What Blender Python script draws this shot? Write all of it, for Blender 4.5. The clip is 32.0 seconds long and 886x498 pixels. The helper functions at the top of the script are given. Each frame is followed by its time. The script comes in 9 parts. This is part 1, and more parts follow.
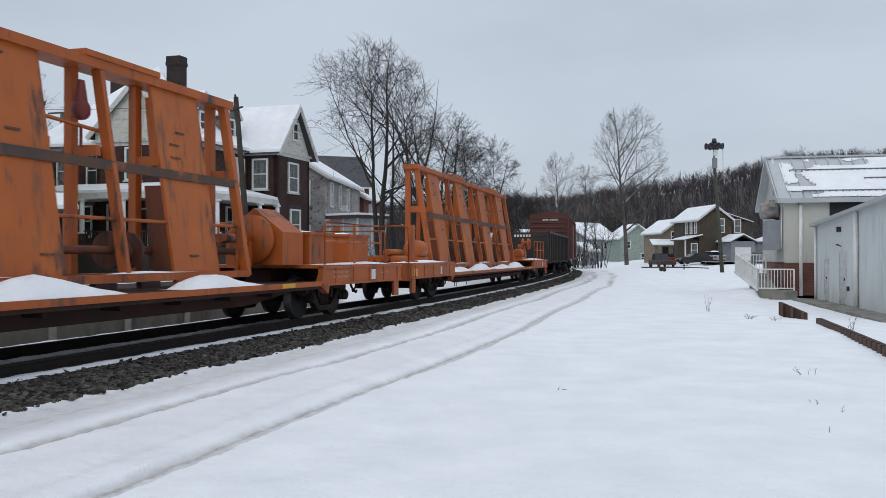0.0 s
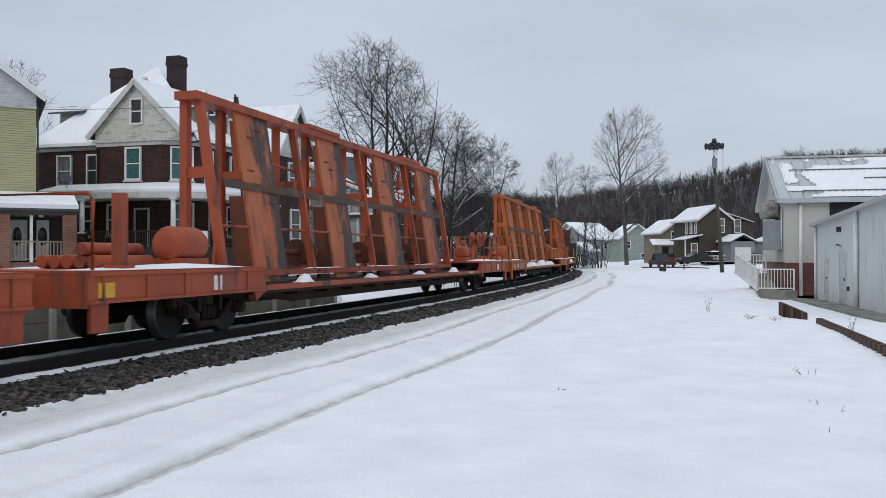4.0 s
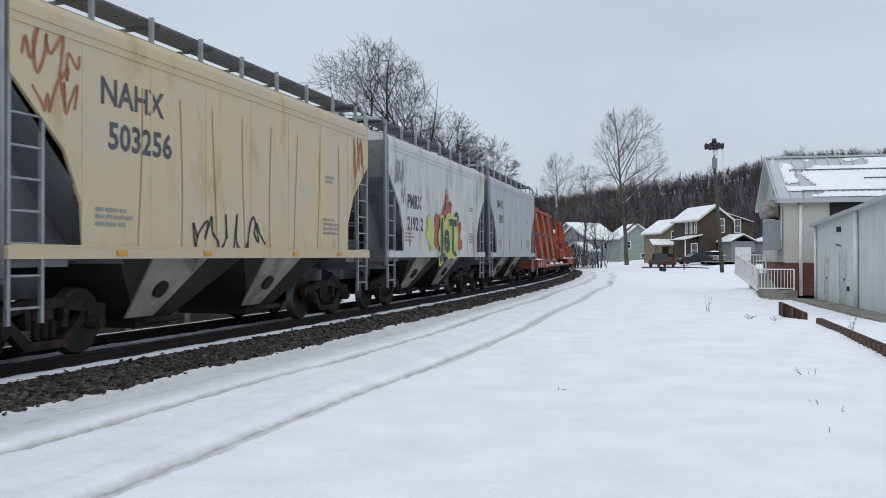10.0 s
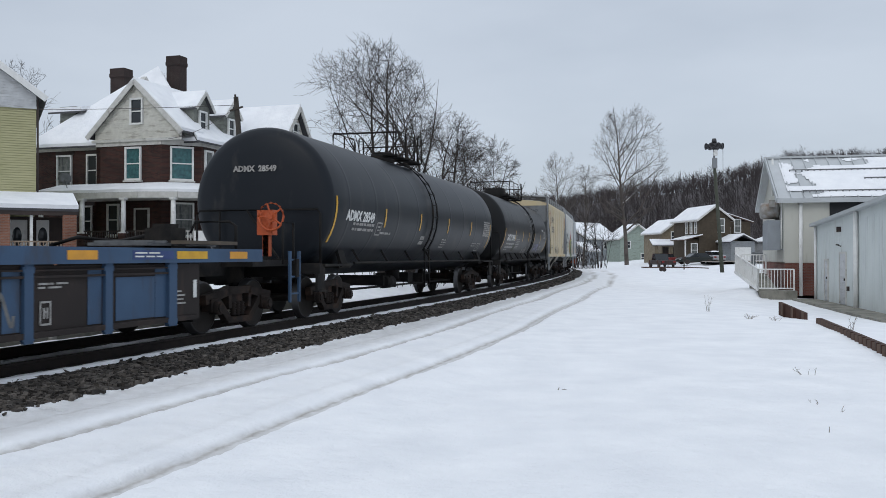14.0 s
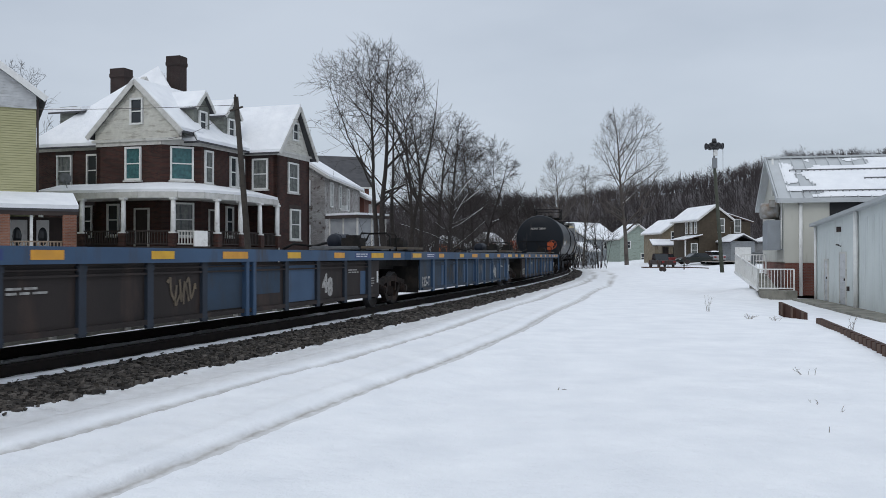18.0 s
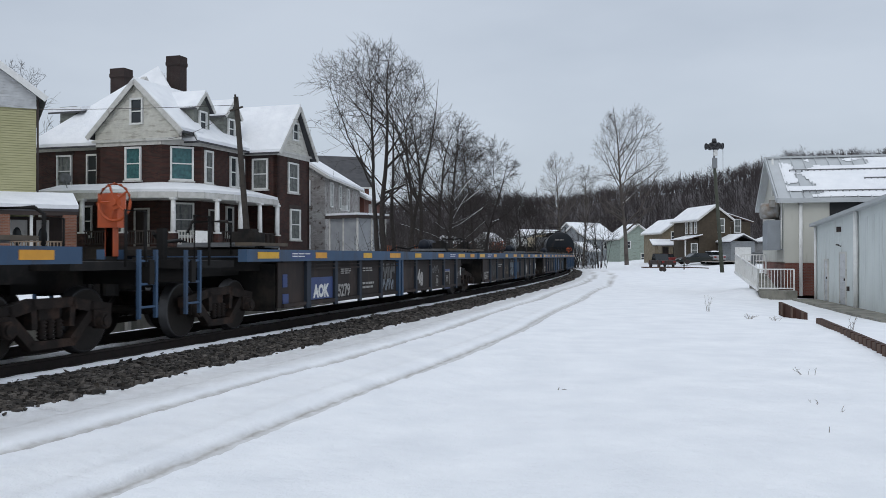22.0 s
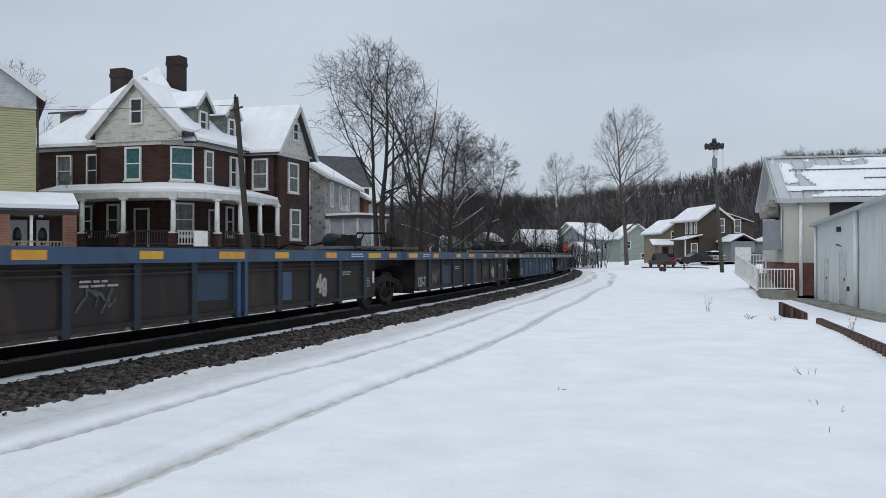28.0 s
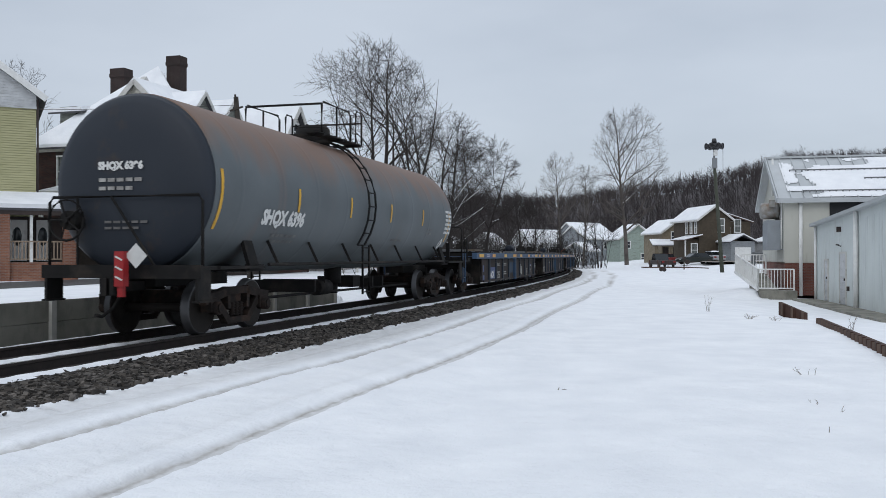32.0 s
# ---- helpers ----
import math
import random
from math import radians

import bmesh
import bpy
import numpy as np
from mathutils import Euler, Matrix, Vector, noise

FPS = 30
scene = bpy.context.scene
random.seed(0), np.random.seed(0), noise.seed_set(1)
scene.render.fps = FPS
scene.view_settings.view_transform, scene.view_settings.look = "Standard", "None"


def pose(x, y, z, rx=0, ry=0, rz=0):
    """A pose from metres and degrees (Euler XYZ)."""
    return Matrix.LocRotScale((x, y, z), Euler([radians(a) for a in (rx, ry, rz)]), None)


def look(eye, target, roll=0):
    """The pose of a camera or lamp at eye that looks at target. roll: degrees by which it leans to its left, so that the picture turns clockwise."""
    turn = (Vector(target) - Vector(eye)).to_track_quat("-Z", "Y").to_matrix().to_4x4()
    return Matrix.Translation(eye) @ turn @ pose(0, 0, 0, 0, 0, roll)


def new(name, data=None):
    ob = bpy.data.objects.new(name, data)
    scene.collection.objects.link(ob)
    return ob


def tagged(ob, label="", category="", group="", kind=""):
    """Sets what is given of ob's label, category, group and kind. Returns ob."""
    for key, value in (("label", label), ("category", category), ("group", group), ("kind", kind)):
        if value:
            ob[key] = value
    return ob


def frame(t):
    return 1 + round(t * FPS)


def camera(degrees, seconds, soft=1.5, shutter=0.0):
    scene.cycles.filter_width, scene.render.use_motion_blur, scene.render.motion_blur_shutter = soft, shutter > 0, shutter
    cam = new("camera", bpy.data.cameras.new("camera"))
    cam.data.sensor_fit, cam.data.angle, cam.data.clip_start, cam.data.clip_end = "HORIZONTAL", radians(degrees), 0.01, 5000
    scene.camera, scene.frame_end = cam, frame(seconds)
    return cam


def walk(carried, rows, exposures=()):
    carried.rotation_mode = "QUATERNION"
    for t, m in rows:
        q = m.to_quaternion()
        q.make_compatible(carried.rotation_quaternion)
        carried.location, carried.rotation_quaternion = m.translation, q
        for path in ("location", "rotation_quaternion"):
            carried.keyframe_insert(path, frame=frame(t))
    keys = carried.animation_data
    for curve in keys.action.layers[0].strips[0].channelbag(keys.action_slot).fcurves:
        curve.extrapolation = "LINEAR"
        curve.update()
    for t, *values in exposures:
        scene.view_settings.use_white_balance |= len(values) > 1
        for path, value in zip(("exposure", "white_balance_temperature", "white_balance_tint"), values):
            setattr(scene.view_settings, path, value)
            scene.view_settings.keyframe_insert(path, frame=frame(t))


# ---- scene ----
# The camera stands on the snow beside a railway line and does not move.
cam = camera(52.78, 32.0, soft=0.5, shutter=0.1)
EYE = pose(0, 0, 1.65, 90.453, 0, 0)
walk(cam, [(0.0, EYE), (32.0, EYE)], exposures=((0.0, -0.13), (6.0, -0.12), (8.0, -0.05), (13.0, -0.05), (15.0, -0.13), (30.0, -0.14), (31.3, -0.10), (32.0, -0.10)))

# ---- light: an overcast winter sky ----
world = bpy.data.worlds.new("overcast_sky")
scene.world = world
world.use_nodes = True
wn, wl = world.node_tree.nodes, world.node_tree.links
wn.clear()
w_out = wn.new("ShaderNodeOutputWorld")
w_bg = wn.new("ShaderNodeBackground")
w_co = wn.new("ShaderNodeTexCoord")
w_map = wn.new("ShaderNodeMapping")
w_map.inputs["Scale"].default_value = (1.0, 1.0, 3.2)
w_no = wn.new("ShaderNodeTexNoise")
w_no.inputs["Scale"].default_value = 1.7
w_no.inputs["Detail"].default_value = 5
w_no.inputs["Roughness"].default_value = 0.5
w_cl = wn.new("ShaderNodeValToRGB")
w_cl.color_ramp.elements[0].position, w_cl.color_ramp.elements[0].color = 0.32, (0.462, 0.522, 0.612, 1)
w_cl.color_ramp.elements[1].position, w_cl.color_ramp.elements[1].color = 0.68, (0.600, 0.662, 0.752, 1)
w_sep = wn.new("ShaderNodeSeparateXYZ")
w_up = wn.new("ShaderNodeValToRGB")
w_up.color_ramp.elements[0].position, w_up.color_ramp.elements[0].color = 0.0, (0.93, 0.93, 0.93, 1)
w_up.color_ramp.elements[1].position, w_up.color_ramp.elements[1].color = 0.9, (1.85, 1.80, 1.74, 1)
w_mid = w_up.color_ramp.elements.new(0.3)
w_mid.color = (1.0, 1.0, 1.0, 1)
w_mul = wn.new("ShaderNodeMix")
w_mul.data_type, w_mul.blend_type = "RGBA", "MULTIPLY"
w_mul.inputs[0].default_value = 1
w_sky = wn.new("ShaderNodeTexSky")
w_sky.sky_type, w_sky.sun_disc = "NISHITA", False
w_sky.sun_elevation, w_sky.sun_rotation = radians(38), radians(200)
w_mix = wn.new("ShaderNodeMix")
w_mix.data_type = "RGBA"
w_mix.inputs[0].default_value = 0.012
wl.new(w_co.outputs["Generated"], w_map.inputs["Vector"])
wl.new(w_map.outputs["Vector"], w_no.inputs["Vector"])
wl.new(w_no.outputs["Fac"], w_cl.inputs["Fac"])
wl.new(w_co.outputs["Generated"], w_sep.inputs[0])
wl.new(w_sep.outputs["Z"], w_up.inputs["Fac"])
wl.new(w_cl.outputs["Color"], w_mul.inputs[6])
wl.new(w_up.outputs["Color"], w_mul.inputs[7])
wl.new(w_mul.outputs[2], w_mix.inputs[6])
wl.new(w_sky.outputs["Color"], w_mix.inputs[7])
wl.new(w_mix.outputs[2], w_bg.inputs["Color"])
wl.new(w_bg.outputs[0], w_out.inputs[0])
w_bg.inputs["Strength"].default_value = 1.0

sun = new("sun", bpy.data.lights.new("sun", "SUN"))
sun.data.energy, sun.data.angle, sun.data.color = 0.5, radians(25), (1.0, 0.97, 0.93)
sun.matrix_world = look((-12, -34, 28), (0, 0, 0))


# ---- materials ----
def mat(name, col, col2=None, scale=2.0, rough=0.6, metal=0.0, bump=0.15, bscale=35.0, dirt=None, dirt_amount=0.0, stretch=(1, 1, 1), dscale=1.2, spec=0.4, rand=0.0, island=False):
    m = bpy.data.materials.new(name)
    m.use_nodes = True
    n, l = m.node_tree.nodes, m.node_tree.links
    b = n["Principled BSDF"]
    b.inputs["Roughness"].default_value, b.inputs["Metallic"].default_value = rough, metal
    b.inputs["Specular IOR Level"].default_value = spec
    co = n.new("ShaderNodeTexCoord")
    col2 = col2 or tuple(c * 0.75 for c in col)
    big = n.new("ShaderNodeTexNoise")
    big.inputs["Scale"].default_value, big.inputs["Detail"].default_value = scale, 6
    l.new(co.outputs["Object"], big.inputs["Vector"])
    ramp = n.new("ShaderNodeValToRGB")
    ramp.color_ramp.elements[0].position, ramp.color_ramp.elements[1].position = 0.3, 0.7
    ramp.color_ramp.elements[0].color, ramp.color_ramp.elements[1].color = (*col2, 1), (*col, 1)
    l.new(big.outputs["Fac"], ramp.inputs["Fac"])
    last = ramp.outputs["Color"]
    fine = n.new("ShaderNodeTexNoise")
    fine.inputs["Scale"].default_value, fine.inputs["Detail"].default_value = bscale, 4
    l.new(co.outputs["Object"], fine.inputs["Vector"])
    if dirt:
        mp = n.new("ShaderNodeMapping")
        mp.inputs["Scale"].default_value = stretch
        l.new(co.outputs["Object"], mp.inputs["Vector"])
        dn = n.new("ShaderNodeTexNoise")
        dn.inputs["Scale"].default_value, dn.inputs["Detail"].default_value, dn.inputs["Roughness"].default_value = dscale, 8, 0.65
        l.new(mp.outputs["Vector"], dn.inputs["Vector"])
        dr = n.new("ShaderNodeValToRGB")
        dr.color_ramp.elements[0].position, dr.color_ramp.elements[1].position = 0.62 - 0.3 * dirt_amount, 0.78 - 0.22 * dirt_amount
        l.new(dn.outputs["Fac"], dr.inputs["Fac"])
        mx = n.new("ShaderNodeMix")
        mx.data_type = "RGBA"
        l.new(dr.outputs["Color"], mx.inputs[0])
        l.new(last, mx.inputs[6])
        mx.inputs[7].default_value = (*dirt, 1)
        last = mx.outputs[2]
    if rand or island:
        src = n.new("ShaderNodeNewGeometry").outputs["Random Per Island"] if island else n.new("ShaderNodeObjectInfo").outputs["Random"]
        mr = n.new("ShaderNodeMapRange")
        mr.inputs["To Min"].default_value, mr.inputs["To Max"].default_value = 1 - rand, 1 + rand
        l.new(src, mr.inputs["Value"])
        mm = n.new("ShaderNodeMix")
        mm.data_type, mm.blend_type = "RGBA", "MULTIPLY"
        mm.inputs[0].default_value = 1
        l.new(last, mm.inputs[6])
        l.new(mr.outputs["Result"], mm.inputs[7])
        last = mm.outputs[2]
    l.new(last, b.inputs["Base Color"])
    if bump:
        bp = n.new("ShaderNodeBump")
        bp.inputs["Strength"].default_value, bp.inputs["Distance"].default_value = bump, 0.02
        l.new(fine.outputs["Fac"], bp.inputs["Height"])
        l.new(bp.outputs["Normal"], b.inputs["Normal"])
    return m


def brick_mat(name, c1, c2, mortar, scale=1.0, bump=0.5, worn=None):
    m = mat(name, c1, c2, bump=0)
    n, l = m.node_tree.nodes, m.node_tree.links
    b = n["Principled BSDF"]
    b.inputs["Roughness"].default_value = 0.85
    co = n.new("ShaderNodeTexCoord")
    sp = n.new("ShaderNodeSeparateXYZ")
    l.new(co.outputs["Object"], sp.inputs[0])
    ad = n.new("ShaderNodeMath")
    l.new(sp.outputs["X"], ad.inputs[0])
    l.new(sp.outputs["Y"], ad.inputs[1])
    cb = n.new("ShaderNodeCombineXYZ")
    l.new(ad.outputs[0], cb.inputs["X"])
    l.new(sp.outputs["Z"], cb.inputs["Y"])
    bt = n.new("ShaderNodeTexBrick")
    bt.inputs["Scale"].default_value = scale
    bt.inputs["Brick Width"].default_value, bt.inputs["Row Height"].default_value = 0.215, 0.075
    bt.inputs["Mortar Size"].default_value = 0.009
    bt.inputs["Color1"].default_value, bt.inputs["Color2"].default_value, bt.inputs["Mortar"].default_value = (*c1, 1), (*c2, 1), (*mortar, 1)
    l.new(cb.outputs[0], bt.inputs["Vector"])
    last = bt.outputs["Color"]
    no = n.new("ShaderNodeTexNoise")
    no.inputs["Scale"].default_value, no.inputs["Detail"].default_value = 0.7, 6
    l.new(co.outputs["Object"], no.inputs["Vector"])
    rp = n.new("ShaderNodeValToRGB")
    rp.color_ramp.elements[0].position, rp.color_ramp.elements[1].position = 0.35, 0.65
    rp.color_ramp.elements[0].color = (0.55, 0.5, 0.5, 1)
    l.new(no.outputs["Fac"], rp.inputs["Fac"])
    mm = n.new("ShaderNodeMix")
    mm.data_type, mm.blend_type = "RGBA", "MULTIPLY"
    mm.inputs[0].default_value = 0.75
    l.new(last, mm.inputs[6])
    l.new(rp.outputs["Color"], mm.inputs[7])
    last = mm.outputs[2]
    if worn:
        n2 = n.new("ShaderNodeTexNoise")
        n2.inputs["Scale"].default_value, n2.inputs["Detail"].default_value, n2.inputs["Roughness"].default_value = 2.2, 8, 0.7
        l.new(co.outputs["Object"], n2.inputs["Vector"])
        r2 = n.new("ShaderNodeValToRGB")
        r2.color_ramp.elements[0].position, r2.color_ramp.elements[1].position = 0.56, 0.6
        l.new(n2.outputs["Fac"], r2.inputs["Fac"])
        m2 = n.new("ShaderNodeMix")
        m2.data_type = "RGBA"
        l.new(r2.outputs["Color"], m2.inputs[0])
        l.new(last, m2.inputs[6])
        m2.inputs[7].default_value = (*worn, 1)
        last = m2.outputs[2]
    l.new(last, b.inputs["Base Color"])
    bp = n.new("ShaderNodeBump")
    bp.inputs["Strength"].default_value, bp.inputs["Distance"].default_value = bump, 0.01
    bp.invert = True
    l.new(bt.outputs["Fac"], bp.inputs["Height"])
    l.new(bp.outputs["Normal"], b.inputs["Normal"])
    return m


def glass_mat(name, tint=(0.03, 0.035, 0.04)):
    m = bpy.data.materials.new(name)
    m.use_nodes = True
    b = m.node_tree.nodes["Principled BSDF"]
    b.inputs["Base Color"].default_value = (*tint, 1)
    b.inputs["Roughness"].default_value = 0.06
    b.inputs["Specular IOR Level"].default_value = 0.38
    return m


def snow_mat():
    m = mat("snow", (0.88, 0.89, 0.905), (0.78, 0.795, 0.82), scale=1.1, rough=0.75, bump=0.0, spec=0.25)
    n, l = m.node_tree.nodes, m.node_tree.links
    b = n["Principled BSDF"]
    co = n.new("ShaderNodeTexCoord")
    a = n.new("ShaderNodeTexNoise")
    a.inputs["Scale"].default_value, a.inputs["Detail"].default_value, a.inputs["Roughness"].default_value = 3.5, 8, 0.62
    l.new(co.outputs["Object"], a.inputs["Vector"])
    c = n.new("ShaderNodeTexNoise")
    c.inputs["Scale"].default_value, c.inputs["Detail"].default_value = 38, 5
    l.new(co.outputs["Object"], c.inputs["Vector"])
    b1 = n.new("ShaderNodeBump")
    b1.inputs["Strength"].default_value, b1.inputs["Distance"].default_value = 0.65, 0.11
    l.new(a.outputs["Fac"], b1.inputs["Height"])
    b2 = n.new("ShaderNodeBump")
    b2.inputs["Strength"].default_value, b2.inputs["Distance"].default_value = 0.7, 0.013
    l.new(c.outputs["Fac"], b2.inputs["Height"])
    l.new(b1.outputs["Normal"], b2.inputs["Normal"])
    l.new(b2.outputs["Normal"], b.inputs["Normal"])
    return m


SNOW = snow_mat()
RUT = mat("packed_dirty_snow", (0.72, 0.72, 0.715), (0.50, 0.485, 0.46), scale=2.2, rough=0.45, bump=0.5, bscale=12, spec=0.5)
STONE = mat("ballast_stone", (0.105, 0.092, 0.080), (0.040, 0.036, 0.033), scale=6, rough=0.9, bump=0.4, bscale=60, rand=0.85, island=True)
BED = mat("ballast_bed", (0.062, 0.055, 0.050), (0.034, 0.031, 0.029), scale=18, rough=0.95, bump=0.9, bscale=30)
RAIL = mat("rail_steel_dark", (0.034, 0.027, 0.025), (0.022, 0.019, 0.018), scale=8, rough=0.8, spec=0.2)
RAILTOP = mat("rail_head_polished", (0.42, 0.42, 0.43), (0.33, 0.33, 0.34), scale=5, rough=0.3, metal=1.0, bump=0.03)
TIE = mat("creosote_tie", (0.05, 0.042, 0.036), (0.028, 0.024, 0.022), scale=5, rough=0.9, bump=0.5)
ASPHALT = mat("wet_asphalt", (0.055, 0.055, 0.058), (0.04, 0.04, 0.042), scale=1, rough=0.5, bump=0.3, bscale=80)
CONCRETE = mat("weathered_concrete", (0.27, 0.26, 0.225), (0.19, 0.185, 0.155), scale=1.6, rough=0.9, dirt=(0.12, 0.115, 0.1), dirt_amount=0.45, stretch=(1, 1, 0.5))
POSTCON = mat("pale_concrete", (0.5, 0.49, 0.46), (0.4, 0.39, 0.36), scale=3, rough=0.9)
BARK = mat("bark", (0.042, 0.035, 0.031), (0.024, 0.020, 0.018), scale=9, rough=0.95, bump=0.8, bscale=22)
BARKPALE = mat("pale_bark", (0.125, 0.108, 0.096), (0.06, 0.052, 0.046), scale=1.6, rough=0.9, bump=0.5, bscale=18)
WEED = mat("dry_weed", (0.22, 0.18, 0.14), (0.12, 0.10, 0.08), rough=0.9)
WHITE = mat("white_paint", (0.78, 0.78, 0.76), (0.68, 0.68, 0.66), scale=4, rough=0.5, dirt=(0.42, 0.4, 0.37), dirt_amount=0.12)
GLASS = glass_mat("window_glass")
CURTAIN = mat("teal_curtain", (0.06, 0.165, 0.17), (0.035, 0.085, 0.095), scale=4, rough=0.25, stretch=(9, 9, 0.3))
CURTAINW = mat("white_curtain", (0.20, 0.21, 0.195), (0.085, 0.09, 0.088), scale=4, rough=0.25, stretch=(8, 8, 0.4), dirt=(0.05, 0.055, 0.06), dirt_amount=0.45)


# ---- mesh helpers ----
def quads(bm, vs, faces):
    made = [bm.verts.new(v) for v in vs]
    for f in faces:
        try:
            bm.faces.new([made[i] for i in f])
        except ValueError:
            pass
    return made


def box(bm, c, s, rz=0.0, ry=0.0, rx=0.0, taper=1.0):
    m = Matrix.Translation(c) @ Euler((radians(rx), radians(ry), radians(rz))).to_matrix().to_4x4()
    hx, hy, hz = s[0] / 2, s[1] / 2, s[2] / 2
    vs = [m @ Vector(v) for v in ((-hx, -hy, -hz), (hx, -hy, -hz), (hx, hy, -hz), (-hx, hy, -hz), (-hx * taper, -hy * taper, hz), (hx * taper, -hy * taper, hz), (hx * taper, hy * taper, hz), (-hx * taper, hy * taper, hz))]
    quads(bm, vs, ((3, 2, 1, 0), (4, 5, 6, 7), (0, 1, 5, 4), (1, 2, 6, 5), (2, 3, 7, 6), (3, 0, 4, 7)))
    return bm


def bar(bm, a, b, w, h=None):
    """A square bar from a to b."""
    a, b = Vector(a), Vector(b)
    d = b - a
    q = d.to_track_quat("X", "Z").to_matrix().to_4x4()
    m = Matrix.Translation((a + b) / 2) @ q
    h = h or w
    hx, hy, hz = d.length / 2, w / 2, h / 2
    vs = [m @ Vector((x, y, z)) for x in (-hx, hx) for y in (-hy, hy) for z in (-hz, hz)]
    quads(bm, vs, ((0, 1, 3, 2), (4, 6, 7, 5), (0, 4, 5, 1), (2, 3, 7, 6), (0, 2, 6, 4), (1, 5, 7, 3)))
    return bm


def rod(bm, a, b, r, n=8, r2=None, caps=True):
    a, b = Vector(a), Vector(b)
    r2 = r if r2 is None else r2
    q = (b - a).to_track_quat("Z", "X").to_matrix()
    rings = []
    for p, rr in ((a, r), (b, r2)):
        rings.append([bm.verts.new(p + q @ Vector((rr * math.cos(2 * math.pi * i / n), rr * math.sin(2 * math.pi * i / n), 0))) for i in range(n)])
    for i in range(n):
        j = (i + 1) % n
        f = bm.faces.new((rings[0][i], rings[0][j], rings[1][j], rings[1][i]))
        f.smooth = n > 6
    if caps:
        bm.faces.new(rings[0][::-1])
        bm.faces.new(rings[1])
    return bm


def pipe(bm, pts, r, n=6):
    """A tube through points."""
    pts = [Vector(p) for p in pts]
    rings = []
    for i, p in enumerate(pts):
        d = (pts[min(i + 1, len(pts) - 1)] - pts[max(i - 1, 0)]).normalized()
        q = d.to_track_quat("Z", "X").to_matrix()
        rings.append([bm.verts.new(p + q @ Vector((r * math.cos(2 * math.pi * k / n), r * math.sin(2 * math.pi * k / n), 0))) for k in range(n)])
    for a, b in zip(rings, rings[1:]):
        off = min(range(n), key=lambda o: (b[o].co - a[0].co).length)
        for k in range(n):
            f = bm.faces.new((a[k], a[(k + 1) % n], b[(k + 1 + off) % n], b[(k + off) % n]))
            f.smooth = True
    bm.faces.new(rings[0][::-1])
    bm.faces.new(rings[-1])
    return bm


def prism(bm, poly, a, b, axis="y"):
    """A polygon swept from a to b along an axis; poly in the two other axes, in order."""
    def at(p, k):
        return {"x": (k, p[0], p[1]), "y": (p[0], k, p[1]), "z": (p[0], p[1], k)}[axis]
    n = len(poly)
    lo = [bm.verts.new(at(p, a)) for p in poly]
    hi = [bm.verts.new(at(p, b)) for p in poly]
    bm.faces.new(lo)
    bm.faces.new(hi[::-1])
    for i in range(n):
        j = (i + 1) % n
        bm.faces.new((lo[j], lo[i], hi[i], hi[j]))
    return bm


def lathe(bm, prof, n=40, axis="x", c=(0, 0, 0), smooth=True):
    """A profile of (along, radius) turned round an axis through c."""
    rings = []
    for u, r in prof:
        ring = []
        for k in range(n):
            a = 2 * math.pi * k / n
            y, z = r * math.cos(a), r * math.sin(a)
            v = {"x": (u, y, z), "y": (y, u, z), "z": (y, z, u)}[axis]
            ring.append(bm.verts.new(Vector(v) + Vector(c)))
        rings.append(ring)
    for a, b in zip(rings, rings[1:]):
        for k in range(n):
            f = bm.faces.new((a[k], a[(k + 1) % n], b[(k + 1) % n], b[k]))
            f.smooth = smooth
    if prof[0][1] > 1e-4:
        bm.faces.new(rings[0][::-1])
    if prof[-1][1] > 1e-4:
        bm.faces.new(rings[-1])
    return bm


def mesh_of(name, bm, material, fix=True):
    if fix:
        bmesh.ops.recalc_face_normals(bm, faces=bm.faces[:])
    me = bpy.data.meshes.new(name)
    bm.to_mesh(me)
    bm.free()
    if material:
        me.materials.append(material)
    return me


def part(name, bm, material, parent, label="", at=None, fix=True):
    ob = new(name, mesh_of(name, bm, material, fix))
    ob.parent = parent
    if at is not None:
        ob.matrix_local = at
    return tagged(ob, label)


def same(name, mesh, parent, at=None, label=""):
    """Another part on an existing mesh."""
    ob = new(name, mesh)
    ob.parent = parent
    if at is not None:
        ob.matrix_local = at
    return tagged(ob, label)


def thing(name, label, category, group="", kind="", at=None):
    ob = new(name)
    ob.empty_display_size = 0.3
    if at is not None:
        ob.matrix_world = at
    return tagged(ob, label, category, group, kind)


def single(name, bm, material, label, category, group="", kind="", at=None, fix=True):
    ob = new(name, mesh_of(name, bm, material, fix))
    if at is not None:
        ob.matrix_world = at
    return tagged(ob, label, category, group, kind)


def B():
    return bmesh.new()


def lettering(name, text, size, material, parent, at, wide=1.0, bend=None, bold=0.0, label=""):
    """Words as flat mesh; bend moves each point of it onto a curved side."""
    cu = bpy.data.curves.new(name, "FONT")
    cu.body, cu.size, cu.offset = text, size, bold
    cu.resolution_u = 2
    ob = bpy.data.objects.new(name, cu)
    me = bpy.data.meshes.new_from_object(ob)
    bpy.data.objects.remove(ob)
    me.transform(at @ Matrix.Diagonal((wide, 1, 1, 1)))
    if bend:
        for v in me.vertices:
            v.co = bend(v.co)
    me.materials.clear()
    me.materials.append(material)
    out = new(name, me)
    out.parent = parent
    return tagged(out, label)


SIDE = pose(0, 0, 0, 90, 0, 0)
REAR = pose(0, 0, 0, 90, 0, -90)


def plate(bm, x, z, w, h, y, t=0.006):
    """A thin flat mark on a side that faces -y."""
    return box(bm, (x + w / 2, y - t / 2, z + h / 2), (w, t, h))


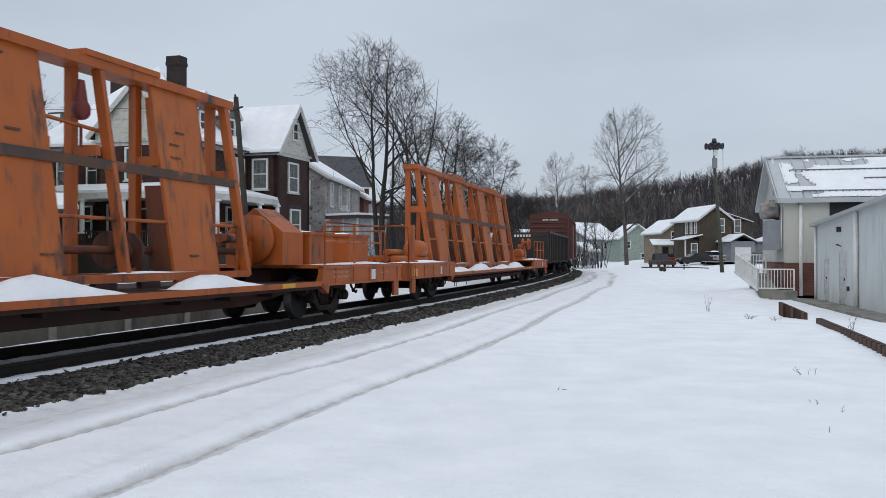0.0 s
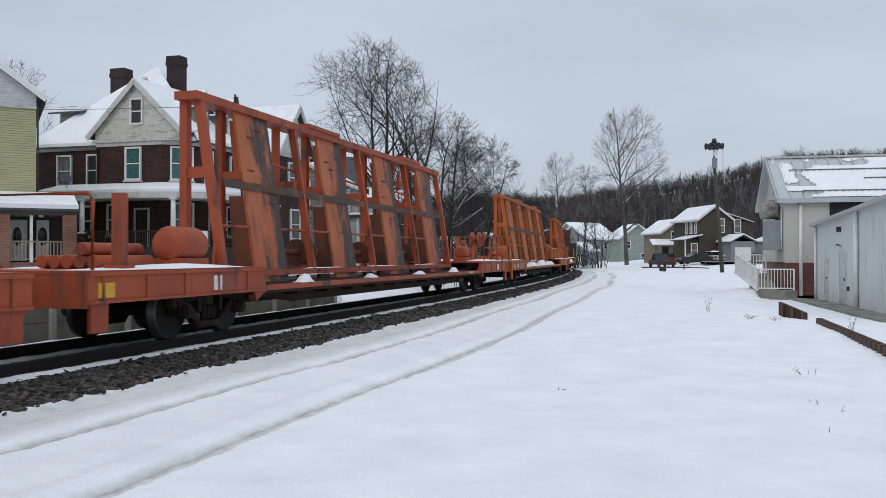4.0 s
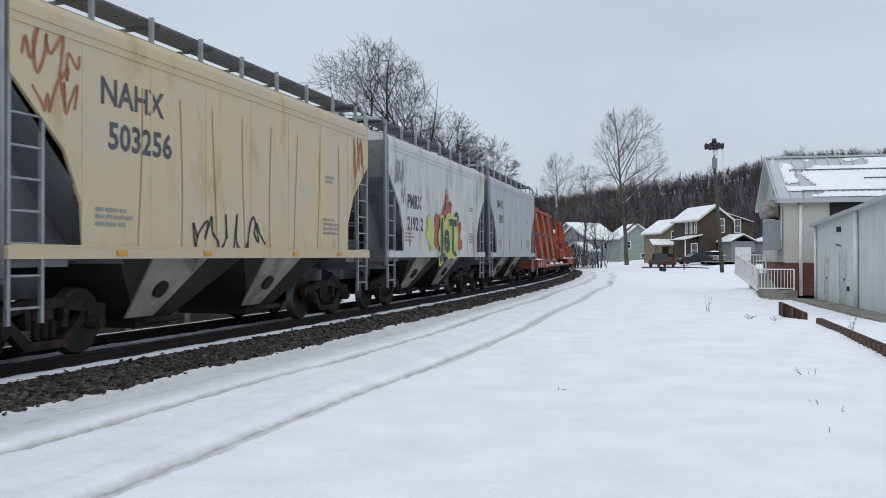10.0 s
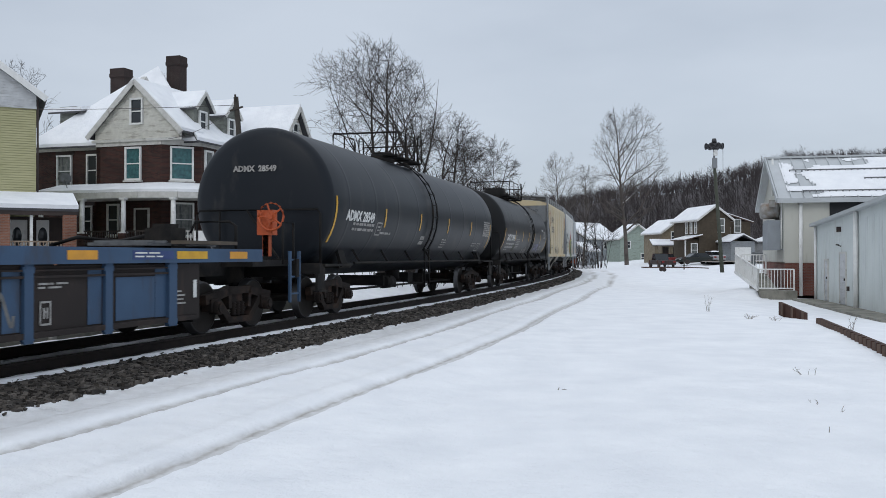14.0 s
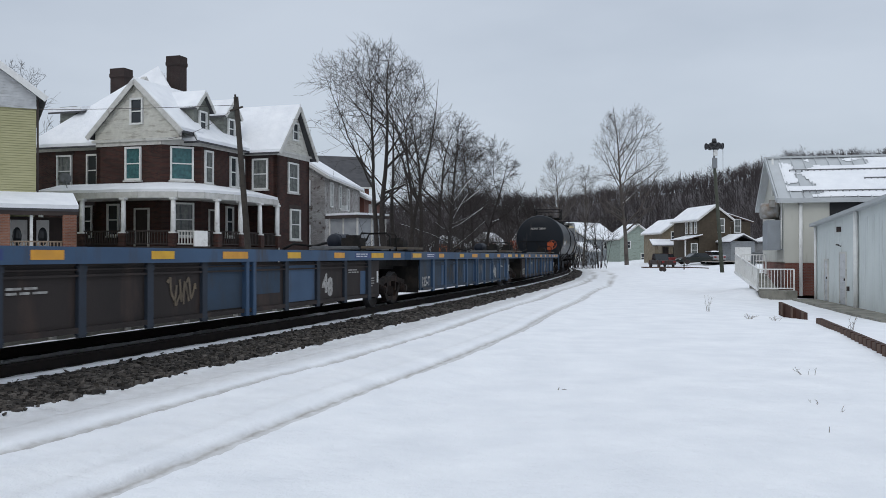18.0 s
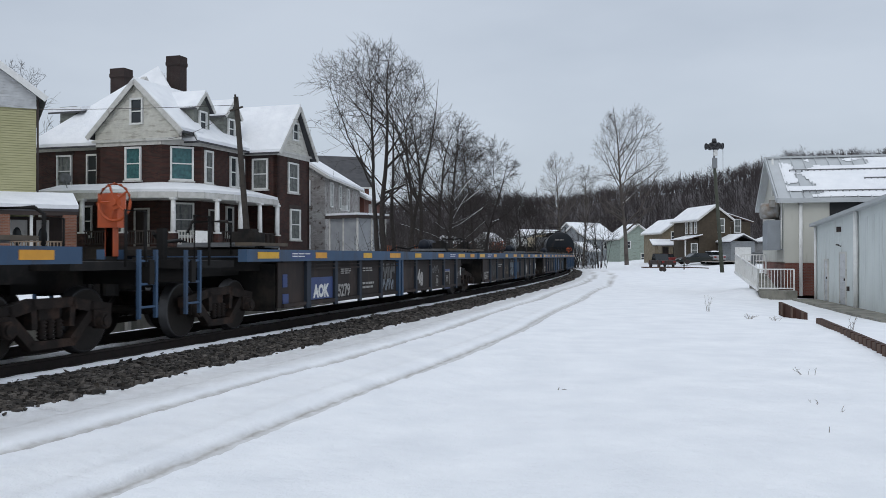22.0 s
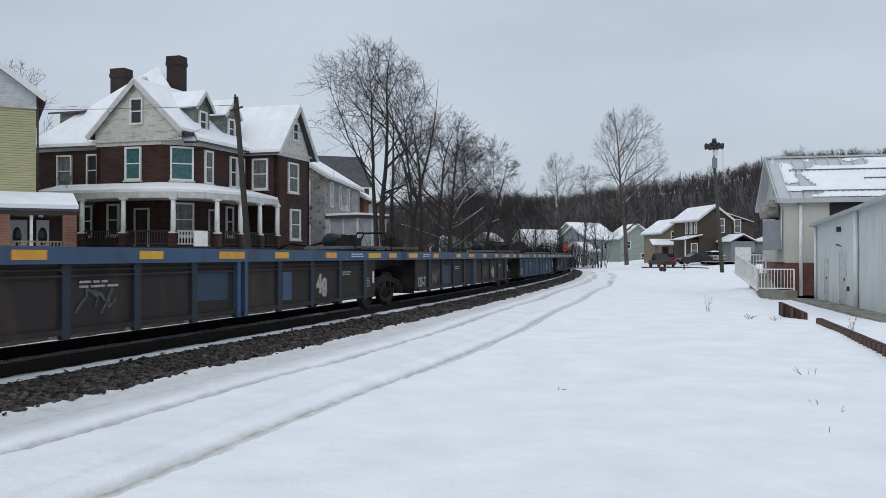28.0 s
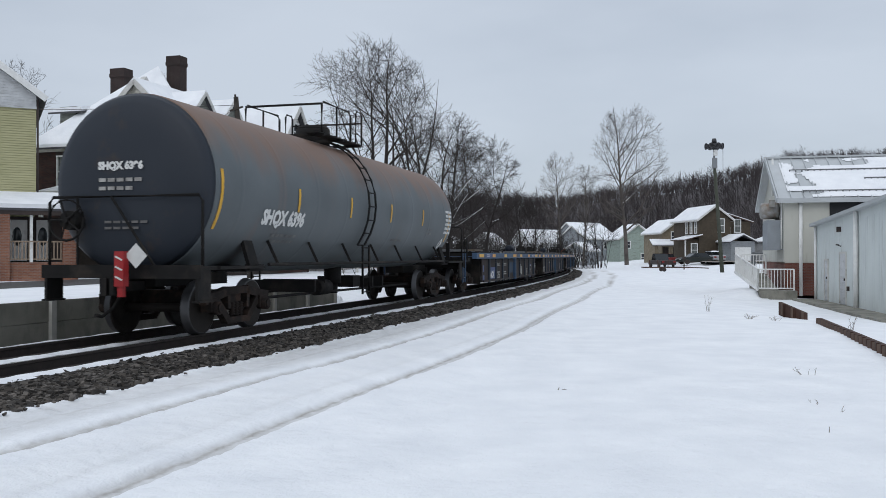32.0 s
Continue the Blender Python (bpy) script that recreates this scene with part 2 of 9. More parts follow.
# ---- the railway line: a straight that turns into a left-hand curve ----
RAIL_Z = 0.295
V = 10.8295
TH0, S1, KC = 0.32524, -71.273, 1.6079239e-05
_S = np.arange(-480, 600.01, 0.25)
_K = -KC * np.clip(_S - S1, 0, 330) * np.clip((330 - _S) / 70, 0, 1)
_TH = np.concatenate([[0], np.cumsum((_K[1:] + _K[:-1]) / 2 * 0.25)]) + TH0
_X = np.concatenate([[0], np.cumsum((np.sin(_TH[1:]) + np.sin(_TH[:-1])) / 2 * 0.25)])
_Y = np.concatenate([[0], np.cumsum((np.cos(_TH[1:]) + np.cos(_TH[:-1])) / 2 * 0.25)])
_X += -5.46062 - np.interp(0, _S, _X)
_Y += 14.0 - np.interp(0, _S, _Y)


def line(s, off=0.0):
    """The place on the line at s metres along it, off metres to its right."""
    x, y, th = (float(np.interp(s, _S, a)) for a in (_X, _Y, _TH))
    return x + off * math.cos(th), y - off * math.sin(th), th


def ribbon(bm, prof, s0, s1, step, z=0.0, closed=False):
    """A cross-section of (off, height) drawn along the line."""
    rows = []
    for s in np.arange(s0, s1 + 1e-6, step):
        rows.append([bm.verts.new((*line(s, o)[:2], z + h)) for o, h in prof])
    n = len(prof)
    for a, b in zip(rows, rows[1:]):
        for i in range(n if closed else n - 1):
            bm.faces.new((a[i], a[(i + 1) % n], b[(i + 1) % n], b[i]))
    return bm


# ---- ground ----
def near_line(x, y):
    """For arrays of places: metres along the line, and metres to its right."""
    xs, ys, ths, ss = _X[::8], _Y[::8], _TH[::8], _S[::8]
    s, off = np.empty(len(x)), np.empty(len(x))
    for i in range(0, len(x), 4000):
        d = (x[i:i + 4000, None] - xs[None]) ** 2 + (y[i:i + 4000, None] - ys[None]) ** 2
        k = d.argmin(1)
        dx, dy = x[i:i + 4000] - xs[k], y[i:i + 4000] - ys[k]
        s[i:i + 4000] = ss[k] + dx * np.sin(ths[k]) + dy * np.cos(ths[k])
        off[i:i + 4000] = dx * np.cos(ths[k]) - dy * np.sin(ths[k])
    return s, off


def step(a, b, v):
    u = np.clip((v - a) / (b - a), 0, 1)
    return u * u * (3 - 2 * u)


def wave(x, y, f, seed):
    """Smooth uneven waves without a lattice."""
    r = np.random.RandomState(seed)
    out = np.zeros_like(x)
    for k in range(7):
        a, p, q = r.uniform(0, 6.28), r.uniform(0, 6.28), f * r.uniform(0.6, 1.7)
        out += np.sin(q * (x * math.cos(a) + y * math.sin(a)) + p + 0.8 * np.sin(0.6 * q * (y * math.cos(a) - x * math.sin(a)) + k))
    return out / 7


def rut_drift(s):
    return 0.06 * np.sin(s * 0.35) + 0.02 * np.sin(s * 0.9 + 1) - 0.32 * step(5.0, 26.0, s)


def ground_z(x, y, s=None, off=None):
    x, y = np.asarray(x, float), np.asarray(y, float)
    if s is None:
        s, off = near_line(x.ravel(), y.ravel())
        s, off = s.reshape(x.shape), off.reshape(x.shape)
    z = 0.030 * wave(x, y, 0.55, 3) + 0.016 * wave(x, y, 2.3, 4) + 0.005 * wave(x, y, 7.0, 24)
    rough = 0.008 * wave(x, y, 8.5, 5) + 0.006 * wave(x, y, 21, 6) + 0.004 * wave(x, y, 43, 16) + 0.012 * wave(off * 4.2, s * 0.45, 1.0, 12) + 0.007 * wave(off * 11, s * 0.9, 1.0, 14)
    lane = step(1.9, 2.5, off) * step(7.5, 6.2, off)
    z = z + 1.7 * rough * lane
    o = off - rut_drift(s)
    ragged = 0.030 * wave(s * 3.1, o, 1.0, 21) + 0.018 * wave(s * 9.0, o, 1.0, 22) + 0.010 * wave(s * 23.0, o, 1.0, 23)
    near = step(75, 35, s)
    # first wheel rut, the ridge thrown up beside it, second rut, and the edge of the untouched field
    z = z - 0.050 * step(3.30, 3.42, o + ragged) * step(3.80, 3.71, o + ragged)
    z = z + 0.062 * step(3.74, 3.86, o + ragged) * step(5.02, 4.15, o + 0.4 * ragged) * near
    z = z - 0.048 * step(4.98, 5.08, o + 0.7 * ragged) * step(5.42, 5.31, o + ragged)
    z = z + 0.034 * step(5.33, 5.44, o + ragged) * step(6.6, 5.6, o)
    z = z + 0.007 * np.sin(s * 48.0) * np.exp(-((o - 3.60) / 0.09) ** 2) * near + 0.006 * np.sin(s * 46.0) * np.exp(-((o - 5.20) / 0.08) ** 2) * near
    z = z - 0.030 * step(2.95, 2.55, o) * step(2.1, 2.4, off)
    # the field falls towards the buildings
    z = z - 0.42 * step(7.0, 15.0, x) * step(14, 27, y) * step(75, 55, y)
    # the far side of the field rises to the houses
    z = z + 1.15 * step(76, 128, y) * step(9, 24, off)
    # under the track
    z = np.where((off < 1.95) & (off > -2.9), -0.10, z)
    z = np.where((off >= 1.95) & (off < 2.5), -0.10 + (z + 0.10) * step(1.95, 2.13 + 0.08 * np.sin(s * 2.1) + 0.06 * np.sin(s * 5.3) + 0.05 * np.sin(s * 13.7) + 0.04 * np.sin(s * 31.0), off), z)
    # beyond the retaining wall, and the bank that follows it
    left = 0.70 - 0.25 * step(-4, -18, off) + 0.02 * wave(x, y, 1.2, 8)
    bank = -0.05 + (left + 0.05 + 0.25 * wave(x, y, 1.6, 9) * step(-2.9, -4.5, off) * step(-9, -6, off)) * step(-2.9, -6.2, off)
    walled = step(19.0, 17.2, s)
    z = np.where(off <= -2.9, np.where(off < -3.3, walled * left + (1 - walled) * bank, (1 - walled) * bank - 0.1 * walled), z)
    return z


def spread(lo, hi, fine, far, grow):
    out = list(np.arange(lo, hi, fine))
    d = fine
    while out[-1] < far:
        d *= grow
        out.append(out[-1] + d)
    d, a = fine, []
    v = lo
    while v > -far:
        d *= grow
        v -= d
        a.append(v)
    return np.array(a[::-1] + out)


def build_ground():
    gx = spread(-7.0, 5.0, 0.03, 3500, 1.045)
    gy = spread(4.5, 17, 0.04, 3500, 1.035)
    X, Y = np.meshgrid(gx, gy)
    s, off = near_line(X.ravel(), Y.ravel())
    s, off = s.reshape(X.shape), off.reshape(X.shape)
    Z = ground_z(X, Y, s, off)
    far = np.hypot(X, Y)
    Z = Z * step(420, 240, far)
    nx, ny = len(gx), len(gy)
    co = np.stack([X, Y, Z], -1).reshape(-1, 3)
    idx = np.arange(nx * ny).reshape(ny, nx)
    f = np.stack([idx[:-1, :-1], idx[:-1, 1:], idx[1:, 1:], idx[1:, :-1]], -1).reshape(-1, 4)
    me = bpy.data.meshes.new("ground")
    me.from_pydata(co.tolist(), [], f.tolist())
    o = off - rut_drift(s)
    rag = 0.030 * wave(s * 3.1, o, 1.0, 21) + 0.018 * wave(s * 9.0, o, 1.0, 22) + 0.010 * wave(s * 23.0, o, 1.0, 23)
    rut = 0.72 * step(3.33, 3.42, o + rag) * step(3.80, 3.74, o + rag) + 0.30 * np.exp(-((o - 3.70) / 0.035) ** 2) + 0.22 * np.exp(-((o - 3.50) / 0.03) ** 2)
    rut = rut + 0.55 * step(5.00, 5.08, o + 0.7 * rag) * step(5.40, 5.33, o + rag) + 0.45 * np.exp(-((o - 5.12) / 0.03) ** 2) + 0.35 * np.exp(-((o - 5.29) / 0.03) ** 2)
    rut = rut + 0.34 * step(2.1, 2.3, off) * step(3.35, 2.9, o) + 0.10 * step(5.1, 4.6, o) * step(3.9, 4.4, o)
    rut = rut + 0.20 * np.exp(-((o - 4.72) / 0.05) ** 2) * (0.5 + 0.5 * wave(s * 1.3, o, 1.0, 31)) + 0.16 * np.exp(-((o - 2.75) / 0.06) ** 2)
    rut = rut * step(120, 70, s)
    at = me.attributes.new("wear", "FLOAT", "POINT")
    at.data.foreach_set("value", np.clip(rut, 0, 1).ravel().astype(np.float32))
    me.polygons.foreach_set("use_smooth", np.ones(len(f), bool))
    m = snow_mat()
    m.name = "snow_field"
    n, l = m.node_tree.nodes, m.node_tree.links
    b = n["Principled BSDF"]
    old = b.inputs["Base Color"].links[0].from_socket
    a = n.new("ShaderNodeAttribute")
    a.attribute_name = "wear"
    co_n = n.new("ShaderNodeTexCoord")
    no = n.new("ShaderNodeTexNoise")
    no.inputs["Scale"].default_value, no.inputs["Detail"].default_value, no.inputs["Roughness"].default_value = 4.5, 9, 0.68
    l.new(co_n.outputs["Object"], no.inputs["Vector"])
    k = n.new("ShaderNodeMapRange")
    k.inputs["From Min"].default_value, k.inputs["From Max"].default_value, k.inputs["To Min"].default_value = 0.34, 0.60, 0.55
    l.new(no.outputs["Fac"], k.inputs["Value"])
    mu = n.new("ShaderNodeMath")
    mu.operation = "MULTIPLY"
    l.new(a.outputs["Fac"], mu.inputs[0])
    l.new(k.outputs["Result"], mu.inputs[1])
    mx = n.new("ShaderNodeMix")
    mx.data_type = "RGBA"
    l.new(mu.outputs[0], mx.inputs[0])
    l.new(old, mx.inputs[6])
    mx.inputs[7].default_value = (0.36, 0.34, 0.315, 1)
    l.new(mx.outputs[2], b.inputs["Base Color"])
    me.materials.append(m)
    tagged(new("ground", me), "snow-covered ground with two packed tyre ruts beside the railway", "snow", kind="structure")


build_ground()

# ---- ballast, ties, rails ----
bed = B()
ribbon(bed, [(-3.0, -0.06), (-2.2, 0.06), (-1.3, 0.14), (1.15, 0.14), (1.5, 0.10), (2.15, -0.06)], -470, 560, 2.0)
single("ballast", bed, BED, "dark grey crushed-stone ballast under the track", "ballast", kind="structure")


def ballast_stones():
    r = np.random.RandomState(7)
    vs, fs = [], []
    cube = np.array([(-1, -1, -1), (1, -1, -1), (1, 1, -1), (-1, 1, -1), (-1, -1, 1), (1, -1, 1), (1, 1, 1), (-1, 1, 1)], float)
    quad = np.array([(3, 2, 1, 0), (4, 5, 6, 7), (0, 1, 5, 4), (1, 2, 6, 5), (2, 3, 7, 6), (3, 0, 4, 7)])
    count = 0
    for s0, s1, num, size in ((-7, 6, 10500, 0.036), (6, 20, 6500, 0.038), (20, 45, 4200, 0.046), (45, 90, 2600, 0.07)):
        s = r.uniform(s0, s1, num)
        o = 1.29 + 0.86 * r.beta(1.05, 1.1, num) + 0.07 * r.normal(size=num)
        edge = 2.00 + 0.09 * np.sin(s * 1.3) + 0.07 * np.sin(s * 3.7 + 1) + 0.06 * np.sin(s * 9.1) + 0.05 * np.sin(s * 23.0)
        keep = (o < edge) | (r.uniform(size=num) < 0.09)
        for ss, oo in zip(s[keep], o[keep]):
            x, y, th = line(ss, oo)
            h = 0.14 if oo < 1.15 else max(0.14 - 0.17 * (oo - 1.15) / 0.9, -0.045 + 0.05 * min(1.0, (oo - 1.9) / 0.3) if oo > 1.9 else -1)
            sz = size * r.uniform(0.55, 1.35)
            v = cube * r.uniform(0.55, 1.0, (8, 1)) * np.array([r.uniform(0.7, 1.2), r.uniform(0.7, 1.2), r.uniform(0.5, 0.9)]) * sz
            a = r.uniform(0, 6.28)
            c_, s_ = math.cos(a), math.sin(a)
            v = np.stack([v[:, 0] * c_ - v[:, 1] * s_ + x, v[:, 0] * s_ + v[:, 1] * c_ + y, v[:, 2] + v[:, 0] * r.uniform(-0.5, 0.5) + h + 0.3 * sz], 1)
            vs.append(v)
            fs.append(quad + 8 * count)
            count += 1
    me = bpy.data.meshes.new("ballast_stones")
    me.from_pydata(np.concatenate(vs).tolist(), [], np.concatenate(fs).tolist())
    me.materials.append(STONE)
    tagged(new("ballast_stones", me), "loose brown-grey ballast stones on the track shoulder", "stones", kind="stuff")


ballast_stones()

track_line = thing("railway_track", "steel rails on dark timber ties in ballast", "railway track", kind="structure")
RAILPROF = [(-0.07, -0.18), (0.07, -0.18), (0.07, -0.165), (0.012, -0.145), (0.012, -0.045), (0.036, -0.035), (0.036, -0.006), (0.03, 0.0), (-0.03, 0.0), (-0.036, -0.006), (-0.036, -0.035), (-0.012, -0.045), (-0.012, -0.145), (-0.07, -0.165)]
for o in (0.755, -0.755):
    part("rail", ribbon(B(), [(o + a, RAIL_Z + b) for a, b in RAILPROF], -470, 560, 1.5, closed=True), RAIL, track_line)
    part("rail_head", ribbon(B(), [(o - 0.024, RAIL_Z + 0.0015), (o + 0.024, RAIL_Z + 0.0015)], -470, 560, 1.5), RAILTOP, track_line, "polished running surface of the rail")
tie_mesh = mesh_of("tie", box(B(), (0, 0, 0), (2.6, 0.23, 0.17)), TIE)
for k in range(220):
    x, y, th = line(-14 + k * 0.52)
    same("tie", tie_mesh, track_line, Matrix.Translation((x, y, RAIL_Z - 0.155 - 0.08)) @ Matrix.Rotation(-th, 4, "Z"))


def snow_strips():
    """Thin uneven lines of snow along the rails."""
    bm = B()
    r = random.Random(5)
    for o, w, z, s1 in ((1.17, 0.12, 0.20, 95), (-0.30, 0.10, 0.19, 95), (-2.35, 0.08, 0.10, 70), (-1.05, 0.05, 0.165, 60)):
        rows = []
        s = -12.0
        while s < s1:
            n1 = noise.noise(Vector((s * 1.9, o * 9, 0))) + 0.5 * noise.noise(Vector((s * 6.3, o * 9, 3)))
            ww = w * max(0.12, 0.9 + 0.9 * n1)
            c = o + 0.02 * noise.noise(Vector((s * 3, o, 8)))
            rows.append([bm.verts.new((*line(s, c + k * ww)[:2], z - 0.05 * abs(k) ** 2 + 0.01 * n1)) for k in (-1.0, -0.4, 0.4, 1.0)])
            s += 0.12 + max(0, s) * 0.006
        for a, b in zip(rows, rows[1:]):
            for i in range(3):
                bm.faces.new((a[i], a[i + 1], b[i + 1], b[i]))
    single("snow_strips", bm, SNOW, "thin broken lines of snow along the rails", "snow", kind="stuff")


snow_strips()

# ---- retaining wall of concrete panels between posts, and the street behind ----
wall = thing("retaining_wall", "low weathered concrete panel wall with pale posts along the track", "wall", kind="structure")
WALL_OFF, WALL_TOP = -3.12, 0.78
for k in range(14):
    sa = 17.1 - (k + 1) * 2.4
    a, b = Vector((*line(sa, WALL_OFF)[:2], 0)), Vector((*line(sa + 2.4, WALL_OFF)[:2], 0))
    d = (b - a).normalized()
    nrm = Vector((d.y, -d.x, 0))
    bm = B()
    for lo, hi, t in ((-0.2, 0.36, 0.10), (0.37, WALL_TOP, 0.104)):
        c = (a + b) / 2
        box(bm, (c.x, c.y, (lo + hi) / 2), (2.3, t, hi - lo), rz=math.degrees(math.atan2(d.y, d.x)))
    part("panel", bm, CONCRETE, wall)
    bm = B()
    p = b + nrm * 0.03
    box(bm, (p.x, p.y, 0.30), (0.13, 0.2, 1.02), rz=math.degrees(math.atan2(d.y, d.x)))
    part("post", bm, POSTCON, wall, "pale concrete post")
street = B()
ribbon(street, [(-20.0, 0.50), (-14.5, 0.50)], -60, 30, 3.0)
single("street", street, ASPHALT, "wet dark asphalt street in front of the houses", "street", kind="structure")

# ---- houses ----
BRICK = brick_mat("dark_red_brick", (0.074, 0.026, 0.019), (0.030, 0.0135, 0.0115), (0.060, 0.042, 0.035))
BRICKSOOT = brick_mat("sooty_brick", (0.042, 0.024, 0.021), (0.03, 0.02, 0.018), (0.05, 0.04, 0.036))
BRICKORANGE = brick_mat("orange_brick", (0.30, 0.13, 0.075), (0.22, 0.085, 0.05), (0.25, 0.2, 0.17))
BRICKWHITE = brick_mat("flaking_white_brick", (0.52, 0.51, 0.49), (0.36, 0.35, 0.335), (0.22, 0.21, 0.20), worn=(0.10, 0.075, 0.065))
BRICKRED = brick_mat("plain_red_brick", (0.19, 0.065, 0.045), (0.15, 0.05, 0.038), (0.16, 0.11, 0.09))
def clapboard(name, col, col2, pitch, dirt):
    """Painted boards: each course a shallow saw-tooth in relief."""
    m = mat(name, col, col2, scale=3, rough=0.8, bump=0, dirt=dirt, dirt_amount=0.35, stretch=(0.6, 0.6, 3), dscale=1.6)
    n, l = m.node_tree.nodes, m.node_tree.links
    co = n.new("ShaderNodeTexCoord")
    w = n.new("ShaderNodeTexWave")
    w.wave_type, w.bands_direction, w.wave_profile = "BANDS", "Z", "SAW"
    w.inputs["Scale"].default_value = 0.314 / pitch
    l.new(co.outputs["Object"], w.inputs["Vector"])
    bp = n.new("ShaderNodeBump")
    bp.inputs["Strength"].default_value, bp.inputs["Distance"].default_value = 0.9, 0.03
    l.new(w.outputs["Fac"], bp.inputs["Height"])
    l.new(bp.outputs["Normal"], n["Principled BSDF"].inputs["Normal"])
    return m


SHINGLE = clapboard("worn_cream_clapboard", (0.72, 0.705, 0.64), (0.60, 0.585, 0.53), 0.13, (0.34, 0.31, 0.26))
GREYSHINGLE = clapboard("grey_green_shingle", (0.23, 0.24, 0.21), (0.15, 0.16, 0.145), 0.12, (0.09, 0.09, 0.08))
TRIM = mat("old_white_trim", (0.62, 0.61, 0.58), (0.48, 0.47, 0.44), scale=3, rough=0.6, dirt=(0.25, 0.23, 0.2), dirt_amount=0.2)
SILLDARK = mat("dark_stone_lintel", (0.06, 0.045, 0.04), (0.04, 0.032, 0.03), rough=0.9)
ROOFGREY = mat("dark_grey_roof", (0.085, 0.085, 0.09), (0.06, 0.06, 0.065), scale=2, rough=0.9, bump=0.4, bscale=10)
ROOFBROWN = mat("brown_roof", (0.10, 0.062, 0.05), (0.07, 0.045, 0.038), scale=2, rough=0.9, bump=0.4, bscale=10)
WOODDARK = mat("dark_porch_wood", (0.040, 0.030, 0.026), (0.026, 0.020, 0.018), scale=5, rough=0.8)
WOODPALE = mat("pale_porch_wood", (0.33, 0.25, 0.185), (0.25, 0.19, 0.14), scale=5, rough=0.8)
YELLOWSIDE = mat("pale_yellow_siding", (0.44, 0.42, 0.245), (0.385, 0.37, 0.21), scale=1.0, rough=0.6, bump=0.1)
WHITESIDE = clapboard("white_siding", (0.60, 0.61, 0.62), (0.50, 0.51, 0.52), 0.15, (0.35, 0.35, 0.34))
GREENSIDE = clapboard("pale_green_siding", (0.31, 0.37, 0.32), (0.26, 0.31, 0.27), 0.15, (0.18, 0.2, 0.17))
GREYSIDE = clapboard("grey_siding", (0.29, 0.31, 0.325), (0.23, 0.245, 0.26), 0.15, (0.16, 0.165, 0.17))
BROWNSIDE = clapboard("olive_brown_siding", (0.086, 0.066, 0.044), (0.062, 0.048, 0.033), 0.15, (0.06, 0.048, 0.034))
TANSIDE = mat("tan_stone_siding", (0.24, 0.20, 0.14), (0.16, 0.13, 0.09), scale=2.5, rough=0.85)
METALWALL = mat("cream_metal_siding", (0.52, 0.515, 0.46), (0.46, 0.455, 0.41), scale=0.7, rough=0.5, dirt=(0.36, 0.34, 0.28), dirt_amount=0.15, stretch=(1.5, 1.5, 0.3))
METALGREY = mat("pale_green_grey_siding", (0.62, 0.66, 0.65), (0.56, 0.60, 0.59), scale=0.7, rough=0.5, dirt=(0.36, 0.37, 0.34), dirt_amount=0.15, stretch=(1.5, 1.5, 0.3))
METALROOF = mat("pale_metal_roof", (0.48, 0.50, 0.51), (0.42, 0.44, 0.45), scale=1, rough=0.4, metal=0.2)
DARKGAP = mat("dark_opening", (0.025, 0.026, 0.03), (0.018, 0.019, 0.021), rough=0.8)
POLEWOOD = mat("weathered_pole", (0.055, 0.046, 0.038), (0.032, 0.027, 0.023), scale=4, rough=0.9, stretch=(6, 6, 0.4))
GREENPOLE = mat("greenish_pole", (0.075, 0.082, 0.062), (0.05, 0.054, 0.042), scale=3, rough=0.9)
RUST = mat("rusty_steel", (0.075, 0.036, 0.026), (0.045, 0.025, 0.02), scale=4, rough=0.85, bump=0.4)
RUSTPALE = mat("faded_rust", (0.125, 0.082, 0.062), (0.09, 0.06, 0.046), scale=4, rough=0.85)
PLASTIC = mat("milky_plastic_sheet", (0.33, 0.345, 0.36), (0.25, 0.26, 0.275), scale=1.5, rough=0.35, bump=0.3, bscale=3)


def window_unit(house, at, w, h, cloth=None, sill=True, n=2):
    """A sash window on a wall that faces -x: frame, panes, curtain, sill; at: its pose at the middle of its foot on the wall."""
    bm = B()
    t = 0.11
    for y in (-w / 2 + t / 2, w / 2 - t / 2):
        box(bm, (-0.05, y, h / 2), (0.14, t, h))
    for z in (t / 2, h - t / 2):
        box(bm, (-0.05, 0, z), (0.14, w - 2 * t, t))
    box(bm, (-0.04, 0, h * 0.5), (0.09, w - 2 * t, 0.07))
    win = part("window", bm, WHITE, house, "white-framed sash window", at=at)
    for z0, z1 in ((t, h * 0.5 - 0.035), (h * 0.5 + 0.035, h - t)):
        bm = B()
        box(bm, (-0.018, 0, (z0 + z1) / 2), (0.016, w - 2 * t, z1 - z0))
        part("pane", bm, GLASS if cloth is None else cloth, win)
    if sill:
        bm = B()
        box(bm, (-0.06, 0, -0.05), (0.22, w + 0.16, 0.09))
        part("sill", bm, TRIM, win)
        bm = B()
        box(bm, (-0.015, 0, h + 0.14), (0.05, w + 0.24, 0.27))
        part("lintel", bm, SILLDARK, win)
    return win


def on_front(y, z, x=0.0):
    return pose(x, y, z)


def on_side(x, z, y=0.0):
    return pose(x, y, z, 0, 0, 90)


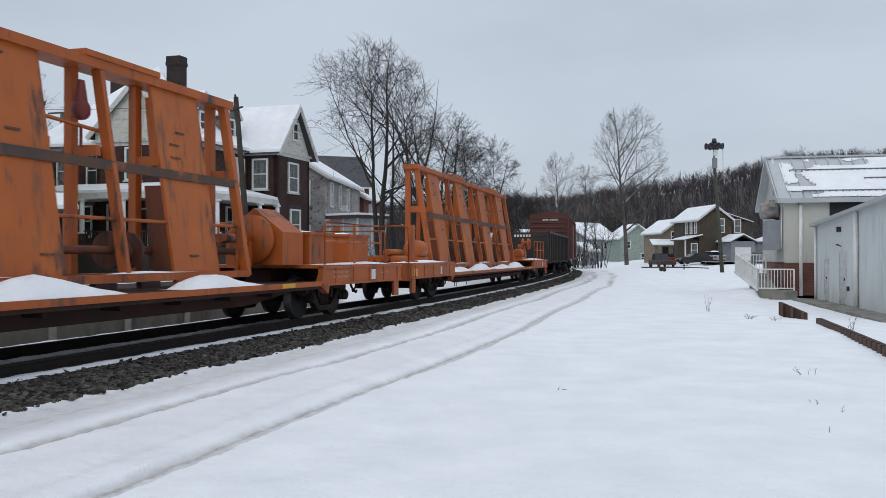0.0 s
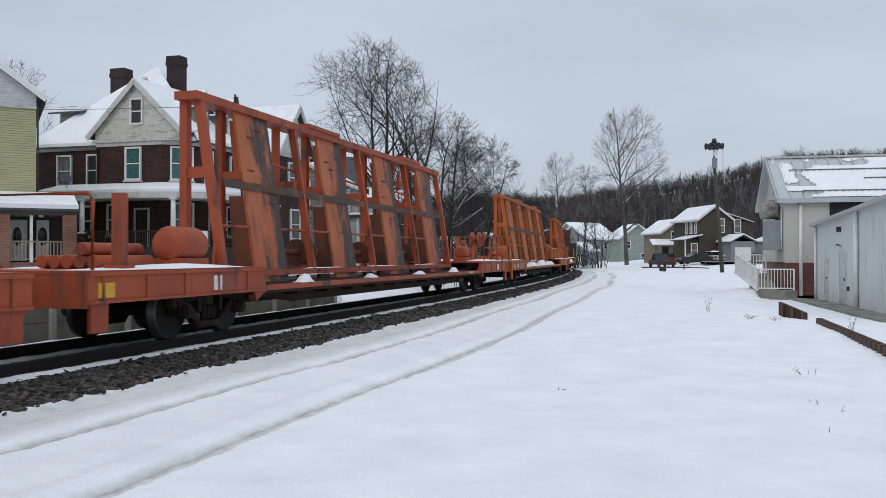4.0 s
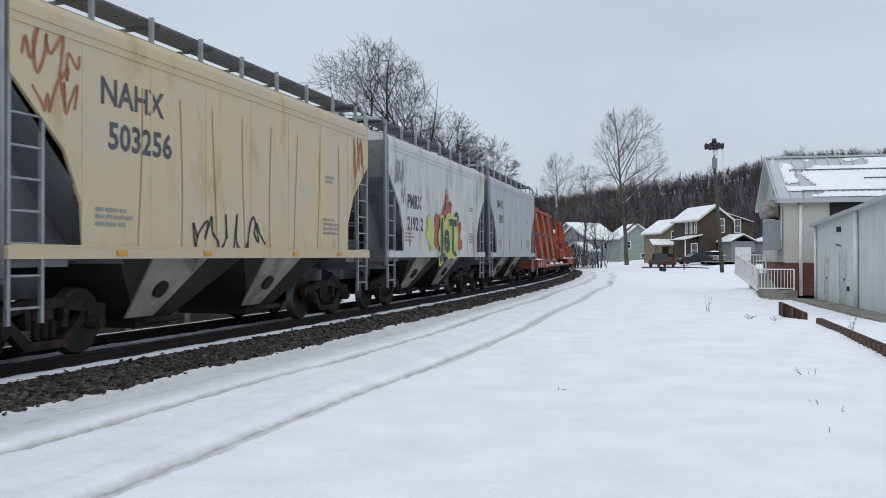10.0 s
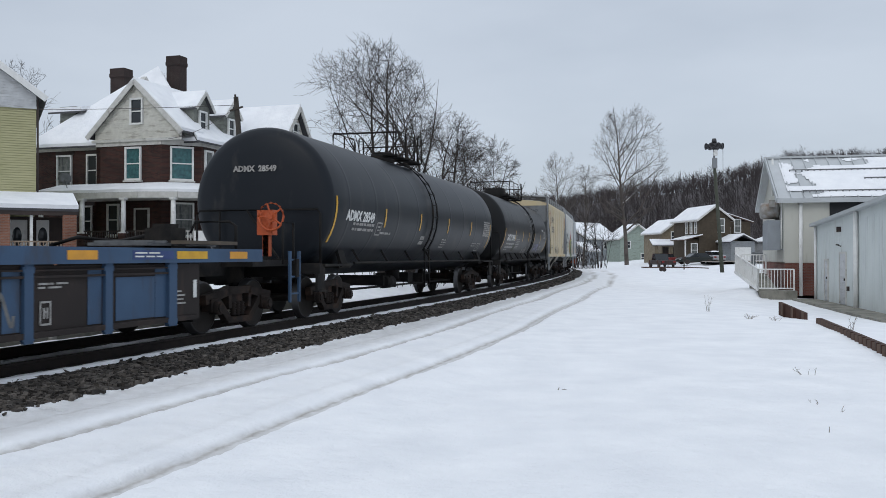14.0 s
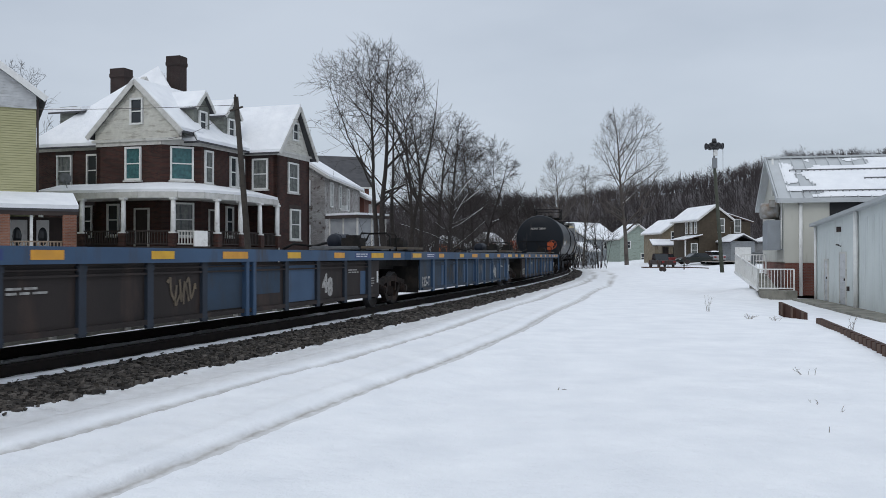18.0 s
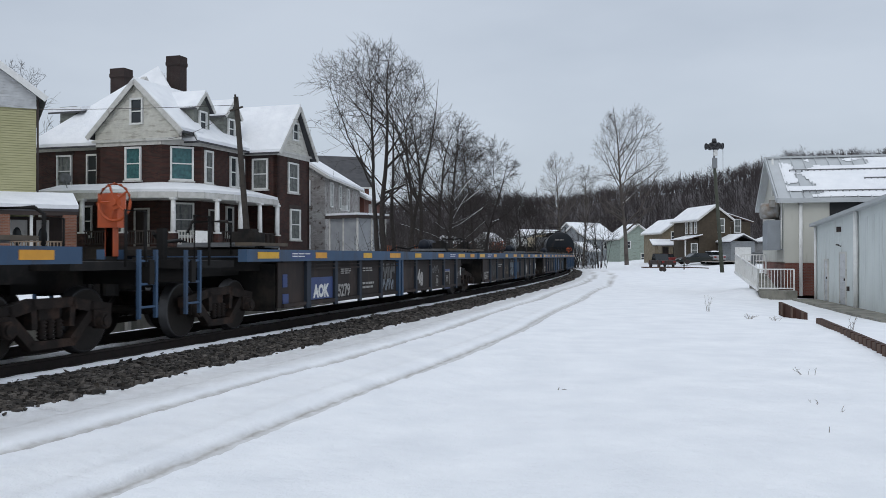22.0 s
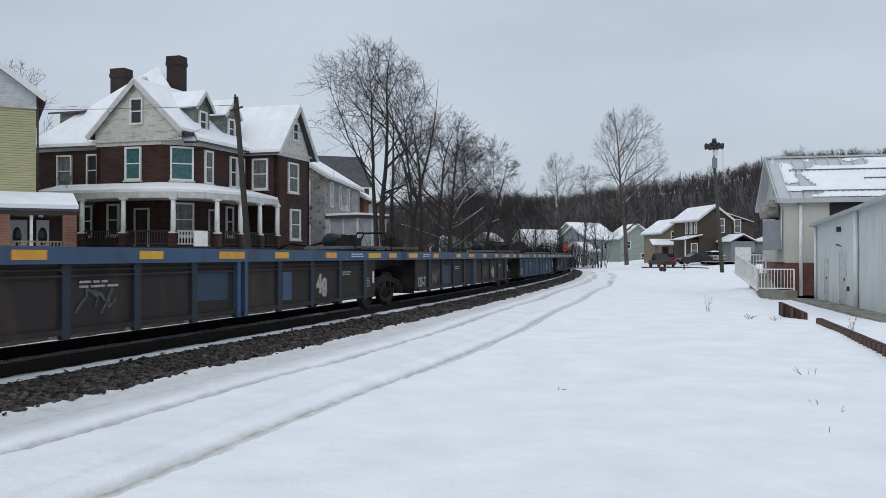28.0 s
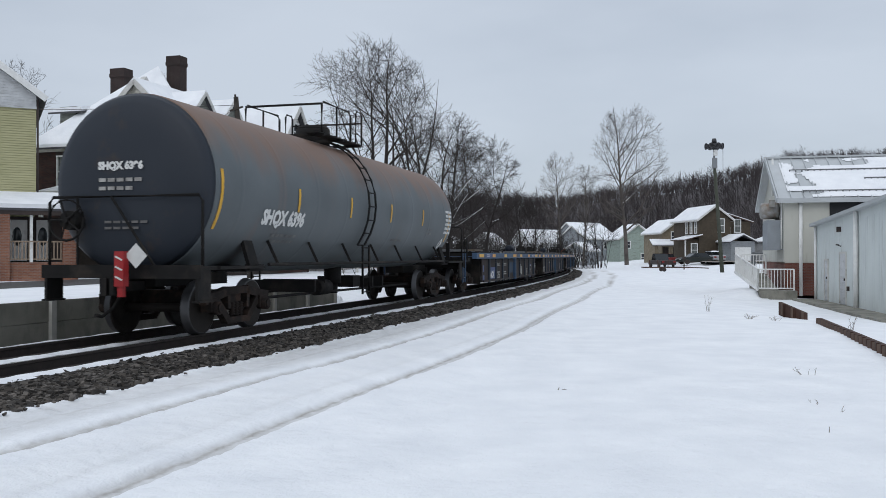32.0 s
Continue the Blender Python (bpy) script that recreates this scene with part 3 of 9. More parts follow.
def snow_heap(bm, x, y, z, lx, ly, h, seed):
    """A low uneven mound of snow."""
    r = random.Random(seed)
    nx, ny = 9, 5
    g = []
    ph = r.uniform(0, 6)
    for i in range(nx):
        for j in range(ny):
            u, v = i / (nx - 1) * 2 - 1, j / (ny - 1) * 2 - 1
            k = max(0, 1 - abs(u) ** 2.2) * max(0, 1 - abs(v) ** 3) * (0.75 + 0.35 * math.sin(2.6 * u + ph))
            g.append(bm.verts.new((x + u * lx / 2, y + v * ly / 2, z + h * k * r.uniform(0.9, 1.1))))
    for i in range(nx - 1):
        for j in range(ny - 1):
            f = bm.faces.new((g[i * ny + j], g[(i + 1) * ny + j], g[(i + 1) * ny + j + 1], g[i * ny + j + 1]))
            f.smooth = True
    return bm


def snow_roof(bm, pts, t=0.16):
    """A slab of snow on a roof face."""
    top = [Vector(p) + Vector((0, 0, t)) for p in pts]
    n = len(pts)
    lo = [bm.verts.new(p) for p in pts]
    hi = [bm.verts.new(p) for p in top]
    bm.faces.new(hi)
    bm.faces.new(lo[::-1])
    for i in range(n):
        j = (i + 1) % n
        bm.faces.new((lo[i], lo[j], hi[j], hi[i]))
    return bm


def slab(bm, pts, t=0.12):
    """A roof face with thickness downwards."""
    lo = [bm.verts.new(Vector(p) - Vector((0, 0, t))) for p in pts]
    hi = [bm.verts.new(p) for p in pts]
    n = len(pts)
    bm.faces.new(hi)
    bm.faces.new(lo[::-1])
    for i in range(n):
        j = (i + 1) % n
        bm.faces.new((lo[i], lo[j], hi[j], hi[i]))
    return bm


def lift(pts, dz):
    return [(a, b, c + dz) for a, b, c in pts]


def roof_face(house, pts, material, snow=0.16, name="roof"):
    part(name, slab(B(), pts), material, house)
    if snow:
        part("roof_snow", snow_roof(B(), lift(pts, 0.004), snow), SNOW, house, "thick snow lying on the roof")


def brick_house():
    h = thing("brick_house", "large dark red brick house with white porch and snowy roof", "house", at=pose(-15.58, 54, 0, 0, 0, 72))
    G, ZE = 0.5, 8.75
    # walls
    foot = [(0, 6.5), (0, 1.7), (1.7, 0), (7.2, 0), (7.2, -2.28), (12.0, -2.28), (12.0, 12.4), (1.2, 12.4), (1.2, 6.5)]
    for k in range(len(foot)):
        a, b = Vector((*foot[k], 0)), Vector((*foot[(k + 1) % len(foot)], 0))
        d = (b - a).normalized()
        inn = Vector((-d.y, d.x, 0)) * 0.3
        bm = B()
        vs = [a, b, b + inn, a + inn]
        quads(bm, [(v.x, v.y, G) for v in vs] + [(v.x, v.y, ZE) for v in vs], ((0, 1, 5, 4), (1, 2, 6, 5), (2, 3, 7, 6), (3, 0, 4, 7), (4, 5, 6, 7)))
        part("wall", bm, BRICK, h)
        bm = B()
        bar(bm, (a.x, a.y, ZE - 0.10), (b.x, b.y, ZE - 0.10), 0.10, 0.34)
        part("frieze", bm, TRIM, h)
    # main hip roof
    P = (5.6, 6.0, 14.5)
    P2 = (6.6, 7.2, 14.5)
    o = 0.45
    e = [(-o, -o + 1.0), (1.0 - o, -o), (12 + o, -o), (12 + o, 12.4 + o), (1.2 - o, 12.4 + o), (1.2 - o, 6.6)]
    ze = ZE - 0.02
    roof_face(h, [(1.0 - o, -o, ze), (12 + o, -o, ze), P2, P], ROOFGREY, 0.2)
    roof_face(h, [(12 + o, -o, ze), (12 + o, 12.4 + o, ze), P2], ROOFGREY, 0.2)
    roof_face(h, [(12 + o, 12.4 + o, ze), (1.2 - o, 12.4 + o, ze), P, P2], ROOFGREY, 0.2)
    roof_face(h, [(1.2 - o, 12.4 + o, ze), (0.9, -o + 0.05, ze), P], ROOFGREY, 0.2)
    # front gable
    gy0, gy1, gy, gz = 0.25, 6.75, 3.48, 12.5
    bm = B()
    prism(bm, [(gy0 + 0.2, ZE), (gy1 - 0.2, ZE), (gy1 - 0.2, ZE + 0.62), (gy, gz - 0.12), (gy0 + 0.2, ZE + 0.75)], -0.05, 0.25, "x")
    part("gable_wall", bm, SHINGLE, h, "worn white shingled gable")
    for a, b in (((gy0 - 0.2, ZE + 0.50), (gy, gz)), ((gy1 + 0.2, ZE + 0.35), (gy, gz))):
        roof_face(h, [(-0.35, a[0], a[1]), (-0.35, b[0], b[1]), (5.2, b[0], b[1]), (3.6 if a[0] > 3 else 2.0, a[0], a[1])], ROOFGREY, 0.17)
        bm = B()
        bar(bm, (-0.36, a[0], a[1] - 0.12), (-0.36, b[0], b[1] - 0.10), 0.08, 0.3)
        part("bargeboard", bm, TRIM, h)
    bm = B()
    box(bm, (-0.08, (gy0 + gy1) / 2, ZE + 0.05), (0.14, gy1 - gy0, 0.16))
    part("gable_sill", bm, TRIM, h)
    window_unit(h, on_front(3.45, 9.75, -0.06), 0.95, 1.65, sill=False)
    # windows upstairs
    window_unit(h, on_front(3.73, 6.33), 1.18, 2.06, CURTAIN)
    cant = pose(0.85, 0.85, 6.30, 0, 0, 45)
    window_unit(h, cant, 1.42, 2.1, CURTAIN)
    window_unit(h, on_front(9.95, 6.12, 1.2), 1.2, 2.1, CURTAINW)
    window_unit(h, on_front(7.75, 6.12, 1.2), 0.9, 2.1)
    window_unit(h, on_side(2.45, 6.2), 0.95, 2.1, CURTAINW)
    window_unit(h, on_side(5.35, 6.17), 0.85, 2.05)
    window_unit(h, on_side(6.3, 6.17), 0.85, 2.05, CURTAINW)
    window_unit(h, on_front(-1.02, 6.16, 7.2), 1.2, 2.1, CURTAINW)
    window_unit(h, on_side(9.45, 6.05, -2.28), 1.5, 2.1, CURTAINW)
    window_unit(h, on_side(9.75, 2.78, -2.28), 1.5, 2.15, CURTAINW)
    # wing gable and roof
    wx0, wx1, wm, wz = 6.9, 12.3, 9.7, 12.1
    bm = B()
    prism(bm, [(wx0 + 0.3, ZE), (wx1 - 0.3, ZE), (wm, wz - 0.1)], -2.3, -2.05, "y")
    part("gable_wall", bm, SHINGLE, h)
    for a in (wx0 - 0.15, wx1 + 0.15):
        roof_face(h, [(a, -2.75, ZE - 0.12), (wm, -2.75, wz), (wm, 6.0, wz), (a, 3.2, ZE - 0.12)], ROOFGREY, 0.18)
        bm = B()
        bar(bm, (a, -2.76, ZE - 0.22), (wm, -2.76, wz - 0.1), 0.08, 0.28)
        part("bargeboard", bm, TRIM, h)
    bm = B()
    box(bm, (wm, -2.32, ZE + 0.04), (wx1 - wx0, 0.14, 0.16))
    part("gable_sill", bm, TRIM, h)
    window_unit(h, on_side(wm, 9.7, -2.31), 0.9, 1.3, sill=False)
    # dormers
    for x0 in (2.9, 6.3):
        bm = B()
        prism(bm, [(x0 - 0.85, 9.3), (x0 + 0.85, 9.3), (x0 + 0.85, 11.15), (x0, 12.0), (x0 - 0.85, 11.15)], 0.75, 3.6, "y")
        part("dormer", bm, GREYSHINGLE, h, "grey shingled dormer")
        for sg in (-1, 1):
            roof_face(h, [(x0 + sg * 1.05, 0.45, 11.0), (x0, 0.45, 12.12), (x0, 3.9, 12.12), (x0 + sg * 1.05, 3.9, 11.0)], ROOFGREY, 0.12, "dormer_roof")
        bm = B()
        for sg in (-1, 1):
            bar(bm, (x0 + sg * 1.05, 0.44, 10.92), (x0, 0.44, 12.05), 0.06, 0.2)
        part("dormer_trim", bm, TRIM, h)
        window_unit(h, on_side(x0, 9.55, 0.74), 0.85, 1.35, sill=False)
    bm = B()
    box(bm, (4.2, 11.0, 10.7), (3.0, 1.3, 2.0))
    part("dormer", bm, GREYSHINGLE, h)
    roof_face(h, [(2.3, 9.6, 11.3), (2.3, 12.3, 11.3), (7.4, 12.0, 12.3), (7.4, 9.0, 12.3)], ROOFGREY, 0.28, "dormer_roof")
    # chimneys
    for x, y, z, w in ((5.0, 4.1, 15.05, 1.02), (5.6, 9.0, 14.65, 1.12)):
        bm = B()
        box(bm, (x, y, (z + 11) / 2 - 0.2), (w * 0.8, w, z - 11 - 0.4))
        box(bm, (x, y, z - 0.5), (w * 0.9, w * 1.1, 0.22))
        box(bm, (x, y, z - 0.2), (w * 0.86, w * 1.05, 0.4))
        box(bm, (x, y, z - 0.62), (w * 0.85, w * 1.05, 0.1))
        part("chimney", bm, BRICKSOOT, h, "tall dark brick chimney")
    bm = B()
    box(bm, (3.2, 5.4, 13.2), (0.5, 0.4, 0.3), ry=-45)
    part("roof_vent", bm, TRIM, h)
    # porch
    out = [(-2.4, 9.2), (-2.4, 1.6), (-1.7, -0.6), (-0.6, -1.7), (1.6, -2.4), (7.1, -2.4)]
    wall_ = [(0.0, 9.2), (0.0, 1.7), (0.5, 0.9), (1.0, 0.4), (1.7, 0.0), (7.15, 0.0)]
    for k in range(5):
        a, b, c, d = out[k], out[k + 1], wall_[k + 1], wall_[k]
        roof_face(h, [(*a, 5.42), (*b, 5.42), (*c, 6.0), (*d, 6.0)], ROOFGREY, 0.17, "porch_roof")
        bm = B()
        bar(bm, (*a, 5.24), (*b, 5.24), 0.16, 0.34)
        part("porch_beam", bm, TRIM, h)
        bm = B()
        slab(bm, [(*a, 2.22), (*b, 2.22), (*c, 2.22), (*d, 2.22)], 0.18)
        part("porch_floor", bm, WOODDARK, h)
        bm = B()
        slab(bm, [(*a, 5.1), (*b, 5.1), (*c, 5.1), (*d, 5.1)], 0.04)
        part("porch_ceiling", bm, TRIM, h)
        bm = B()
        bar(bm, (*a, 1.3), (*b, 1.3), 0.06, 1.6)
        part("porch_skirt", bm, WOODDARK, h)
        # balustrade
        va, vb = Vector((*a, 0)), Vector((*b, 0))
        L = (vb - va).length
        n = int(L / 0.17)
        bm = B()
        bar(bm, (*a, 3.12), (*b, 3.12), 0.09, 0.07)
        bar(bm, (*a, 2.36), (*b, 2.36), 0.07, 0.06)
        for q in range(n):
            p = va.lerp(vb, (q + 0.5) / n)
            bar(bm, (p.x, p.y, 2.38), (p.x, p.y, 3.1), 0.05)
        part("balustrade", bm, WOODDARK if k not in (2,) else TRIM, h, "dark wooden porch balustrade")
    for x, y in ((-2.4, 8.6), (-2.4, 5.56), (-2.4, 2.62), (-1.75, -0.35), (0.3, -2.0), (2.3, -2.4), (4.7, -2.4), (6.97, -2.4)):
        bm = B()
        box(bm, (x, y, 2.60), (0.42, 0.42, 0.78))
        part("pier", bm, BRICK, h)
        bm = B()
        rod(bm, (x, y, 2.98), (x, y, 5.0), 0.16, 12, 0.135)
        box(bm, (x, y, 3.03), (0.38, 0.38, 0.10))
        box(bm, (x, y, 5.02), (0.36, 0.36, 0.12))
        part("column", bm, WHITE, h, "round white porch column")
    # doors and windows under the porch
    for m, w, hh, cl in ((on_front(5.2, 2.9), 0.9, 2.0, None), (pose(0.9, 0.8, 2.85, 0, 0, 45), 1.35, 2.1, CURTAINW), (on_side(4.9, 2.9), 0.9, 2.0, None), (on_front(8.2, 2.9, 1.2), 0.95, 2.0, None)):
        window_unit(h, m, w, hh, cl)
    for m in (on_front(3.1, 2.24), on_side(3.0, 2.24)):
        bm = B()
        box(bm, (-0.02, -0.5, 1.15), (0.14, 0.1, 2.3))
        box(bm, (-0.02, 0.5, 1.15), (0.14, 0.1, 2.3))
        box(bm, (-0.02, 0, 2.32), (0.14, 1.1, 0.1))
        dr = part("door", bm, TRIM, h, "dark door in a white frame", at=m)
        bm = B()
        box(bm, (0.01, 0, 1.14), (0.05, 0.9, 2.26))
        part("door_leaf", bm, WOODDARK, dr)
    bm = B()
    pipe(bm, [(7.05, -2.5, 5.2), (7.05, -2.5, 0.7)], 0.05, 6)
    part("downpipe", bm, WHITE, h)
    return h


brick_house()

bm = B()
box(bm, (0, 0, 0.45), (0.75, 1.0, 0.9))
single("porch_fridge", bm, WHITE, "white metal cabinet standing on the porch", "cabinet", at=pose(-14.3, 52.6, 2.22, 0, 0, 20))

dish = thing("satellite_dish", "grey satellite dish on a short mast on a porch roof", "satellite dish", at=pose(-22.55, 53.2, 5.75))
bm = B()
lathe(bm, [(0.0, 0.0), (-0.03, 0.18), (-0.10, 0.36), (-0.11, 0.37), (-0.04, 0.18), (-0.015, 0.0)], 20, "y")
DISHGREY = mat("dish_grey", (0.22, 0.23, 0.24), (0.18, 0.19, 0.2), rough=0.5)
part("reflector_dish", bm, DISHGREY, dish, at=pose(0, 0, 0.55, 25, 0, 20))
bm = B()
pipe(bm, [(0.1, 0.1, -0.05), (0.05, 0.05, 0.3), (0, 0, 0.5)], 0.03, 6)
rod(bm, (0, -0.05, 0.4), (0.28, -0.35, 0.42), 0.018, 5)
part("mast", bm, DISHGREY, dish)


def yellow_house():
    h = thing("yellow_house", "pale yellow sided house with a white gable and brick porch", "house", at=pose(-20.96, 46, 0, 0, 0, 117))
    G = 0.45
    bm = B()
    box(bm, (6, 4.6, (G + 9.3) / 2), (11.9, 9.1, 9.3 - G))
    part("wall", bm, YELLOWSIDE, h)
    for k in range(38):
        z = 4.55 + k * 0.125
        bm = B()
        quads(bm, [(-0.055, 0.02, z), (-0.055, 9.1, z), (-0.01, 9.1, z + 0.125), (-0.01, 0.02, z + 0.125), (0.03, 0.02, z), (0.03, 9.1, z), (0.03, 9.1, z + 0.125), (0.03, 0.02, z + 0.125)], ((0, 1, 2, 3), (7, 6, 5, 4), (0, 4, 5, 1), (1, 5, 6, 2), (2, 6, 7, 3), (3, 7, 4, 0)))
        part("siding_board", bm, YELLOWSIDE, h)
    bm = B()
    box(bm, (-0.06, 4.6, 9.28), (0.1, 9.2, 0.12))
    part("gable_board", bm, WHITESIDE, h)
    bm = B()
    prism(bm, [(0.02, 9.3), (9.1, 9.3), (9.1, 9.9), (4.6, 13.3), (0.02, 9.9)], -0.04, 11.9, "x")
    part("gable_wall", bm, WHITESIDE, h, "white gable wall")
    for a, b in ((-0.45, 4.6), (9.6, 4.6)):
        roof_face(h, [(-0.5, a, 9.75), (-0.5, b, 13.5), (12.2, b, 13.5), (12.2, a, 9.75)], ROOFGREY, 0.14)
        bm = B()
        bar(bm, (-0.52, a, 9.68), (-0.52, b, 13.4), 0.08, 0.3)
        part("bargeboard", bm, WHITE, h)
    bm = B()
    pipe(bm, [(-0.05, -0.05, 9.7), (-0.05, -0.05, 4.9)], 0.05, 6)
    part("downpipe", bm, SILLDARK, h)
    # porch on brick piers
    roof_face(h, [(-3.3, -1.75, 3.95), (-3.3, 9.2, 3.95), (0, 9.2, 4.75), (0, -1.75, 4.75)], ROOFGREY, 0.2, "porch_roof")
    bm = B()
    bar(bm, (-3.2, -1.7, 3.78), (-3.2, 9.2, 3.78), 0.14, 0.3)
    bar(bm, (-3.2, -1.7, 3.78), (0, -1.7, 3.78), 0.14, 0.3)
    part("porch_beam", bm, SILLDARK, h)
    bm = B()
    box(bm, (-1.55, 3.7, (G + 1.35) / 2), (3.1, 10.9, 1.35 - G))
    part("porch_base", bm, BRICKORANGE, h, "orange brick porch base")
    for y in (-1.35, 1.6, 4.6, 7.6):
        bm = B()
        box(bm, (-3.05, y, (G + 3.65) / 2), (0.48, 0.62, 3.65 - G))
        part("pier", bm, BRICKORANGE, h, "square orange brick pier")
    for y0, y1 in ((-1.05, 1.3), (1.9, 4.3), (4.9, 7.3)):
        bm = B()
        bar(bm, (-3.05, y0, 2.35), (-3.05, y1, 2.35), 0.09, 0.07)
        bar(bm, (-3.05, y0, 1.5), (-3.05, y1, 1.5), 0.07, 0.06)
        n = int((y1 - y0) / 0.15)
        for k in range(n):
            y = y0 + (k + 0.5) * (y1 - y0) / n
            bar(bm, (-3.05, y, 1.5), (-3.05, y, 2.33), 0.055)
        part("balustrade", bm, WOODPALE, h, "pale wooden balustrade")
    bm = B()
    box(bm, (-3.02, 0.35, 2.5), (0.14, 0.14, 2.3))
    part("post", bm, WHITE, h, "white porch post")
    bm = B()
    box(bm, (-0.05, 3.7, 2.5), (0.06, 10.8, 2.3))
    part("porch_wall", bm, SILLDARK, h)
    for y, w in ((0.9, 0.95), (-0.3, 0.6)):
        bm = B()
        box(bm, (-0.11, y, 2.45), (0.08, w, 2.1))
        d = part("door", bm, WHITE, h, "white door with an oval pane")
        bm = B()
        lathe(bm, [(-0.16, 0.0), (-0.16, 0.2), (-0.15, 0.22)], 16, "x", (0, y, 0))
        for v in bm.verts:
            v.co.z = v.co.z * 2.2 + 2.65
        part("pane", bm, GLASS, d)
    window_unit(h, on_front(3.2, 1.9, -0.08), 1.1, 1.5, None, sill=False)
    return h


yellow_house()


def pitched_house(name, label, at, L, W, ze, zr, wall, roofm, snow=0.16, wins=(), G=0.3, gable=None, chimney=None):
    """A plain house: x along its ridge (length L), y across (width W); the face y = 0 and the gable x = 0 are seen."""
    h = thing(name, label, "house", at=at)
    bm = B()
    box(bm, (L / 2, W / 2, (G + ze) / 2), (L, W, ze - G))
    part("wall", bm, wall, h)
    for x in (0.0, L):
        bm = B()
        prism(bm, [(0, ze), (W, ze), (W / 2, zr - 0.08)], x - 0.002 if x == 0 else x - 0.1, x + (0.1 if x == 0 else 0.002), "x")
        part("gable_wall", bm, gable or wall, h)
    o = 0.4
    k = (zr - ze) / (W / 2)
    for y, yr in ((-o, W / 2), (W + o, W / 2)):
        roof_face(h, [(-o, y, ze - o * k), (-o, yr, zr), (L + o, yr, zr), (L + o, y, ze - o * k)], roofm, snow)
        bm = B()
        bar(bm, (-o - 0.03, y, ze - o * k - 0.1), (-o - 0.03, yr, zr - 0.1), 0.06, 0.2)
        bar(bm, (-o, y, ze - o * k - 0.08), (L + o, y, ze - o * k - 0.08), 0.08, 0.16)
        part("trim", bm, TRIM, h)
    for face, u, z, w, hh, cl in wins:
        window_unit(h, on_side(u, z, -0.01) if face == "s" else on_front(u, z, -0.01), w, hh, cl, sill=False)
    if chimney:
        bm = B()
        box(bm, (chimney[0], chimney[1], chimney[2] - 0.9), (0.7, 0.7, 1.8))
        box(bm, (chimney[0], chimney[1], chimney[2] + 0.02), (0.8, 0.8, 0.12))
        part("chimney", bm, BRICKRED, h, "red brick chimney")
    return h


# the flaking white house beyond the brick one, with a plastic-covered porch and darker houses behind
w1 = pitched_house("white_brick_house", "old house of flaking white painted brick with snowy roof", pose(-9.25, 70, 0, 0, 0, 85), 15, 9, 8.1, 10.9, BRICKWHITE, ROOFGREY, 0.2,
    (("s", 2.2, 5.6, 0.8, 2.0, None), ("s", 5.6, 5.6, 0.8, 2.0, None), ("s", 9.0, 5.6, 0.8, 2.0, None), ("s", 2.0, 2.2, 0.8, 1.9, None), ("f", 1.6, 5.6, 0.9, 2.0, None), ("f", 1.6, 2.2, 0.9, 1.9, None)))
bm = B()
box(bm, (6.4, -0.25, 5.75), (0.6, 0.5, 0.45))
part("window_cooler", bm, WHITE, w1)
w2 = pitched_house("red_brick_house", "red brick house with snowy roof and white downpipe", pose(-7.6, 86, 0, 0, 0, 85), 10, 8, 7.4, 9.5, BRICKRED, ROOFGREY, 0.2, (("s", 3.0, 5.0, 0.9, 1.8, None),))
bm = B()
rod(bm, (3.9, -0.08, 0.5), (3.9, -0.08, 7.2), 0.06, 6)
part("downpipe", bm, WHITE, w2)
pitched_house("grey_roof_house", "house with a dark grey pitched roof behind others", pose(-14.6, 92, 0, 0, 0, 20), 7.2, 9, 9.2, 12.6, BRICKRED, ROOFGREY, 0.0, (("s", 4.0, 7.0, 1.0, 1.6, None),))

enc = thing("porch_enclosure", "porch enclosed in milky plastic sheet with a snowy flat roof", "porch", at=pose(-5.75, 60, 0, 0, 0, 50))
for (a, b) in (((0, 0), (0, 2.7)), ((0, 0), (2.7, 0))):
    d = 0 if a[0] == b[0] else 1
    bm = B()
    c = ((a[0] + b[0]) / 2, (a[1] + b[1]) / 2)
    box(bm, (c[0], c[1], 2.55), (0.04 if d == 0 else 2.7, 2.7 if d == 0 else 0.04, 3.3))
    part("plastic_sheet", bm, PLASTIC, enc, "milky wrinkled plastic sheet")
bm = B()
for x, y in ((0, 0), (0, 2.7), (2.7, 0), (0, 1.35), (1.35, 0)):
    box(bm, (x - 0.03, y - 0.03, 2.4), (0.10, 0.10, 3.8))
part("post", bm, TRIM, enc)
bm = B()
box(bm, (1.3, 1.3, 4.32), (3.2, 3.2, 0.20))
part("roof", bm, SILLDARK, enc)
part("roof_snow", snow_roof(B(), [(-0.25, -0.25, 4.43), (2.85, -0.25, 4.43), (2.85, 2.85, 4.43), (-0.25, 2.85, 4.43)], 0.14), SNOW, enc)

# houses across the field
bh = pitched_house("brown_house", "olive-brown two-storey house with white trim and snowy roof", pose(39.0, 121, 0.9, 0, 0, 97), 9, 4.5, 5.9, 7.6, BROWNSIDE, ROOFBROWN, 0.14,
    (("f", 1.4, 3.9, 1.0, 1.95, CURTAINW),), G=-0.8)
bm = B()
box(bm, (4.2, -1.7, 2.4), (6.0, 3.4, 6.2))
part("side_wing", bm, BROWNSIDE, bh)
roof_face(bh, [(0.8, 0.2, 6.6), (0.8, -3.7, 5.4), (7.6, -3.7, 5.4), (7.6, 0.2, 6.6)], ROOFBROWN, 0.08)
window_unit(bh, on_front(-1.5, 3.9, 1.19), 1.0, 1.95, CURTAINW, sill=False)
bm = B()
pipe(bm, [(1.1, -0.15, 5.5), (0.9, -0.35, 5.1), (0.9, -0.45, 1.0)], 0.06, 6)
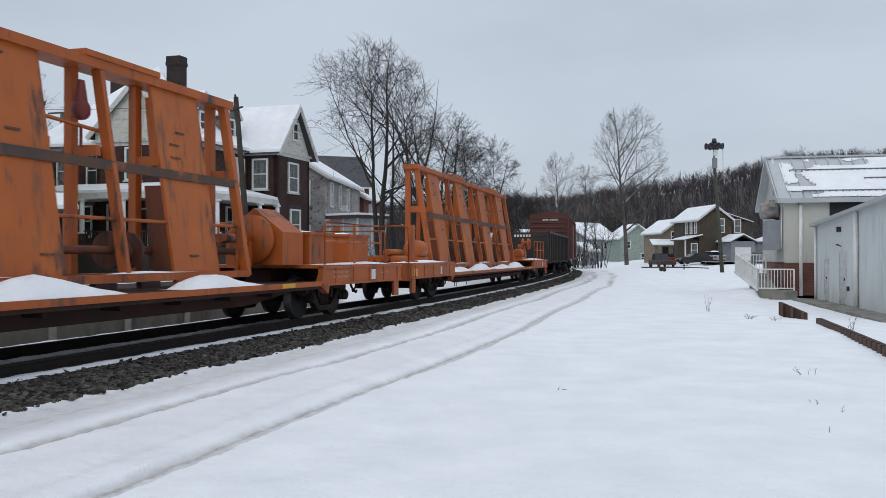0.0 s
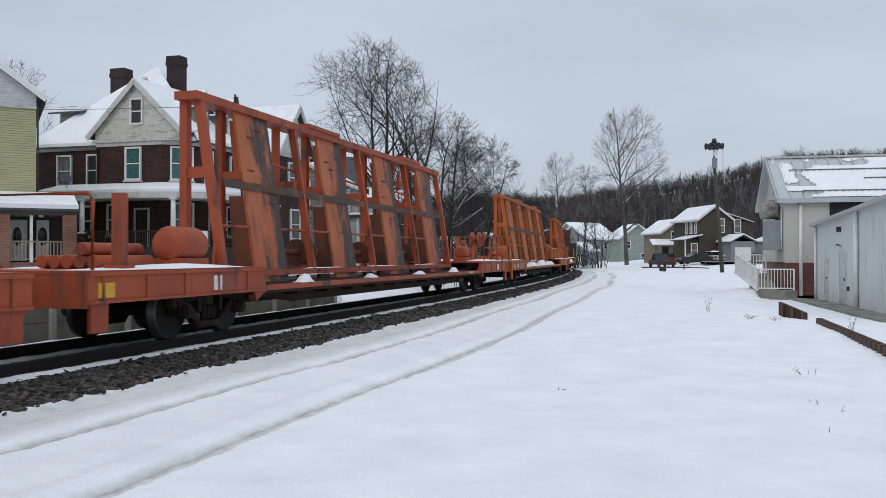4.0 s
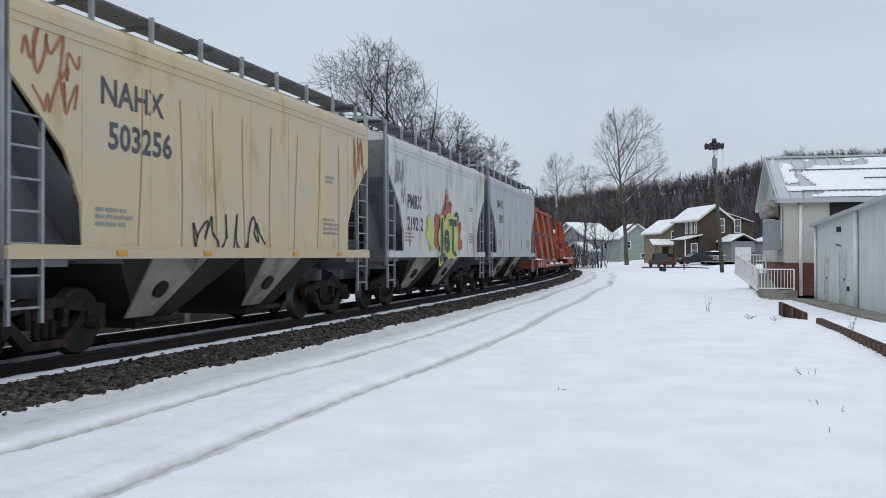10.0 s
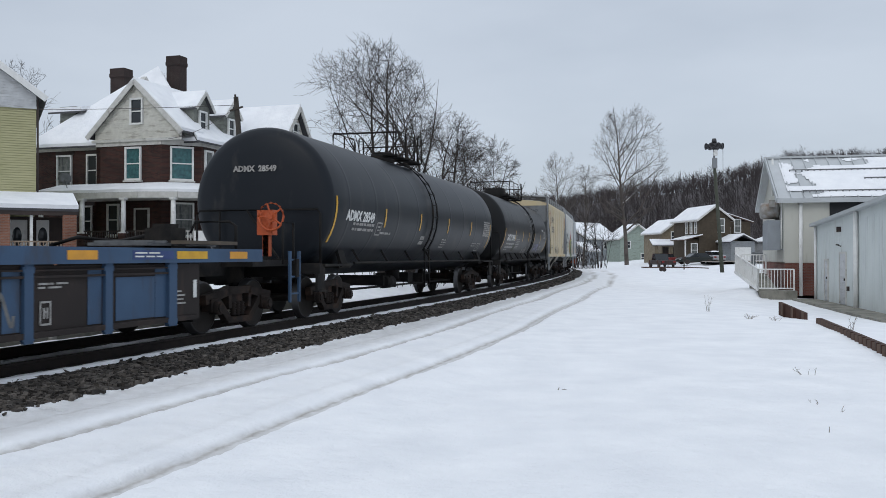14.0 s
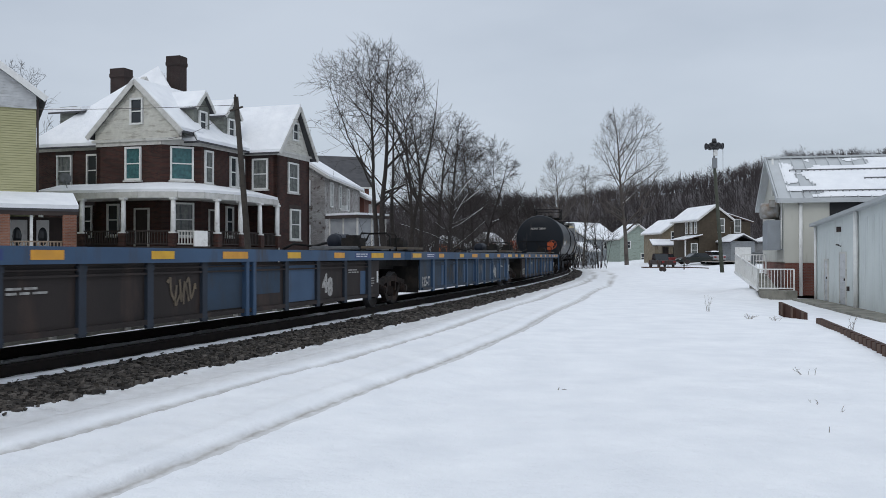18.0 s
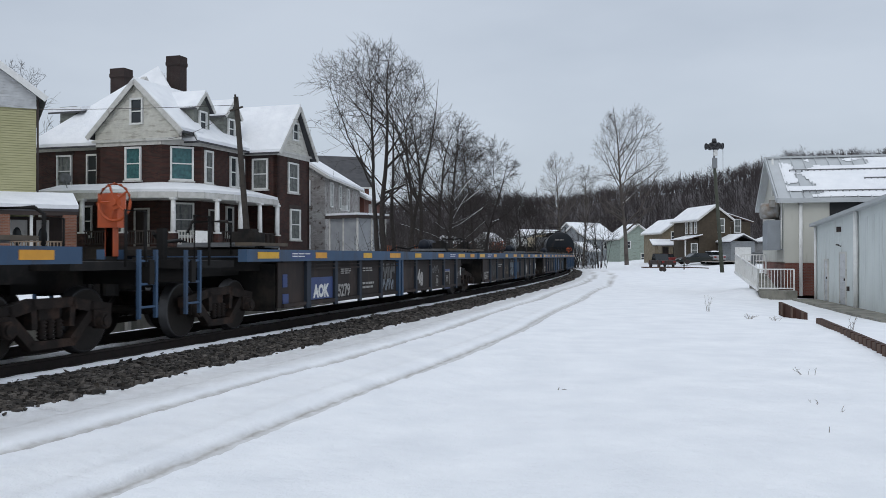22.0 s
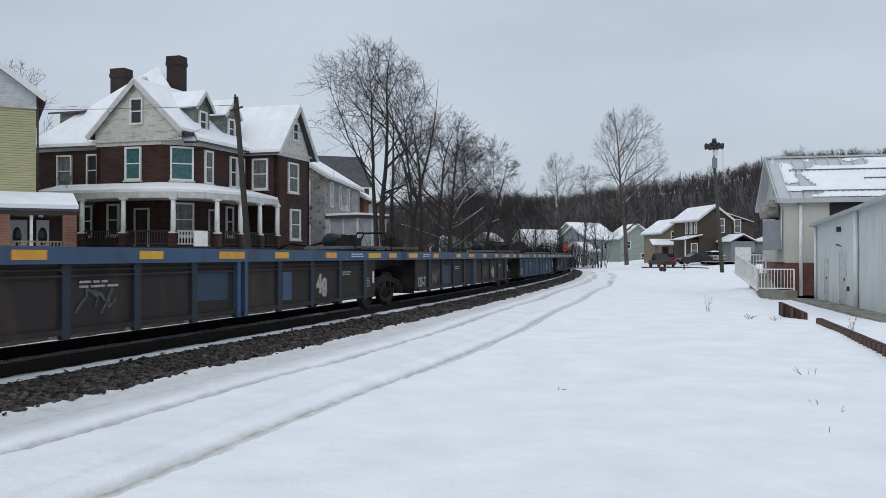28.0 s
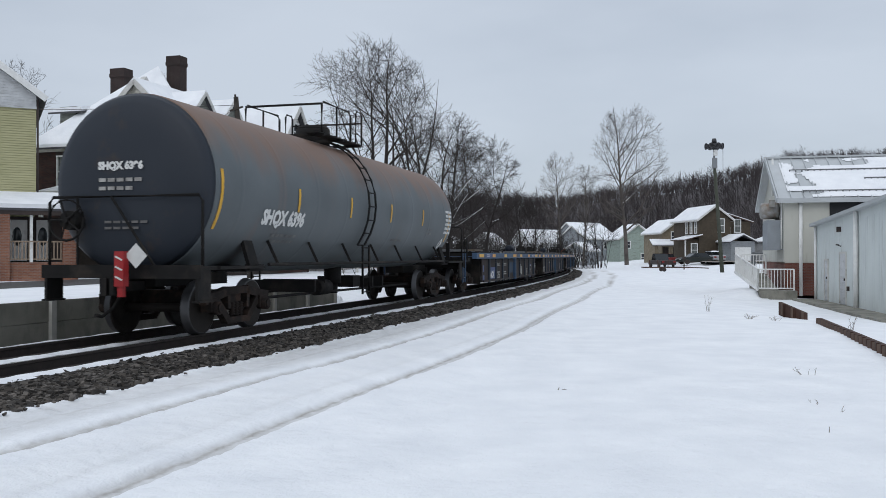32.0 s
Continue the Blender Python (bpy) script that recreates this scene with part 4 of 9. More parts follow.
part("downpipe", bm, WHITE, bh)
bm = B()
box(bm, (1.9, 5.2, 1.3), (3.4, 1.5, 3.4))
part("front_bay", bm, BROWNSIDE, bh)
roof_face(bh, [(-0.4, 4.1, 3.6), (-0.4, 6.7, 2.95), (4.6, 6.7, 2.95), (4.6, 4.1, 3.6)], ROOFBROWN, 0.12, "porch_roof")
window_unit(bh, on_front(5.1, 0.6, 0.19), 0.95, 1.9, CURTAINW, sill=False)
for x in (0.0, 1.6, 3.2):
    window_unit(bh, pose(x + 0.9, 4.51, 3.8, 0, 0, -90), 0.7, 1.7, CURTAINW, sill=False)
for y in (6.5,):
    bm = B()
    box(bm, (-0.2, y, 1.2), (0.15, 0.15, 3.4))
    part("porch_post", bm, WHITE, bh)

tan = pitched_house("tan_stone_house", "tan stone house with a snowy roof and chimney", pose(38.2, 136, 0.9, 0, 0, 97), 8, 5.0, 4.5, 6.3, TANSIDE, ROOFGREY, 0.18, (("f", 1.2, 2.9, 0.9, 1.6, None), ("f", 3.2, 2.9, 0.9, 1.6, None)), G=-0.8, chimney=(2.0, 0.8, 7.1))
bm = B()
for y in (4.3, 6.6):
    box(bm, (-1.7, y, 0.9), (0.5, 0.5, 2.8))
part("porch_pier", bm, TANSIDE, tan)
roof_face(tan, [(-2.2, 3.6, 2.35), (-2.2, 7.3, 2.35), (0.0, 7.0, 3.2), (0.0, 3.8, 3.2)], ROOFGREY, 0.14, "porch_roof")
# Dark sheet on the wall, standing in for the shade under the porch.
bm = B()
box(bm, (-0.03, 3.9, 0.8), (0.06, 2.0, 2.6))
part("porch_shade", bm, SILLDARK, tan)

SMALL = (
    ("green_house", "pale green sided house with snowy roof", 31.6, 133, 95, 9, 6.5, 5.0, 7.4, GREENSIDE, 0.7, (("f", 2.2, 0.6, 1.0, 1.6, None), ("f", 5.0, 3.0, 0.9, 1.4, None))),
    ("grey_house", "grey sided house with snowy roof", 22.8, 142, 40, 9, 7.0, 5.2, 7.6, GREYSIDE, 0.7, (("s", 2.4, 3.0, 1.0, 1.5, None), ("s", 5.6, 3.0, 1.0, 1.5, None))),
    ("grey_cottage", "small grey cottage with a row of windows", 20.6, 128, 60, 5.5, 4.2, 3.0, 4.2, GREYSIDE, 0.5, (("f", 0.9, 0.9, 0.55, 1.4, GLASS), ("f", 1.7, 0.9, 0.55, 1.4, GLASS), ("f", 2.5, 0.9, 0.55, 1.4, GLASS), ("f", 3.3, 0.9, 0.55, 1.4, GLASS))),
    ("white_house", "white sided house with snowy roof", 16.0, 165, 30, 10, 7, 5.2, 8.0, WHITESIDE, 0.3, (("s", 3.0, 3.2, 1.0, 1.5, None), ("f", 3.0, 3.2, 1.0, 1.5, None))),
    ("far_white_house", "white house far behind the trees", 11.5, 190, 70, 10, 7.5, 5.4, 8.2, WHITESIDE, 0.2, (("s", 3.0, 3.4, 1.0, 1.5, None), ("f", 3.5, 3.4, 1.0, 1.5, None))),
    ("far_grey_house", "grey house far behind the trees", 3.0, 200, 70, 10, 8, 5.0, 7.6, GREYSIDE, 0.2, (("f", 3.5, 3.2, 1.0, 1.5, None),)),
    ("slate_house", "slate-blue house with snowy roof", 25.6, 166, 40, 11, 8, 6.4, 9.4, GREYSIDE, 0.6, (("f", 3.5, 4.0, 1.0, 1.6, None),)),
)
for nm, lab, x, y, rz, L, W, ze, zr, wm_, base, wins in SMALL:
    x, y = x * 1.22, y * 1.22
    pitched_house(nm, lab, pose(x, y, base - 0.7, 0, 0, rz), L, W, ze, zr, wm_, ROOFGREY, 0.2, wins, G=-0.6)

for k, (x, y, w, d, lab) in enumerate(((43.4, 117.5, 4.9, 6, "pale grey garage with snow on its pitched roof"), (37.6, 116.6, 3.3, 4, "grey garage beside the house, snow on its roof"))):
    g = thing("garage", lab, "garage", "garages", at=pose(x, y, 0.9, 0, 0, 97))
    bm = B()
    box(bm, (d / 2, w / 2 - w, 1.2), (d, w, 3.0))
    part("wall", bm, GREYSIDE if k else WHITESIDE, g)
    bm = B()
    box(bm, (-0.02, -w / 2, 0.85), (0.05, w * 0.66, 2.1))
    part("garage_door", bm, WHITE, g)
    for a in (0.25, -w - 0.25):
        roof_face(g, [(-0.3, a, 2.6), (-0.3, -w / 2, 3.55), (d + 0.2, -w / 2, 3.55), (d + 0.2, a, 2.6)], ROOFGREY, 0.16)

# ---- the metal building with a brick foot, and the low shed before it ----
hall = thing("metal_hall", "cream metal hall with brick foot and partly snowed roof", "building", at=pose(16.85, 44, 0, 0, 0, -14))
# local: x along the long wall, y away from the camera
bm = B()
box(bm, (1.03, 0.05, 2.95), (2.05, 0.14, 3.25))
part("long_wall", bm, METALWALL, hall)
bm = B()
box(bm, (10, 5, 2.9), (19.9, 9.8, 3.2))
part("core", bm, METALWALL, hall)
bm = B()
box(bm, (10, 5.0, 0.52), (20, 10.06, 1.6))
part("brick_foot", bm, BRICKRED, hall, "red brick foot of the wall")
# Closed box on the wall; its near-black colour is the opening's inner shade.
bm = B()
box(bm, (11.05, 0.0, 3.7), (18.0, 0.10, 1.62))
part("dark_opening", bm, DARKGAP, hall, "dark open strip under the eave")
bm = B()
prism(bm, [(0.0, 4.5), (10.0, 4.5), (5.0, 6.9)], -0.02, 0.14, "x")
part("gable_wall", bm, METALWALL, hall)
bm = B()
box(bm, (0.04, 5.0, 2.95), (0.14, 10.0, 3.2))
part("end_wall", bm, METALWALL, hall)
for y0 in (-0.35, 10.35):
    part("roof", slab(B(), [(-0.35, y0, 4.42), (-0.35, 5, 6.98), (20.3, 5, 6.98), (20.3, y0, 4.42)], 0.14), METALROOF, hall)
bm = B()
for k in range(34):
    x = -0.3 + k * 0.6
    bar(bm, (x, -0.35, 4.46), (x, 5, 7.02), 0.05, 0.06)
part("roof_seam", bm, METALROOF, hall)
bm = B()
bar(bm, (-0.4, 5, 7.02), (20.3, 5, 7.02), 0.3, 0.10)
bar(bm, (-0.38, -0.36, 4.36), (20.3, -0.36, 4.36), 0.12, 0.22)
bar(bm, (-0.40, -0.36, 4.38), (-0.40, 5, 6.95), 0.06, 0.24)
bar(bm, (-0.40, 10.36, 4.38), (-0.40, 5, 6.95), 0.06, 0.24)
part("roof_trim", bm, METALROOF, hall)
GUARDGREY = mat("weathered_guard_rail", (0.20, 0.205, 0.21), (0.13, 0.135, 0.14), scale=6, rough=0.6, metal=0.3)
for f, x0 in ((0.12, 0.9), (0.40, 4.0), (0.62, 0.6)):
    bm = B()
    z, y = 4.46 + f * 2.54 + 0.08, -0.35 + f * 5.35
    bar(bm, (x0, y, z + 0.04), (20, y, z + 0.04), 0.05, 0.05)
    for k in range(int((20 - x0) / 0.3)):
        box(bm, (x0 + k * 0.3, y - 0.03, z), (0.06, 0.06, 0.12))
    part("snow_guard", bm, GUARDGREY, hall, "snow guard rail across the roof")


def roof_patches():
    """Snow patches on the metal roof, uneven and broken."""
    bm = B()
    nx, ny = 110, 34
    g = {}
    for i in range(nx + 1):
        for j in range(ny + 1):
            x, f = 0.2 + i * 0.12, 0.03 + j / ny * 0.93
            v = noise.noise(Vector((x * 0.45, f * 3.0, 1.0))) + 0.55 * noise.noise(Vector((x * 1.3, f * 6.0, 5.0))) + 0.22 * x - 0.05 - 0.55 * max(0, f - 0.72) * 4 + (0.35 if 0.14 < f < 0.3 else 0)
            g[i, j] = (v, (x, -0.35 + f * 5.35, 4.46 + f * 2.54))
    made = {}
    for i in range(nx):
        for j in range(ny):
            c = [(i, j), (i + 1, j), (i + 1, j + 1), (i, j + 1)]
            if min(g[q][0] for q in c) > 0:
                vs = []
                for q in c:
                    if q not in made:
                        v, p = g[q]
                        edge = any((q[0] + a, q[1] + b) in g and g[q[0] + a, q[1] + b][0] <= 0 for a in (-1, 0, 1) for b in (-1, 0, 1)) or q[0] in (0, nx) or q[1] in (0, ny)
                        made[q] = bm.verts.new((p[0], p[1], p[2] + (0.005 if edge else 0.03 + min(0.05, v * 0.15))))
                    vs.append(made[q])
                bm.faces.new(vs).smooth = True
    part("roof_snow", bm, SNOW, hall, "broken patches of melting snow")


roof_patches()
bm = B()
rod(bm, (0.72, -0.10, 4.3), (0.72, -0.10, -0.3), 0.09, 10)
part("downpipe", bm, WHITE, hall, "white downpipe at the corner")
bm = B()
lathe(bm, [(-1.0, 0.10), (-1.0, 0.34), (-0.92, 0.42), (-0.30, 0.42), (-0.26, 0.48), (-0.12, 0.48), (-0.1, 0.2), (0.0, 0.2)], 22, "x", (0, 1.6, 3.95))
box(bm, (-0.3, 1.6, 3.4), (0.5, 0.9, 0.1))
box(bm, (-0.5, 1.0, 4.3), (0.25, 0.35, 0.35))
ZINC = mat("dull_zinc", (0.36, 0.36, 0.35), (0.25, 0.24, 0.22), scale=5, rough=0.5, metal=0.3, dirt=(0.2, 0.13, 0.08), dirt_amount=0.3)
part("fan_housing", bm, ZINC, hall, "round zinc exhaust fan on the gable wall")
bm = B()
prism(bm, [(0.6, 1.95), (2.9, 1.95), (2.9, 3.25), (2.5, 3.45), (0.6, 3.45)], -0.75, -0.02, "x")
part("duct_box", bm, mat("blue_grey_box", (0.27, 0.295, 0.32), (0.23, 0.25, 0.27), rough=0.5), hall, "blue-grey sheet-metal duct box")
bm = B()
pipe(bm, [(-0.1, 4.2, 6.9), (-0.1, 4.2, 4.9)], 0.06, 6)
part("vent_pipe", bm, WHITE, hall)
bm = B()
pipe(bm, [(-0.1, 0.5, 4.3), (-0.1, 0.5, 2.0)], 0.04, 6)
part("conduit", bm, WHITE, hall)

ramp = thing("ramp_railing", "white metal railing along a ramp beside the hall", "railing", at=pose(15.2, 42.6, 0, 0, 0, -14))


def rail_run(a, b, za, zb, hgt=1.0, n=None):
    a, b = Vector((*a, za)), Vector((*b, zb))
    n = n or int((b - a).length / 0.14)
    bm = B()
    bar(bm, a + Vector((0, 0, hgt)), b + Vector((0, 0, hgt)), 0.06)
    part("handrail", bm, WHITE, ramp)
    bm = B()
    bar(bm, a + Vector((0, 0, 0.1)), b + Vector((0, 0, 0.1)), 0.05)
    part("bottom_rail", bm, WHITE, ramp)
    for k in range(n + 1):
        p = a.lerp(b, k / n)
        bm = B()
        bar(bm, p + Vector((0, 0, 0.0 if k in (0, n) else 0.1)), p + Vector((0, 0, hgt)), 0.07 if k in (0, n) else 0.028)
        part("post" if k in (0, n) else "baluster", bm, WHITE, ramp)


rail_run((-0.15, 0), (1.45, 0), 0.02, 0.02)
rail_run((-0.15, 0), (-0.75, 6.0), 0.02, 0.75, n=40)
rail_run((0.6, 4.0), (-0.6, 4.0), 0.72, 0.72, n=8)
bm = B()
box(bm, (0.75, 0.7, -0.42), (1.7, 1.4, 0.84))
prism(bm, [(0.1, -0.9), (6.2, -0.9), (6.2, 0.72), (0.1, 0.0)], -0.02, 0.8, "x")
part("landing", bm, CONCRETE, ramp, "grey landing under the railing")
bm = B()
snow_heap(bm, -1.3, 3.4, -0.55, 4.2, 9.5, 0.75, 70)
single("snow_bank", bm, SNOW, "snow piled against the ramp", "snow", kind="structure", at=pose(15.2, 42.6, 0, 0, 0, -14))
bm = B()
prism(bm, [(0.0, 0.12), (6.0, 0.85), (6.0, 0.72), (0.0, -0.02)], -0.20, -0.16, "x")
part("side_panel", bm, WHITE, ramp, at=pose(0, 0, 0, 0, 0, 6))

shed = thing("metal_shed", "pale green-grey metal shed with doors and low pitched roof", "shed", at=pose(17.25, 41.2, 0, 0, 0, -101))
# local: x along the seen wall towards the camera, y away to the right
bm = B()
prism(bm, [(0, -0.9), (14, -0.9), (14, 3.72), (0, 3.06)], 0, 0.14, "y")
part("front_wall", bm, METALGREY, shed)
bm = B()
box(bm, (0.07, 4, 1.28), (0.14, 8, 3.55))
part("end_wall", bm, METALGREY, shed)
bm = B()
slab(bm, [(-0.25, -0.28, 3.14), (14, -0.28, 3.82), (14, 8, 3.82), (-0.25, 8, 3.14)], 0.14)
part("roof", bm, METALROOF, shed)
part("roof_snow", snow_roof(B(), [(0.6, 0.5, 3.21), (14, 0.5, 3.84), (14, 8, 3.84), (0.6, 8, 3.21)], 0.08), SNOW, shed)
bm = B()
for k in range(46):
    box(bm, (0.1 + k * 0.3, -0.003, 1.1 + k * 0.0096), (0.02, 0.006, 3.1 + k * 0.0135))
part("wall_rib", bm, METALGREY, shed)
for x, w, hh in ((2.0, 0.55, 1.75), (4.9, 0.95, 2.05)):
    bm = B()
    for dx in (-w / 2 - 0.04, w / 2 + 0.04):
        box(bm, (x + dx, -0.02, -0.3 + hh / 2), (0.08, 0.06, hh))
    box(bm, (x, -0.02, -0.3 + hh + 0.04), (w + 0.16, 0.06, 0.08))
    d = part("door", bm, TRIM, shed, "pale metal door")
    bm = B()
    box(bm, (x, -0.012, -0.3 + hh / 2), (w, 0.03, hh))
    part("door_leaf", bm, WHITESIDE, d)
    bm = B()
    box(bm, (x + w / 2 - 0.1, -0.05, 0.7), (0.06, 0.05, 0.1))
    part("handle", bm, SILLDARK, d)
bm = B()
rod(bm, (7.2, -0.09, -0.4), (7.2, -0.09, 3.4), 0.09, 8)
part("downpipe", bm, WHITE, shed)
bm = B()
rod(bm, (0.05, -0.07, -0.4), (0.05, -0.07, 3.0), 0.06, 8)
part("downpipe", bm, WHITE, shed)
bm = B()
box(bm, (4.5, -0.08, 2.75), (0.14, 0.16, 0.22))
pipe(bm, [(4.6, -0.02, 2.05), (4.6, -0.2, 2.12), (5.1, -0.22, 2.1)], 0.03, 6)
box(bm, (5.8, -0.04, 0.35), (0.14, 0.08, 0.18))
part("wall_lamp", bm, SILLDARK, shed, "small dark wall fittings")
bm = B()
box(bm, (7, -0.5, -0.42), (14.2, 1.1, 0.18))
single("shed_kerb", bm, CONCRETE, "wet concrete strip along the shed", "kerb", kind="structure", at=pose(17.25, 41.2, 0, 0, 0, -101))

ridge_house = pitched_house("ridge_house", "distant house roof with a red brick chimney", pose(47, 78, 0, 0, 0, 60), 10, 8, 9.0, 12.0, WHITESIDE, ROOFBROWN, 0.1, chimney=(1.5, 6.5, 12.4))

# ---- the siren on its pole, the leaning pole, sign frame, beam ----
siren = thing("siren_pole", "siren with horn cluster on a tall greenish wooden pole", "siren", at=pose(26.65, 87, 0.35))
bm = B()
rod(bm, (0.55, 0, -0.3), (-0.2, 0, 10.5), 0.2, 12, 0.15)
part("pole", bm, GREENPOLE, siren)
bm = B()
rod(bm, (-0.2, 0, 9.9), (-0.22, 0, 11.9), 0.10, 8)
box(bm, (-0.2, -0.16, 10.35), (0.42, 0.3, 1.0))
part("mast", bm, DISHGREY, siren)
HORN = mat("siren_grey", (0.055, 0.055, 0.06), (0.035, 0.035, 0.04), rough=0.6)
for k in range(8):
    bm = B()
    lathe(bm, [(0.1, 0.06), (0.35, 0.10), (0.6, 0.19), (0.84, 0.29), (0.88, 0.29), (0.7, 0.15), (0.6, 0.0)], 14, "x")
    part("horn", bm, HORN, siren, at=pose(-0.2, 0, 12.0, 0, 0, 45 * k + 10))
bm = B()
rod(bm, (-0.2, 0, 11.7), (-0.2, 0, 12.35), 0.24, 12)
rod(bm, (-0.2, 0, 12.35), (-0.2, 0, 12.75), 0.26, 12, 0.2)
part("siren_head", bm, HORN, siren)
bm = B()
box(bm, (-0.14, -0.2, 11.35), (0.36, 0.25, 0.55))
part("control_box", bm, WHITE, siren)
bm = B()
pipe(bm, [(-0.1, -0.1, 12.0), (0.5, -0.1, 12.0), (0.62, -0.1, 11.7), (0.62, -0.1, 9.0), (0.2, -0.1, 8.6)], 0.03, 5)
part("cable_pipe", bm, DISHGREY, siren)

lp = thing("utility_pole", "dark leaning wooden utility pole before the brick house", "utility pole", at=pose(-9.6, 44, 0.4))
bm = B()
rod(bm, (0.15, 0, -0.3), (-0.62, 0, 9.1), 0.17, 10, 0.12)
part("pole", bm, POLEWOOD, lp)
bm = B()
bar(bm, (-0.9, -0.1, 8.4), (-0.25, -0.1, 8.6), 0.08)
rod(bm, (-0.62, -0.15, 8.9), (-0.62, -0.15, 9.2), 0.05, 6)
part("bracket", bm, POLEWOOD, lp)
wire = B()
for a, b, sag in (((-10.2, 44, 9.1), (-40, 36, 8.4), 0.5), ((-10.2, 44, 9.0), (-16.5, 53.6, 8.7), 0.3)):
    pts = []
    for k in range(13):
        u = k / 12
        p = Vector(a).lerp(Vector(b), u)
        pts.append(p - Vector((0, 0, sag * 4 * u * (1 - u))))
    pipe(wire, pts, 0.012, 4)
single("overhead_wire", wire, SILLDARK, "thin sagging overhead wire from the pole", "wire")

frame_thing = thing("trailer_frame", "low rusty trailer frame lying in the snow", "trailer", at=pose(22.2, 89, 0.1, 0, 0, -4))
bm = B()
for y in (-0.7, 0.7):
    bar(bm, (-2.3, y, 0.42), (2.6, y, 0.42), 0.1)
for k in range(5):
    bar(bm, (-2.2 + k * 1.0, -0.7, 0.42), (-2.2 + k * 1.0, 0.7, 0.42), 0.08)
bar(bm, (2.6, 0, 0.42), (4.2, 0, 0.35), 0.1)
part("chassis", bm, RUST, frame_thing)
for x in (-1.7, -0.9, 0.1):
    bm = B()
    bar(bm, (x, -0.7, 0.4), (x, -0.7, 1.15), 0.07)
    part("stake", bm, RUST, frame_thing)
for y in (-0.85, 0.85):
    bm = B()
    lathe(bm, [(y - 0.08, 0.06), (y - 0.08, 0.19), (y - 0.05, 0.21), (y + 0.05, 0.21), (y + 0.08, 0.19), (y + 0.08, 0.06)], 16, "y", (-0.3, 0, 0.22))
    part("wheel", bm, SILLDARK, frame_thing)

# rusty steel guard beam half buried in snow
beam = thing("guard_beam", "rusty striped steel beam half buried in snow", "steel beam")
for a, b in (((9.62, 25.7, 0.06), (9.98, 24.75, -0.20)), ((9.5, 22.8, -0.20), (6.6, 12.4, -0.09))):
    va, vb = Vector(a), Vector(b)
    d = (vb - va).normalized()
    nrm = Vector((-d.y, d.x, 0))
    L = (vb - va).length
    n = int(L / 0.22) + 1
    bm = B()
    up = Vector((0, 0, 1))
    for k in range(n):
        p, q = va + d * (L * k / n), va + d * (L * (k + 1) / n)
        dep = 0.10 if k % 2 else 0.045
        bm_ = [p - up * 0.1, q - up * 0.1, q + up * 0.27, p + up * 0.27]
        fr = [v - nrm * (-dep) for v in bm_]
        bk = [v + nrm * 0.16 for v in bm_]
        quads(bm, fr + bk, ((0, 1, 2, 3), (7, 6, 5, 4), (0, 4, 5, 1), (1, 5, 6, 2), (2, 6, 7, 3), (3, 7, 4, 0)))
    part("corrugated_face", bm, RUST, beam)
    bm = B()
    for k in range(0, n, 2):
        p = va + d * (L * (k + 0.5) / n) + nrm * 0.05
        bar(bm, p - up * 0.08, p + up * 0.265, L / n * 0.86, 0.025)
    part("faded_stripe", bm, RUSTPALE, beam)


# ---- vehicles parked across the field ----
def parked_car(name, label, at, paint, L=4.5, W=1.75, H=1.42, pickup=False, snowy=False):
    c = thing(name, label, "car" if not pickup else "pickup truck", "parked vehicles", at=at)
    bm = B()
    h = L / 2
    body = [(-h, 0.35), (-h, 0.85), (-h + 0.1, 0.95), (h - 0.9, 0.92), (h - 0.1, 0.78), (h, 0.6), (h, 0.35)]
    prism(bm, body, -W / 2, W / 2, "y")
    bmesh.ops.bevel(bm, geom=bm.edges[:], offset=0.05, segments=1, affect="EDGES")
    part("body", bm, paint, c)
    bm = B()
    cab = [(-h * 0.05, 0.93), (h * 0.12, H), (h * 0.42, H), (h * 0.62, 0.92)] if pickup else [(-h * 0.78, 0.93), (-h * 0.5, H - 0.02), (h * 0.15, H), (h * 0.5, 0.9)]
    prism(bm, cab, -W / 2 + 0.12, W / 2 - 0.12, "y")
    part("cabin", bm, GLASS, c, "dark glazed cabin")
    bm = B()
    x0, x1 = cab[1][0], cab[2][0]
    box(bm, ((x0 + x1) / 2, 0, H + 0.01), (x1 - x0 + 0.05, W - 0.3, 0.05))
    part("roof", bm, SNOW if snowy else paint, c)
    for x in (-h * 0.62, h * 0.62):
        for y in (-W / 2 + 0.06, W / 2 - 0.06):
            bm = B()
            lathe(bm, [(y - 0.1, 0.08), (y - 0.1, 0.28), (y - 0.07, 0.32), (y + 0.07, 0.32), (y + 0.1, 0.28), (y + 0.1, 0.08)], 16, "y", (x, 0, 0.32))
            part("wheel", bm, SILLDARK, c)
    for y in (-W / 2 + 0.25, W / 2 - 0.25):
        bm = B()
        box(bm, (-h - 0.01, y, 0.72), (0.04, 0.3, 0.16))
        part("tail_light", bm, mat("tail_red", (0.3, 0.02, 0.02), rough=0.3), c)
        bm = B()
        box(bm, (h - 0.03, y, 0.62), (0.06, 0.32, 0.14))
        part("headlight", bm, WHITE, c)
    if snowy:
        bm = B()
        snow_heap(bm, h * 0.6, 0, 0.86, L * 0.42, W - 0.1, 0.12, 3)
        snow_heap(bm, -h * 0.3, 0, H - 0.05, L * 0.6, W - 0.25, 0.14, 4)
        part("snow", bm, SNOW, c, "snow covering the car")
    return c


